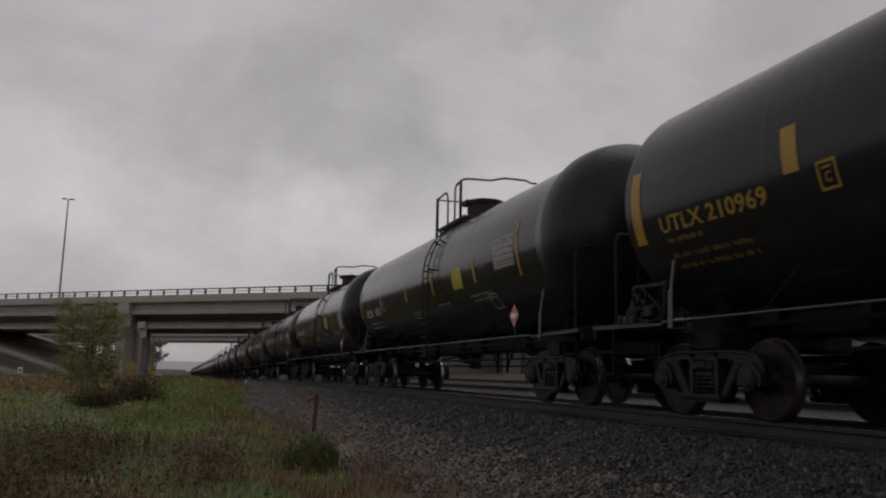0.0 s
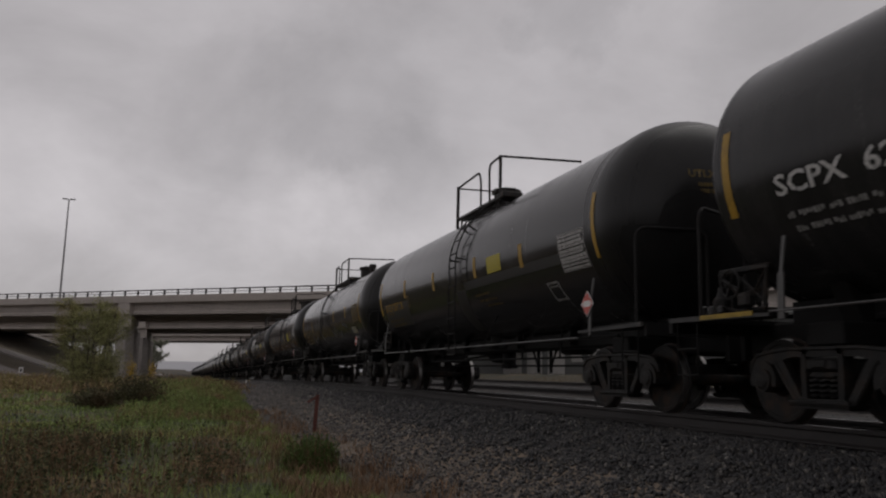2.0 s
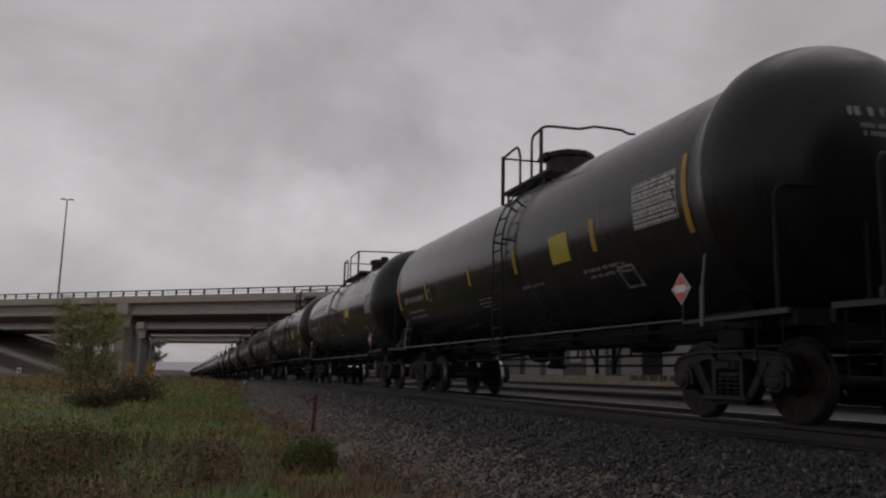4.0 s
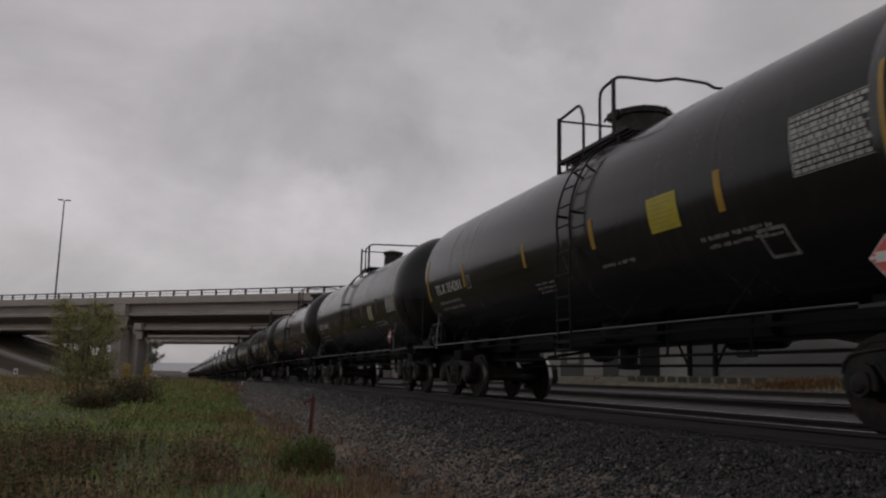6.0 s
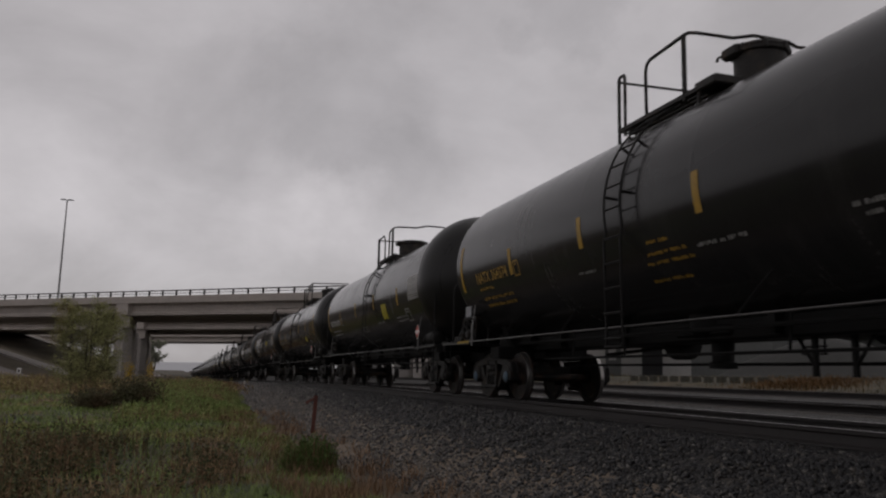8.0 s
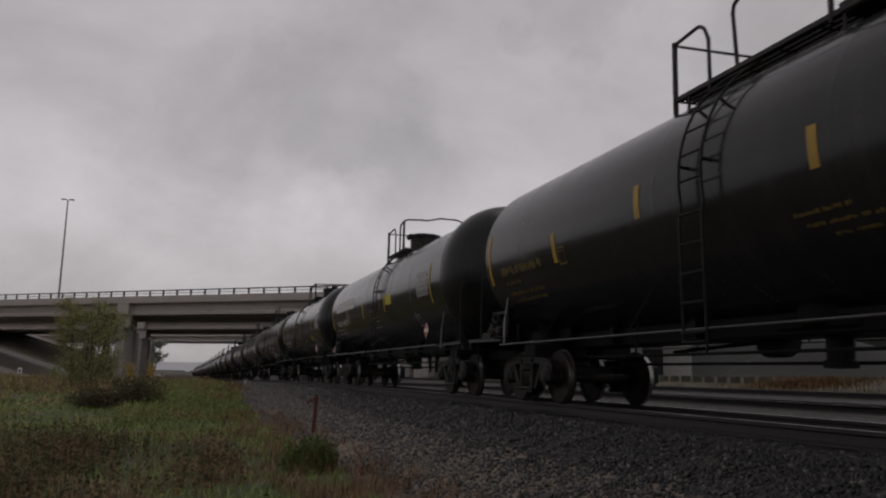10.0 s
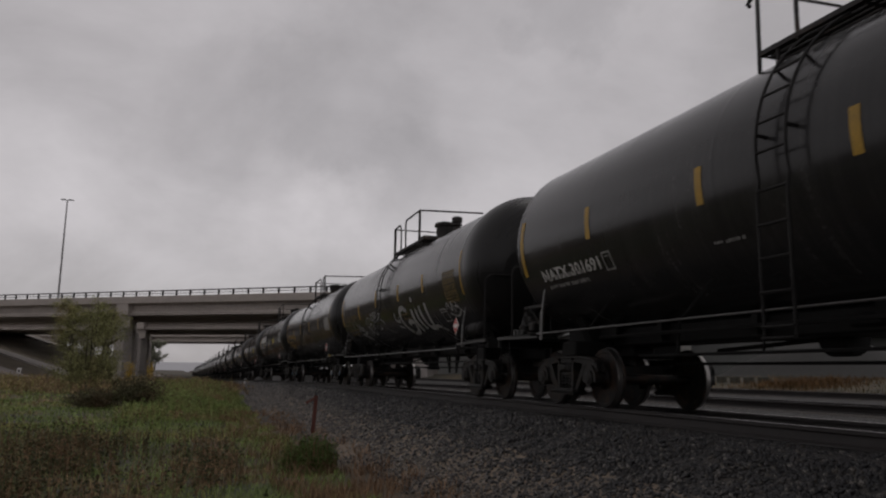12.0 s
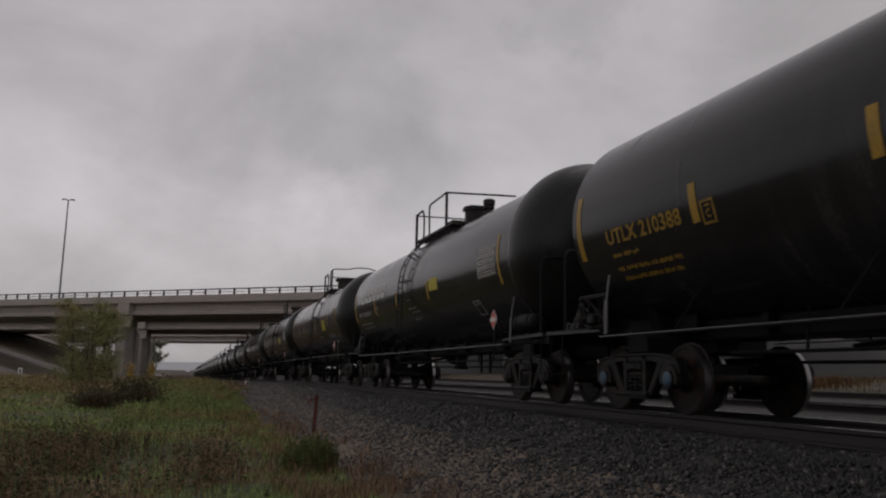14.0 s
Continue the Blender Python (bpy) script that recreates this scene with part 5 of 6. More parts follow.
    if i in (6, 9):
        part("routing_board", Geo().box((-1.40, half - 0.46, 1.79), (0.02, 0.34, 0.22), bevel=0.005), BOARD_GREY, car, "small grey board on the trailing platform")
    if i in (3, 4, 6, 11, 13, 14):
        part("head_shield", head_shield(half, car_nose(i)), SHIELD_BLACK, car, "matt black plate over the lower half of the leading end")
    if i in (8, 9, 15):
        for truck in car.children:
            if truck.name.startswith("truck"):
                for c in truck.children:
                    if c.name.startswith("bearing_cap") and c.location.y < 5 and abs(c.rotation_euler.z) < 0.1:
                        c.data = CACHE["rust_cap" if i == 8 else "blue_cap"]


def head_shield(half, nose):
    """The plate bolted over the lower half of a leading end; its upper edge rises in a round hump beside the middle."""
    g, wide, tall = Geo(), 40, 10
    for layer in (0.035, 0.018):
        for k in range(wide + 1):
            x = -1.40 + 2.80 * k / wide
            low = TANK_Z - math.sqrt(max(1.47 ** 2 - x * x, 0.0))
            hump = max(1 - ((x + 0.60) / 0.45) ** 2, 0.0) ** 0.5
            edge = max(2.55 + 0.48 * hump, low + 0.02)
            for j in range(tall + 1):
                z = low + (edge - low) * j / tall
                r = min(math.hypot(x, z - TANK_Z) / (TANK_R + nose[1]), 0.995)
                g.v.append((x, -half + 0.10 - (nose[0] + 0.10) * (1 - r ** HEAD_POWER) ** (1 / HEAD_POWER) - layer, z))
    w, n = tall + 1, (wide + 1) * (tall + 1)
    for k in range(wide):
        for j in range(tall):
            a = k * w + j
            g.f += [(a, a + w, a + w + 1, a + 1), (n + a + 1, n + a + w + 1, n + a + w, n + a)]
        t = k * w + tall
        g.f.append((t, t + w, n + t + w, n + t))
    g.k = [0] * len(g.f)
    return g


def panel_lines(y0, y1, a0, a1):
    g = Geo()
    n = max(2, int((a1 - a0) / 2.2))
    for k in range(n):
        a = a1 - (a1 - a0) * (k + 0.9) / (n + 0.6)
        q = patch(y0 - 0.06, y1 + 0.06 + 0.06 * (k % 3), a, a + 0.7, 0.009)
        g.add(q.v, q.f)
    return g


def spray(car, half, runs, mat, name="spray_paint"):
    for pts, w in runs:
        part(name, stroke(curve_pts(pts), w * 0.72, half), mat, car)


def paint_tags():
    """Spray-painted scrawls on three of the cars."""
    car, half = CARS[14][0], HALVES[14]
    fat = [
        ([(-9.0, -24), (-8.7, -20), (-8.35, -22), (-8.2, -32), (-8.35, -44), (-8.7, -51), (-9.1, -48), (-9.25, -38), (-8.9, -36), (-8.75, -39)], 0.20),
        ([(-9.55, -24), (-9.45, -34), (-9.5, -50)], 0.24),
        ([(-9.75, -12), (-9.72, -16)], 0.22),
        ([(-9.95, -24), (-9.85, -34), (-9.95, -48)], 0.22),
        ([(-10.3, -22), (-10.25, -36), (-10.35, -46), (-10.6, -47), (-10.75, -38), (-10.85, -21)], 0.22),
        ([(-7.7, -23), (-7.6, -30), (-7.9, -34), (-8.0, -28)], 0.09), ([(-7.6, -38), (-8.0, -42)], 0.07),
        ([(-10.6, -50), (-10.9, -46), (-11.2, -50), (-11.35, -54)], 0.14),
    ]
    spray(car, half, fat, GRAFFITI)
    thin = [
        ([(-4.75, -17), (-4.6, -21), (-4.75, -25), (-4.95, -22), (-4.85, -17), (-4.75, -17)], 0.05),
        ([(-5.0, -24), (-5.1, -16), (-5.3, -18), (-5.15, -22), (-5.35, -22), (-5.2, -28), (-5.0, -26)], 0.06),
        ([(-5.4, -15), (-5.35, -25), (-5.6, -24), (-5.55, -16), (-5.75, -20), (-5.65, -27)], 0.06),
        ([(-5.8, -18), (-6.05, -24)], 0.05), ([(-6.0, -17), (-5.8, -24)], 0.05), ([(-5.5, -28), (-5.9, -26), (-6.2, -32)], 0.05),
        ([(-5.35, -33), (-5.25, -36), (-5.4, -38), (-5.55, -36), (-5.45, -32), (-5.3, -33)], 0.04),
        ([(-3.95, -22), (-3.8, -27), (-3.95, -33), (-4.1, -30), (-4.05, -22), (-4.2, -20), (-4.35, -24), (-4.25, -30), (-4.45, -28), (-4.6, -34), (-4.5, -44), (-4.2, -40), (-4.05, -34)], 0.05),
        ([(-3.9, -36), (-3.95, -44)], 0.05),
        ([(-2.3, -24), (-2.5, -34), (-2.65, -26), (-2.75, -36), (-2.95, -30), (-3.0, -40), (-3.3, -36)], 0.07),
        ([(-2.5, -40), (-2.9, -44), (-3.3, -50)], 0.10),
        ([(-0.35, 12), (-0.5, 4), (-0.3, -2), (-0.5, -8)], 0.09), ([(-0.2, 8), (-0.55, 0)], 0.07),
        ([(-12.4, -32), (-12.55, -26), (-12.7, -34), (-12.85, -26), (-12.95, -36)], 0.07), ([(-12.5, -36), (-12.9, -40), (-13.3, -34), (-13.0, -30)], 0.06),
        ([(-13.1, -26), (-13.4, -38)], 0.05),
    ]
    spray(car, half, thin, GRAFFITI)
    dim = [([(-4.6, -20), (-4.9, -26), (-5.2, -22), (-4.8, -30), (-5.1, -34)], 0.12), ([(-3.0, -30), (-3.5, -40), (-4.0, -34)], 0.14), ([(-6.2, -40), (-6.8, -46)], 0.12)]
    spray(car, half, dim, GRAFFITI_DARK)
    car, half = CARS[4][0], HALVES[4]
    dim = [([(-8.0, -24), (-8.4, -34), (-8.7, -22), (-9.0, -36)], 0.20), ([(-9.2, -26), (-9.5, -36), (-9.9, -28)], 0.18), ([(-2.8, -26), (-3.4, -38), (-4.0, -28)], 0.2),
           ([(-6.2, -34), (-6.8, -38)], 0.2), ([(-10.6, -18), (-11.3, -24)], 0.2)]
    spray(car, half, dim, GRAFFITI_DARK)
    part("routing_board", patch(half - 12.0, half - 12.75, -36, -27), PANEL_PALE, car, "faded pale panel beside the warning placard")
    # bare primer where the paint was renewed
    car, half = CARS[3][0], HALVES[3]
    part("bare_patch", patch(half - 0.35, half - 2.9, -40, -14, 0.003, -0.4), PATCH_GREY, car)
    part("bare_patch", patch(half - 7.3, half - 7.9, -20, -62, 0.003, 0.35), PATCH_GREY, car)
    part("bare_patch", patch(half - 7.95, half - 13.0, -20.5, -14, 0.003, 0.1), PATCH_GREY, car)


# ---- growth ----
def mesh_of(name, v, f, mats):
    me = bpy.data.meshes.new(name)
    me.vertices.add(len(v))
    me.vertices.foreach_set("co", np.asarray(v, dtype=np.float32).ravel())
    k = f.shape[1]
    me.loops.add(f.size)
    me.loops.foreach_set("vertex_index", f.astype(np.int32).ravel())
    me.polygons.add(len(f))
    me.polygons.foreach_set("loop_start", np.arange(0, f.size, k, dtype=np.int32))
    for m in mats:
        me.materials.append(m)
    me.update(calc_edges=True)
    me.validate()
    return me


def blades(name, x, y, z, tall, wide, lean, mat, rng):
    """Grass: each blade is a bent, tapering strip of three triangles."""
    n = len(x)
    turn = rng.uniform(0, math.tau, n)
    bend = rng.uniform(0.2, 1.0, n) * lean * tall
    dirx, diry = np.cos(turn), np.sin(turn)
    sx, sy = -diry * wide / 2, dirx * wide / 2
    rows = []
    for h, off, w in ((0, 0, 1), (0, 0, -1), (0.55, 0.3, 0.7), (0.55, 0.3, -0.7), (1.0, 1.0, 0)):
        rows.append(np.stack([x + dirx * bend * off + sx * w, y + diry * bend * off + sy * w, z + tall * h - (0.03 if h == 0 else 0)], 1))
    v = np.stack(rows, 1).reshape(-1, 3)
    base = np.arange(n)[:, None] * 5
    f = np.concatenate([base + np.array([[0, 1, 3]]), base + np.array([[0, 3, 2]]), base + np.array([[2, 3, 4]])], 0)
    return new(name, mesh_of(name, v, f, [mat]))


def leaves_mesh(name, centre, size, mat, rng, droop=0.4):
    """Small diamond leaves, each folded a little along its rib."""
    n = len(centre)
    a = rng.uniform(0, math.tau, n)
    t = rng.normal(0, 0.6, n) - droop
    along = np.stack([np.cos(a) * np.cos(t), np.sin(a) * np.cos(t), np.sin(t)], 1)
    side = np.cross(along, rng.normal(0, 1, (n, 3)))
    side /= np.linalg.norm(side, axis=1, keepdims=True) + 1e-6
    s = size[:, None]
    up = np.cross(side, along) * 0.12
    v = np.stack([centre - along * s * 0.5, centre + side * s * 0.28 + up * s, centre + along * s * 0.5, centre - side * s * 0.28 + up * s], 1).reshape(-1, 3)
    base = np.arange(n)[:, None] * 4
    f = np.concatenate([base + np.array([[0, 1, 2]]), base + np.array([[0, 2, 3]])], 0)
    return mesh_of(name, v, f, [mat])


def heights(x, y):
    return np.array([height(float(a), float(b)) for a, b in zip(x, y)])


def field(rng, n, x0, x1, y0, y1, far=1.6):
    """Places spread over a field, thinning with distance."""
    u = rng.uniform(0, 1, n)
    y = y0 * (y1 / y0) ** (u ** (1 / far) if far < 1 else u)
    return rng.uniform(x0, x1, n), y


def clumped(x, y, scale, seed):
    return np.array([noise.noise((float(a) * scale, float(b) * scale, seed)) for a, b in zip(x, y)])


def build_grass():
    rng = np.random.default_rng(3)
    # green turf, with the open ground left to the stones
    x, y = field(rng, 175000, -1.0, 1.0, 6.0, 75.0)
    x = -0.62 * y - 2.5 + (x + 1) / 2 * (0.62 * y + 5.4)
    edge = 2.35 + 0.35 * clumped(x * 0, y, 0.5, 2.0) + np.clip((y - 25) * 0.03, 0, 1.2)
    keep = (x < edge)
    x, y = x[keep], y[keep]
    c = clumped(x, y, 0.8, 5.0)
    green = c + 0.5 * np.exp(-((y - 25) / 8) ** 2) > -0.14
    far = np.clip(y / 14, 1, 4.5)
    tall = rng.uniform(0.04, 0.12, len(x)) * (1 + 0.5 * np.clip(c, 0, 1)) * np.clip(far, 1, 1.4)
    z = heights(x, y)
    g = green
    ob = blades("grass", x[g], y[g], z[g], tall[g], 0.0075 * far[g], 1.5, GRASS_GREEN, rng)
    tagged(ob, "low damp green grass over the ground", "grass", kind="stuff")
    g = ~green
    ob = blades("dry_grass", x[g], y[g], z[g], tall[g] * 1.15, 0.007 * far[g], 1.7, GRASS_DRY, rng)
    tagged(ob, "straw-coloured dry autumn grass tufts", "grass", kind="stuff")
    # thinner turf round and behind the standpoint
    x, y = rng.uniform(-9, 2.3, 26000), rng.uniform(-9, 6.2, 26000)
    ob = blades("near_grass", x, y, heights(x, y), rng.uniform(0.04, 0.11, len(x)), 0.0075, 1.5, GRASS_DULL, rng)
    tagged(ob, "low damp green grass over the ground", "grass", kind="stuff")
    # dead reddish weeds at the foot of the ballast
    x, y = rng.uniform(1.2, 3.2, 9000), 6.0 * (30 / 6.0) ** rng.uniform(0, 1, 9000)
    k = (clumped(x, y, 1.3, 9.0) > 0.02)
    x, y = x[k], y[k]
    z = np.maximum(heights(x, y), np.where(x > 2.75, -1.16 + (x - 2.75) * 0.5, -9))
    # and scattered through the near turf
    x2, y2 = rng.uniform(-3.0, 2.2, 7000), 6.5 * (20 / 6.5) ** rng.uniform(0, 1, 7000)
    k = clumped(x2, y2, 0.7, 14.0) > 0.08
    x2, y2 = x2[k], y2[k]
    x, y, z = np.append(x, x2), np.append(y, y2), np.append(z, heights(x2, y2))
    ob = blades("dead_weeds", x, y, z, rng.uniform(0.06, 0.28, len(x)), 0.007 + 0.0004 * y, 1.2, DEAD_WEED, rng)
    tagged(ob, "reddish-brown dead weeds at the ballast's foot", "weeds", kind="stuff")


def weed_patch(name, label, rng, n_stems, place, tall, leaf, mat, per=16):
    """Tall weeds: stems with small leaves all the way up."""
    x, y = place(n_stems)
    z = heights(x, y)
    h = rng.uniform(0.55, 1.0, len(x)) * tall(x, y)
    k = h > 0.08
    x, y, z, h = x[k], y[k], z[k], h[k]
    lean = rng.normal(0, 0.13, (len(x), 2)) * h[:, None]
    t = rng.uniform(0.12, 1.05, (len(x), per))
    spread = 0.10 * h[:, None] * (1.15 - t)
    cx = x[:, None] + lean[:, :1] * t + rng.normal(0, 1, t.shape) * spread
    cy = y[:, None] + lean[:, 1:] * t + rng.normal(0, 1, t.shape) * spread
    cz = z[:, None] + h[:, None] * t
    centre = np.stack([cx, cy, cz], 2).reshape(-1, 3)
    size = rng.uniform(0.6, 1.4, len(centre)) * np.repeat(leaf(x, y), per)
    root = tagged(new(name, leaves_mesh(name, centre, size, mat, rng, 0.1)), label, "weeds", kind="stuff")
    st = blades("stems", x, y, z, h, 0.010 + 0.0003 * y, 0.35, DEAD_WEED, rng)
    st.parent = root
    tagged(st, kind="stuff")


def build_weeds():
    rng = np.random.default_rng(8)

    def near_left(n):
        x = rng.uniform(-7.5, 0.9, n)
        y = rng.uniform(7.5, 16.5, n)
        k = (1.1 * clumped(x, y, 0.55, 3.0) + 0.5 * clumped(x, y, 1.6, 8.0) + 0.20 - 0.30 * np.clip(x + 1.8, 0, 4) - 0.05 * np.clip(y - 12, 0, 6) + rng.normal(0, 0.22, n) > -0.05) & (x > -0.6 * y - 1.5)
        return x[k], y[k]

    weed_patch("tall_weeds", "tall dark green-brown weeds in front", rng, 6600, near_left, lambda x, y: (0.60 + 0.30 * clumped(x, y, 0.6, 7.0)) * rng.uniform(0.5, 1.25, len(x)), lambda x, y: 0.042 + 0 * x, WEED_DARK, 15)

    def brush(n):
        x = rng.uniform(-1.8, 4.2, n)
        y = rng.uniform(22, 62, n)
        k = (x < 2.4 + (y - 26) * 0.07 - rng.exponential(0.45, n) + 0.5 * clumped(x, y, 0.6, 4.0)) & (y > 22 + rng.exponential(2.5, n))
        return x[k], y[k]

    weed_patch("brush", "low green brush beside the ballast", rng, 6200, brush, lambda x, y: (0.50 + 0.011 * (y - 26) + 0.45 * clumped(x, y, 0.35, 2.0)) * np.clip((2.5 + (y - 26) * 0.07 - x) / 2.2, 0.12, 1) * np.clip((y - 21) / 9, 0.25, 1), lambda x, y: 0.065 + 0 * x, BRUSH_GREEN, 14)

    def far_brush(n):
        x = rng.uniform(-34, 4.0, n)
        y = rng.uniform(48, 92, n)
        return x, y

    weed_patch("far_brush", "brown and green scrub before the bridge", rng, 5200, far_brush, lambda x, y: 0.55 + 0.8 * np.clip(clumped(x, y, 0.2, 12.0) + 0.2, 0, 1), lambda x, y: 0.13 + 0 * x, STRAW, 9)

    def crest(n):
        y = rng.uniform(58, 112, n)
        return 1.2 + (y - 58) * 0.03 + rng.uniform(0, 3.6, n), y

    weed_patch("dead_scrub", "rust-brown dead scrub along the railway's foot", rng, 2600, crest, lambda x, y: 0.78 + 0.40 * clumped(x, y, 0.3, 5.0), lambda x, y: 0.11 + 0 * x, DEAD_WEED, 9)

    def tuft(n):
        a, d = rng.uniform(0, math.tau, n), 0.42 * np.sqrt(rng.uniform(0, 1, n))
        return 1.95 + d * np.cos(a), 12.9 + d * np.sin(a)

    weed_patch("grass_clump", "dense green clump of grass by the post", rng, 520, tuft, lambda x, y: 0.66 * np.sqrt(np.clip(1 - (np.hypot(x - 1.95, y - 12.9) / 0.50) ** 2, 0.05, 1)), lambda x, y: 0.034 + 0 * x, CLUMP_GREEN, 16)
    # far dry fringe beyond the tracks
    x, y = 22.8 + 17 * rng.uniform(0, 1, 24000) ** 1.8, rng.uniform(12, 120, 24000)
    k = clumped(x, y, 0.09, 3.0) + 0.012 * (60 - y) > rng.uniform(-0.1, 0.5, len(x))
    x, y = x[k], y[k]
    z = yard_height(x)
    ob = blades("yard_grass", x, y, z, rng.uniform(0.05, 0.20, len(x)) * (1 + clumped(x, y, 0.15, 3.0)), 0.025, 1.2, YARD_GRASS, rng)
    tagged(ob, "olive-brown dry grass along the yard", "grass", kind="stuff")
    # a stand of rust-coloured weeds on the bank
    x, y = rng.normal(25.0, 0.9, 2600), rng.normal(28.6, 1.5, 2600)
    ob = blades("rust_weeds", x, y, yard_height(x), rng.uniform(0.10, 0.34, len(x)), 0.022, 1.0, RUST_WEED, rng)
    tagged(ob, "rust-orange dead weeds on the yard's bank", "weeds", kind="stuff")


def yard_height(x):
    return np.interp(x, [21.5, 23, 27, 41, 60], [-0.3, 0.12, 0.66, 0.78, 0.85])


def shrub(x, y, w, h, mat, label, seed, n=2600, leaf=0.06):
    rng = np.random.default_rng(seed)
    root = tagged(new("shrub"), label, "shrub", "shrubs in the grass")
    z0 = height(x, y)
    root.location = (x, y, z0)
    tips = []
    for k in range(11):
        g = Geo()
        a = k * math.tau / 11 + rng.uniform(-0.2, 0.2)
        r = rng.uniform(0.25, 0.95)
        tip = Vector((math.cos(a) * r * w / 2, math.sin(a) * r * w / 2, h * rng.uniform(0.6, 1.0)))
        g.tube([(0.08 * math.cos(a), 0.08 * math.sin(a), -0.05), tip * 0.5 + Vector((0, 0, 0.1)), tip], [0.022, 0.014, 0.006], 5)
        part("branch", g, BARK, root)
        tips.append(tip)
    c = np.array([tips[i] * t for i, t in zip(rng.integers(0, len(tips), n), rng.uniform(0.25, 1.05, n))])
    c += rng.normal(0, 1, (n, 3)) * np.array([w, w, h]) * 0.14
    c[:, 2] = np.abs(c[:, 2])
    ob = part("leaves", leaves_mesh("leaves", c, rng.uniform(0.6, 1.4, n) * leaf, mat, rng), None, root)
    tagged(ob, kind="stuff")


def tree(x, y, h, spread, mat, label, seed, stems=4, n=9000, leaf=0.09, low=0.25, base=None, thick=0.07, wide_foot=0.12):
    """Several tapered stems with limbs and twigs, and a loose crown of small leaves hung along the twigs."""
    rng = np.random.default_rng(seed)
    root = tagged(new("tree"), label, "tree", "trees")
    root.location = (x, y, height(x, y) if base is None else base)
    g = Geo()
    twigs = []
    for s in range(stems):
        a = s * math.tau / stems + rng.uniform(-0.4, 0.4)
        top = Vector((math.cos(a) * spread * rng.uniform(0.1, 0.42), math.sin(a) * spread * rng.uniform(0.1, 0.42), h * rng.uniform(0.78, 1.0)))
        foot = Vector((math.cos(a) * wide_foot * rng.uniform(0.4, 1), math.sin(a) * wide_foot * rng.uniform(0.4, 1), -0.1))
        top += foot * 0.8
        pts = [foot.lerp(top, t) + Vector((rng.normal(0, 0.08), rng.normal(0, 0.08), 0)) * (0 < t < 1) for t in (0, 0.25, 0.5, 0.75, 1)]
        g.tube(pts, [thick * (h / 6), thick * 0.8 * (h / 6), thick * 0.55 * (h / 6), thick * 0.3 * (h / 6), 0.01], 7)
        for k in range(9):
            t = rng.uniform(low, 0.97)
            p = foot.lerp(top, t)
            b = rng.uniform(0, math.tau)
            L = spread * rng.uniform(0.25, 0.55) * (1.15 - t * 0.7)
            q = p + Vector((math.cos(b) * L, math.sin(b) * L, L * rng.uniform(0.2, 0.9)))
            q.z = min(q.z, h * 1.02)
            g.tube([p, p.lerp(q, 0.5) + Vector((0, 0, 0.06)), q], [0.022 * (h / 6), 0.014 * (h / 6), 0.005], 5)
            twigs.append((p, q))
            for m in range(2):
                w = p.lerp(q, rng.uniform(0.3, 0.9))
                e = w + Vector((rng.normal(0, 1), rng.normal(0, 1), rng.normal(0.4, 0.6))) * L * 0.35
                g.tube([w, e], [0.008 * (h / 6), 0.003], 4)
                twigs.append((w, e))
    part("trunk", g, BARK, root)
    pick = rng.integers(0, len(twigs), n)
    t = rng.uniform(0.15, 1.1, n)
    P = np.array([tw[0] for tw in twigs])[pick]
    Q = np.array([tw[1] for tw in twigs])[pick]
    c = P + (Q - P) * t[:, None] + rng.normal(0, 0.045 * spread, (n, 3))
    crown = part("crown", leaves_mesh("crown", c, rng.uniform(0.6, 1.4, n) * leaf, mat, rng), None, root)
    tagged(crown, kind="stuff")


# ---- the stones of the ballast ----
def stones_mesh(name, n, place, rng, size, mat):
    """Broken stones: squashed, jittered octahedron-like lumps with flat faces."""
    base = np.array([(1, 0, 0.1), (0.3, 0.95, 0), (-0.85, 0.5, -0.1), (-0.8, -0.6, 0.1), (0.35, -0.9, 0), (0.15, 0.1, 0.8), (-0.1, 0, -0.8)])
    f0 = np.array([(0, 1, 5), (1, 2, 5), (2, 3, 5), (3, 4, 5), (4, 0, 5), (1, 0, 6), (2, 1, 6), (3, 2, 6), (4, 3, 6), (0, 4, 6)])
    pos = place(n)
    n = len(pos)
    s = size(pos) * rng.uniform(0.55, 1.25, n)
    q = rng.normal(0, 1, (n, 4))
    q /= np.linalg.norm(q, axis=1, keepdims=True)
    w, x, y, z = q.T
    rot = np.stack([1 - 2 * (y * y + z * z), 2 * (x * y - z * w), 2 * (x * z + y * w), 2 * (x * y + z * w), 1 - 2 * (x * x + z * z), 2 * (y * z - x * w),
                    2 * (x * z - y * w), 2 * (y * z + x * w), 1 - 2 * (x * x + y * y)], 1).reshape(n, 3, 3)
    v = base[None] * rng.uniform(0.65, 1.3, (n, 7, 3)) * s[:, None, None]
    v = np.einsum("nij,nkj->nki", rot, v) + pos[:, None, :]
    f = (np.arange(n)[:, None, None] * 7 + f0[None]).reshape(-1, 3)
    return mesh_of(name, v.reshape(-1, 3), f, [mat])


BED_X = [2.2, 2.75, 3.1, 3.6, 5.25, 5.55, 8.8]
BED_Z = [-1.10, -1.10, -0.97, -0.84, -0.27, -0.20, -0.20]


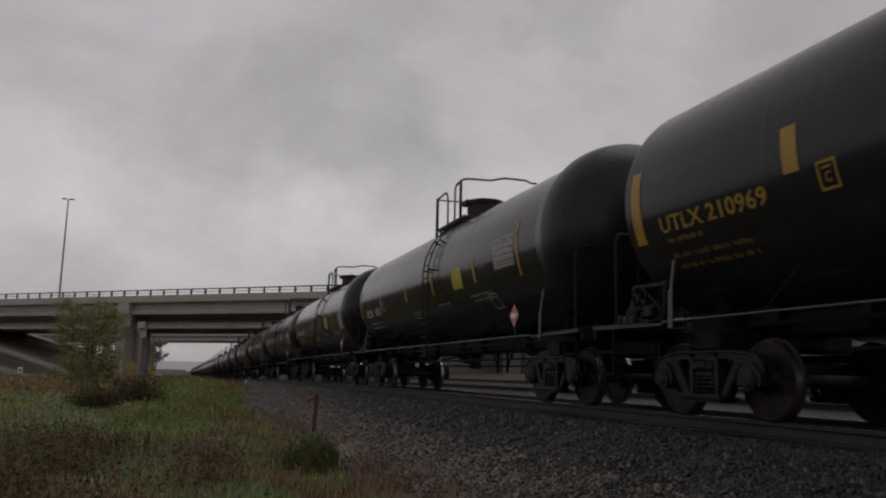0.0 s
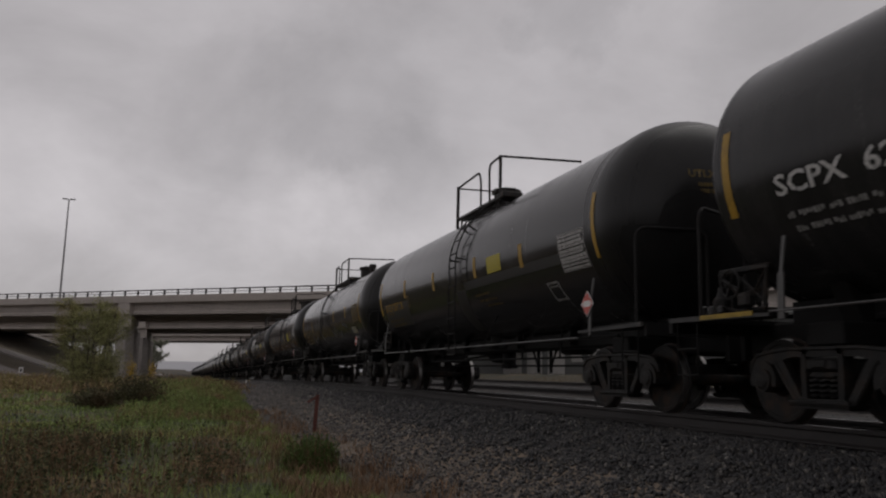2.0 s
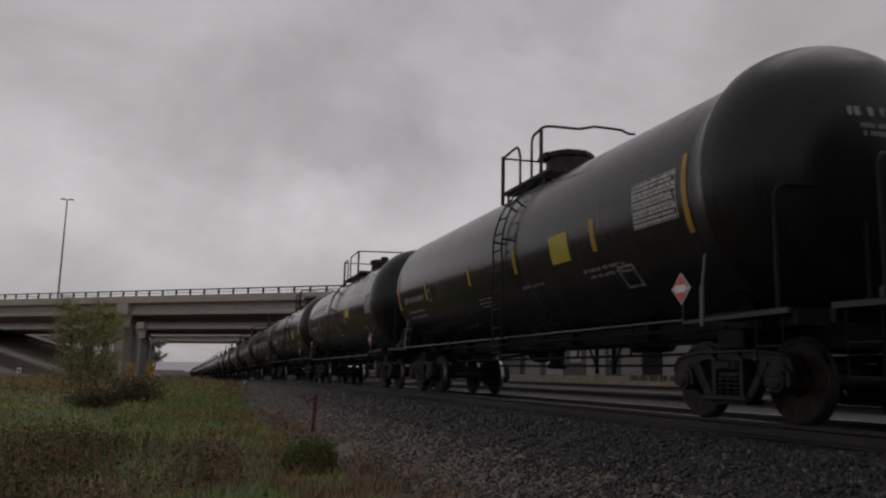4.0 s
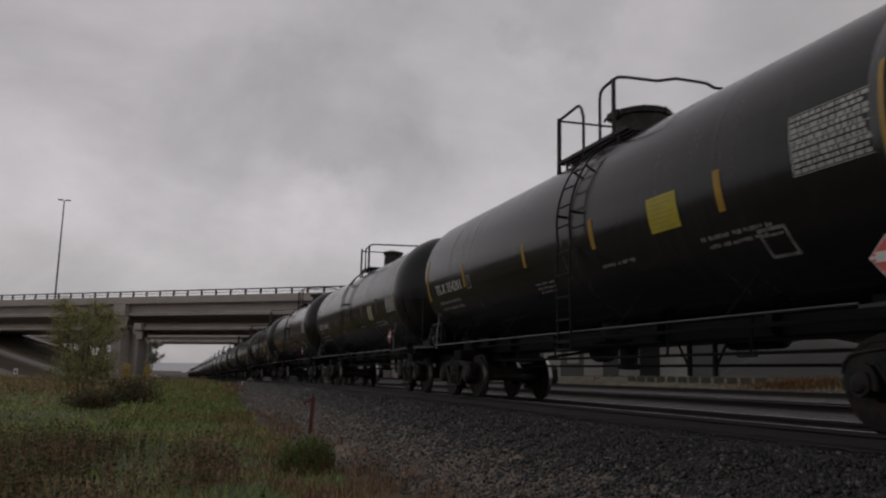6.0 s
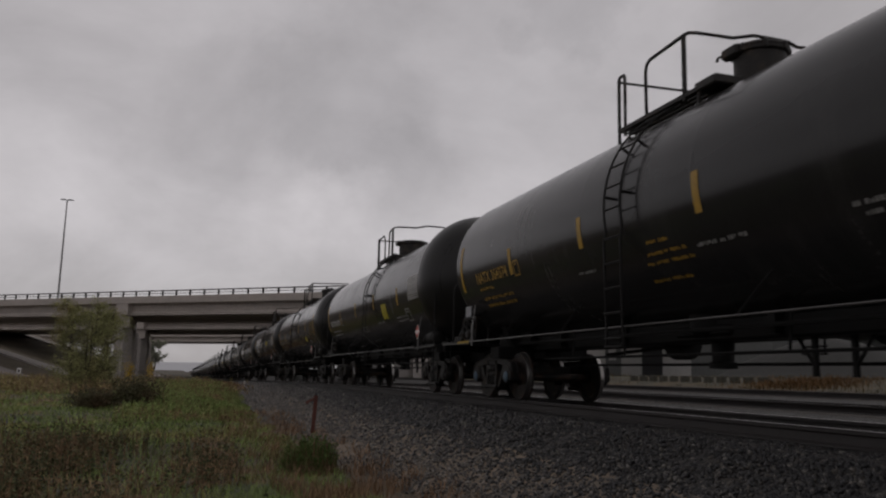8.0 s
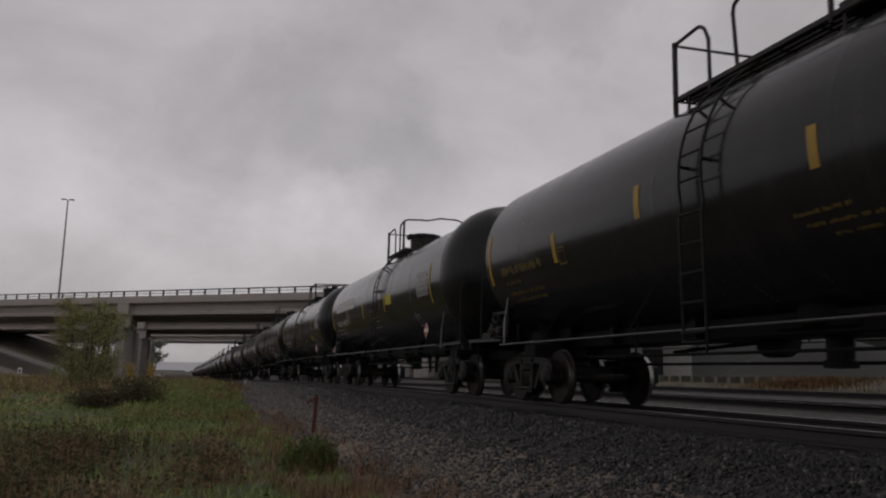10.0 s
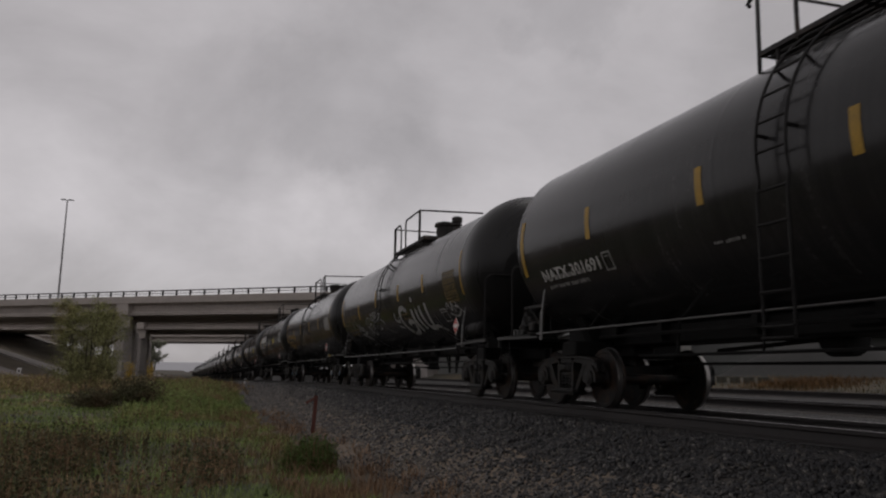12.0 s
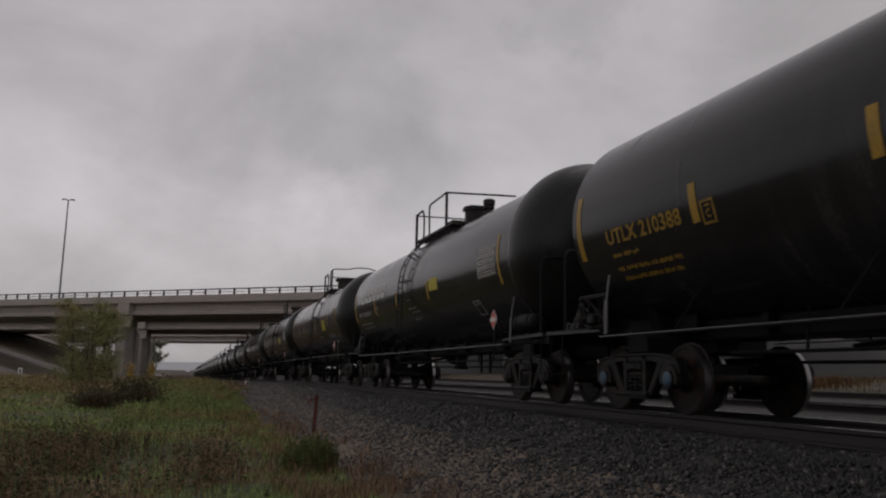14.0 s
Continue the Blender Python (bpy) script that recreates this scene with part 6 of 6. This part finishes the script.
def build_stones():
    rng = np.random.default_rng(11)

    def shoulder(n, toe=False):
        y = 3.5 * (95 / 3.5) ** (rng.uniform(0, 1, n) ** 1.12)
        x = rng.uniform(2.35, 6.2, n)
        keep = (x > 3.3) | (rng.uniform(0, 1, n) < (x - 2.1) * 0.7)
        # the lower slope is paler and mixed with dirt, the upper one oily and coloured darker for the train's shade
        # the pale part widens far off, standing in for sky sheen
        edge = 4.15 + np.clip((y - 13) * 0.055, 0, 1.5) + 0.5 * clumped(x, y, 0.7, 6.0) + rng.normal(0, 0.6, n)
        keep &= (x < edge) == toe
        x, y = x[keep], y[keep]
        z = np.interp(x, BED_X, BED_Z) + 0.035 * clumped(x, y, 2.1, 0.0) + rng.uniform(-0.012, 0.018, len(x)) - falls(y)
        z -= 0.02 * (x > 5.5)
        return np.stack([x, y, z], 1)

    def beside(n):
        x, y = rng.uniform(2.6, 8.6, n), rng.uniform(-10, 3.6, n)
        return np.stack([x, y, np.interp(x, BED_X, BED_Z) + rng.uniform(-0.012, 0.018, n)], 1)

    ob = new("ballast_stones", stones_mesh("ballast_stones", 16000, beside, rng, lambda p: 0.026 + 0 * p[:, 1], STONE))
    tagged(ob, "wet dark broken ballast stones on the track's shoulder", "ballast", kind="stuff")
    ob = new("ballast_stones", stones_mesh("ballast_stones", 85000, shoulder, rng, lambda p: 0.022 + 0.0009 * p[:, 1], STONE))
    tagged(ob, "wet dark broken ballast stones on the track's shoulder", "ballast", kind="stuff")
    ob = new("toe_stones", stones_mesh("toe_stones", 65000, lambda n: shoulder(n, True), rng, lambda p: 0.015 + 0.0008 * p[:, 1], STONE_TOE))
    tagged(ob, "brown-grey stones mixed with dirt at the shoulder's foot, paled for open sky", "ballast", kind="stuff")

    def between(n):
        y = 6 * (60 / 6) ** rng.uniform(0, 1, n)
        x = rng.uniform(6.45, 21, n)
        return np.stack([x, y, np.interp(x, [6, 8.8, 9.6, 12.4, 16.8, 18.0, 18.4, 21.6], [-0.225, -0.22, -0.31, -0.24, -0.22, -0.08, -0.03, -0.03]) - falls(y) * (x < 17) + rng.uniform(-0.01, 0.01, n)], 1)

    ob = new("ballast_stones", stones_mesh("ballast_stones", 30000, between, rng, lambda p: 0.026 + 0.0005 * p[:, 1], STONE_MID))
    tagged(ob, "grey broken ballast stones between the tracks", "ballast", kind="stuff")


# ---- smaller things along the line ----
def marker_post():
    root = tagged(new("marker_post"), "leaning rusty red steel post with a bent top arm", "post")
    root.matrix_basis = pose(3.06, 20.0, -1.0, 0, 3.0, 0)
    shaft = Geo().prism([(-0.045, -0.02), (0.045, -0.02), (0.045, -0.008), (0.006, -0.008), (0.006, 0.05), (-0.006, 0.05), (-0.006, -0.008), (-0.045, -0.008)], -0.35, 0.90, "z")
    part("shaft", shaft, RUST_RED, root)
    arm = Geo().tube([(0.03, 0, 0.88), (-0.05, 0, 0.82), (-0.20, 0, 0.72), (-0.22, 0, 0.70)], 0.032, 6)
    part("arm", arm, RUST_RED, root)


def light_pole():
    root = tagged(new("street_lamp"), "tall grey steel light pole with two lamp heads", "street lamp")
    root.matrix_basis = Matrix.Translation((-18.85, 135.3, 8.6))
    part("pole", Geo().tube([(0, 0, 0), (0, 0, 9), (0, 0, 17.4)], [0.16, 0.13, 0.09], 10), GALVANISED, root)
    for s in (-1, 1):
        part("lamp_head", Geo().box((s * 0.55, 0, 17.45), (0.75, 0.35, 0.16), bevel=0.05), PIPE_DARK, root)
        part("bracket_arm", Geo().tube([(0, 0, 17.3), (s * 0.35, 0, 17.42)], 0.05, 6), GALVANISED, root)


def small_sign(x, y, z):
    root = tagged(new("trackside_sign"), "small white trackside sign on a thin post", "sign")
    root.location = (x, y, z)
    part("stake", Geo().tube([(0, 0, -1.2), (0, 0, 0.3)], 0.03, 6), GALVANISED, root)
    part("board", Geo().box((0, -0.04, 0.1), (0.30, 0.02, 0.42), bevel=0.008), PLACARD_WHITE, root)
    part("sign_bar", Geo().box((0, -0.055, 0.08), (0.13, 0.006, 0.2)), DARK_BAY, root)


def track_marker():
    root = tagged(new("track_marker"), "short white marker stake beside the ballast", "marker stake")
    root.location = (4.35, 62.0, -0.66)
    part("stake", Geo().box((0, 0, 0.15), (0.10, 0.05, 0.55), bevel=0.01), PLACARD_WHITE, root)


def embankment():
    root = tagged(new("embankment"), "brown grassy embankment with concrete slope under the bridge end", "embankment", kind="structure")
    root.matrix_basis = bridge_matrix(0)
    # each bridge ends on its own slope, set back in step with the skewed railway
    for u0, v0, v1 in ((43.5, -3.0, 13.0), (61.0, 22.0, 48.0), (126.0, 70.0, 92.0)):
        g = Geo().prism([(u0, -1.4), (u0 + 40, 7.02), (u0 + 90, 7.02), (u0 + 90, -1.4)], v0, v1)
        part("slope", g, SLOPE_DIRT, root, smooth=0)
        for w in (v0 + 3.2, v1 - 3.2):
            q = Geo().prism([(u0 - 0.5, -1.30), (u0 + 39.7, 7.2), (u0 + 39.9, 7.0), (u0 - 0.1, -1.5)], w - 1.3, w + 1.3)
            part("slope_paving", q, CONCRETE_DARK, root, smooth=0)
    # the foot of the slope towards the camera, grown over
    f = Geo().add([(43.5, -3, -1.4), (83.5, -3, 7.02), (130, -3, 7.02), (130, -16, -1.3), (50, -9, -1.3)], [(0, 1, 4), (1, 2, 3, 4)])
    part("flank", f, SLOPE_DIRT, root, smooth=0)


def yard():
    b = tagged(new("yard_building"), "long low pale metal-clad yard building with dark doorways", "building")
    b.location = (46, 0, 0)
    part("wall", Geo().box((6, 138, 3.2), (12, 164, 5.0)), CLADDING_GREY, b, smooth=0)
    part("roof", Geo().prism([(-0.5, 5.7), (6, 7.0), (12.5, 5.7), (12.5, 5.9), (6, 7.25), (-0.5, 5.9)], 55, 221), CLADDING_GREY, b, smooth=0)
    for y0, y1, z0, z1 in ((67.4, 72.2, 0.8, 4.6), (76.2, 80.4, 0.8, 4.2), (81.6, 83.2, 2.6, 4.6), (84, 88.6, 0.8, 4.6), (90, 93, 2.4, 4.8), (95, 100, 0.8, 5.0), (102, 107, 0.8, 5.0), (109, 116, 0.8, 5.0)):
        part("panel", Geo().box((-0.05, (y0 + y1) / 2, (z0 + z1) / 2), (0.08, y1 - y0, z1 - z0), bevel=0.02), CLADDING, b, smooth=0)
    part("doorway", Geo().box((-0.03, 74.2, 2.6), (0.05, 3.6, 4.0)), DARK_BAY, b, smooth=0)
    w = tagged(new("yard_shed"), "long dark grey metal shed beyond the tracks", "building")
    w.location = (50, 0, 0)
    part("wall", Geo().box((5, 36, 2.4), (10, 44, 3.4)), SHED_DARK, w, smooth=0)
    part("roof_edge", Geo().box((4.6, 36, 4.35), (11, 45, 0.5)), CLADDING_GREY, w, smooth=0)
    for k in range(10):
        part("rib", Geo().box((-0.03, 16 + k * 4.4, 2.4), (0.06, 0.12, 3.4)), PIPE_DARK, w, smooth=0)
    heap = Geo()
    rings = [(1.0, 0.0), (0.86, 0.12), (0.68, 0.36), (0.48, 0.62), (0.28, 0.84), (0.10, 0.97)]
    for r, h in rings:
        for k in range(32):
            a = k * math.tau / 32
            wob = 1 + 0.10 * noise.noise((2 * math.cos(a), 2 * math.sin(a), 4 * h))
            heap.v.append((4.4 * r * wob * math.cos(a), 11.6 * r * wob * math.sin(a), 3.0 * h))
    heap.v.append((0, 0, 3.04))
    heap.f = [(i * 32 + k, i * 32 + (k + 1) % 32, i * 32 + 32 + (k + 1) % 32, i * 32 + 32 + k) for i in range(5) for k in range(32)] + [(160 + k, 160 + (k + 1) % 32, 192) for k in range(32)]
    heap.k = [0] * len(heap.f)
    pile = tagged(new("gravel_pile"), "large dark grey heap of wet gravel against the yard building", "gravel pile")
    pile.location = (42.5, 46.8, 0.72)
    part("mound", heap, HEAP_GREY, pile, smooth=60)
    blk = Geo().box((0, 0, 0.16), (0.26, 0.52, 0.36), bevel=0.03).mesh("block", [BLOCK_DARK])
    for k in range(12):
        ob = tagged(new("concrete_block", blk), "dark weathered concrete barrier block in a row in the grass", "concrete block", "row of barrier blocks")
        ob.matrix_basis = pose(25.2, 31.4 + k * 1.02, float(yard_height(25.2)) - 0.03, 0, 0, random.uniform(-5, 5))
    m = tagged(new("yard_machine"), "small yellow track machine parked in the yard", "machine")
    m.location = (34.0, 122.0, 0.66)
    part("body", Geo().box((0, 0, 0.85), (1.6, 3.0, 0.8), bevel=0.1), MACHINE_YELLOW, m)
    part("cab", Geo().box((0, 0.5, 1.75), (1.3, 1.2, 1.1), bevel=0.1), MACHINE_YELLOW, m)
    for sx in (-1, 1):
        for sy in (-1, 1):
            part("wheel", Geo().lathe([(0.0, -0.12), (0.38, -0.12), (0.42, -0.06), (0.42, 0.06), (0.38, 0.12), (0.0, 0.12)], "x", (sx * 0.75, sy * 0.95, 0.42), 16), DARK_BAY, m)
    bank = Geo()
    xs = [21.5, 23, 25, 27, 41, 60, 140]
    ys = [-60, 0, 40, 80, 120, 200, 400]
    bank.v = [(x, y, float(yard_height(x)) + 0.0) for y in ys for x in xs]
    bank.f = [(j * 7 + i, j * 7 + i + 1, j * 7 + 8 + i, j * 7 + 7 + i) for j in range(6) for i in range(6)]
    bank.k = [0] * len(bank.f)
    tagged(part("bank", bank, BANK_DIRT, smooth=60), "low grassy bank along the yard", "bank", kind="structure")


def far_country():
    # wooded rise behind the camera
    back = Geo()
    for k in range(41):
        x = -420 + 21 * k
        z = 20 + 7 * noise.noise((x * 0.012, 8.0, 0)) + 3 * noise.noise((x * 0.05, 3.0, 0))
        back.v += [(x, -160 + 0.0006 * x * x, -2), (x, -175 + 0.0006 * x * x, z), (x, -260 + 0.0006 * x * x, z + 4)]
    back.f = [(3 * k + j, 3 * k + 3 + j, 3 * k + 4 + j, 3 * k + 1 + j) for k in range(40) for j in range(2)]
    back.k = [0] * len(back.f)
    tagged(part("backdrop", back, WOODED, smooth=60), "dark wooded rise closing the view", "hill", kind="structure")
    # horizon hills; their haze is only the pale colour of the material
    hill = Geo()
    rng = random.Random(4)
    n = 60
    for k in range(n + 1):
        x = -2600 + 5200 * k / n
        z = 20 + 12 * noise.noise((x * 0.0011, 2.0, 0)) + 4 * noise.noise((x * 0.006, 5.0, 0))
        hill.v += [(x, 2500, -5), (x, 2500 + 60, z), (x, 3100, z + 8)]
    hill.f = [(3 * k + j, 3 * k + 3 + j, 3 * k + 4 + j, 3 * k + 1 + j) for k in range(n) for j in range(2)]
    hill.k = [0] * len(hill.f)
    tagged(part("backdrop", hill, HILL, smooth=60), "wooded hills on the horizon with haze put into their pale colour", "hill", kind="structure")


BRUSH_GREEN = material("brush_leaf", (0.250, 0.325, 0.110), 0.7, vary=0.4, scale=0.35, fine=2, random_piece=0.4, second=(0.27, 0.190, 0.105), cover=0.58, spec=0.12)
BANK_DIRT = material("bank_dirt", (0.050, 0.046, 0.028), 0.95, vary=0.5, scale=0.4, fine=5, bump=0.8, bump_scale=8, second=(0.075, 0.056, 0.03), cover=0.52)
YARD_GRASS = material("olive_dry_grass", (0.115, 0.100, 0.055), 0.75, vary=0.5, scale=0.3, fine=2, random_piece=0.5, second=(0.135, 0.095, 0.048), cover=0.52, spec=0.12)
DEAD_WEED = material("dead_weed_stalk", (0.215, 0.135, 0.082), 0.75, vary=0.4, scale=1, fine=5, random_piece=0.5, spec=0.12)
SLOPE_DIRT = material("brown_slope", (0.15, 0.125, 0.09), 0.95, vary=0.4, scale=0.3, fine=3, bump=0.6, bump_scale=4)
BLOCK_DARK = material("dark_mossy_concrete", (0.066, 0.062, 0.047), 0.9, vary=0.4, scale=3, fine=20, bump=0.3)
RUST_WEED = material("rust_orange_weed", (0.125, 0.072, 0.032), 0.75, vary=0.5, scale=0.8, fine=6, random_piece=0.5, spec=0.1)
HEAP_GREY = material("wet_grey_gravel", (0.036, 0.0355, 0.033), 0.9, vary=0.3, scale=1, fine=12, bump=0.8, bump_scale=14)


# rear end of each car's shell at the start, metres down the line
REAR = [9.57, 27.3, 44.29, 61.14, 78.28, 95.38, 112.42, 129.0, 145.9, 163.4, 180.27, 198.3, 216.10, 233.3, 250.5, 267.8]
while len(REAR) < 44:
    REAR.append(REAR[-1] + (17.2, 17.05, 17.3, 17.2, 17.55)[len(REAR) % 5])


# half the length of each shell's straight part
HALF = {1: 7.58, 2: 7.05, 3: 7.05, 6: 7.05, 7: 7.05, 8: 7.05, 10: 7.05, 11: 7.58, 12: 7.58, 13: 7.05, 15: 7.40, 16: 7.40}


def car_half(i):
    return HALF.get(i, 7.22)


def car_nose(i):
    """Depth of the leading end, and how far its shield stands out; it differs with the make."""
    return {1: (1.10, 0.08), 15: (0.95, 0.03), 3: (1.0, 0.02), 14: (1.05, 0.05), 4: (1.05, 0.05), 13: (1.15, 0.09), 8: (1.10, 0.06), 10: (1.10, 0.17)}.get(i, (1.10, 0.12))


# cars whose leading end reaches further than the rest, and shells that sit a little higher in their saddles
REACH = {10: 0.25}
HIGH = {1: 0.06, 7: 0.04, 2: 0.03, 9: 0.025}
# cars whose top railing stands higher or lower
RAIL_RISE = {1: 0.05, 2: -0.05}
STYLES = "wavy wavy wavy plain straight wavy straight wavy low curl wavy straight wavy arch straight mid straight".split()
CARS, HALVES = [], []


def build_train():
    S = shared_meshes()
    made = {}
    for i, rear in enumerate(REAR):
        half = car_half(i)
        style = STYLES[i] if i < len(STYLES) else ("wavy", "straight", "wavy")[i % 3]
        key = (half, style, (*car_nose(i), REACH.get(i, 0.0)))
        at = pose(TRACK_X, rear - half, -fall(rear - half), grade(rear - half))
        if key in made:
            car = copy_thing(made[key], at)
        else:
            car = made[key] = build_car(half, style, key[2], S)
            car.matrix_basis = at
        CARS.append((car, rear - half))
        HALVES.append(half)
    on_shell = ("tank", "reflective", "lettering", "small_writing", "stencil", "data_panel", "instruction", "panel_writing", "sign_block")
    CACHE["rust_cap"] = S.cap.mesh("bearing_cap", [CAP_RUST], 30)
    CACHE["blue_cap"] = S.cap.mesh("bearing_cap", [CAP_BLUE], 30)
    for i, (car, y) in enumerate(CARS):
        mark_car(i, car, HALVES[i])
        for ob in car.children:
            if i in HIGH and ob.name.startswith(on_shell):
                ob.location.z += HIGH[i]
            if i in RAIL_RISE and ob.name.startswith("top_railing"):
                ob.location.z += RAIL_RISE[i]
    paint_tags()


def motions():
    """The train keeps one speed; the wheels of the cars that come near turn with it."""
    frames_ = [k / FPS for k in range(int(14.0 * FPS) + 1)]
    spin = SPEED / 0.457
    for i, (car, y) in enumerate(CARS):
        walk(car, [(t, pose(TRACK_X, y - SPEED * t, -fall(y - SPEED * t), grade(y - SPEED * t))) for t in range(15)])
        if i > 16:
            continue
        for truck in car.children:
            if not truck.name.startswith("truck"):
                continue
            for ws in truck.children:
                if ws.name.startswith("wheelset"):
                    a = ws.location.y
                    walk(ws, [(t, pose(0, a, 0.457, math.degrees(spin * t) % 360)) for t in frames_])


build_ground()
build_bed()
main_track = build_track(TRACK_X, -60, 900, "main railway track with worn steel rails on wooden ties")
second_track = build_track(14.65, -40, 900, "second railway track with dull steel rails")
third_track = build_track(20.0, -30, 900, "third railway track beside the yard", True)
third_track.location.z = 0.20
build_bridge(0, 12.5, -60, 130, (27.9, -14), 7.05, 1.55, True, "pale concrete girder road bridge with metal parapet railing")
build_bridge(28, 17, -70, 140, (52.1, -2), 7.05, 1.3, False, "second concrete girder road bridge behind the first")
build_bridge(75, 12, -80, 150, (95, 20), 7.05, 1.3, False, "third concrete girder road bridge farther off")
far_country()
embankment()
light_pole()
yard()
build_train()
marker_post()
small_sign(-11.9, 69.5, 0.0)
track_marker()
tree(-5.9, 57.0, 5.9, 3.2, LEAF_OLIVE, "thin multi-stemmed tree with olive-brown autumn leaves", 21, stems=17, n=36000, leaf=0.082, low=0.12, wide_foot=1.25, thick=0.05)
tree(-12, 215, 10, 7, LEAF_FAR, "pale green tree beyond the bridges", 32, stems=3, n=4200, leaf=0.35, thick=0.12)
tree(-6.5, 190, 9.5, 5, LEAF_FAR, "pale green tree beyond the bridges", 33, stems=2, n=3600, leaf=0.32, thick=0.12)
tree(-22, 230, 11, 8, LEAF_FAR, "pale green tree beyond the bridges", 34, stems=3, n=4200, leaf=0.38, thick=0.12)
tree(-34, 240, 11, 8, LEAF_FAR, "pale green tree beyond the bridges", 35, stems=3, n=4200, leaf=0.38, thick=0.12)
for sx, sy, sw, sh, sd in ((-2.95, 32, 1.7, 0.7, 41), (-1.55, 32.5, 1.9, 1.15, 42)):
    shrub(sx, sy, sw, sh, SHRUB_DARK, "dark leafy shrub in the grass", sd, 5200, 0.075)
shrub(-6.1, 56.0, 4.2, 2.2, LEAF_OLIVE, "olive-brown undergrowth at the thin tree's foot", 43, 6000, 0.09)
for sx, sy, sw, sh, sd in ((-5.1, 88, 1.1, 1.9, 44), (-3.3, 92, 0.9, 1.9, 45)):
    shrub(sx, sy, sw, sh, LEAF_YELLOW, "bright yellow autumn shrub by the bridge pier", sd, 750, 0.11)
build_grass()
build_weeds()
build_stones()
tie_mesh = Geo().box((0, 0, 0), (2.6, 0.22, 0.20), bevel=0.012).mesh("tie", [TIE_WOOD])
build_ties(main_track, 1.0, 150, tie_mesh)
build_ties(second_track, 4.0, 110, tie_mesh)
build_ties(third_track, 12.0, 90, tie_mesh, True)
motions()
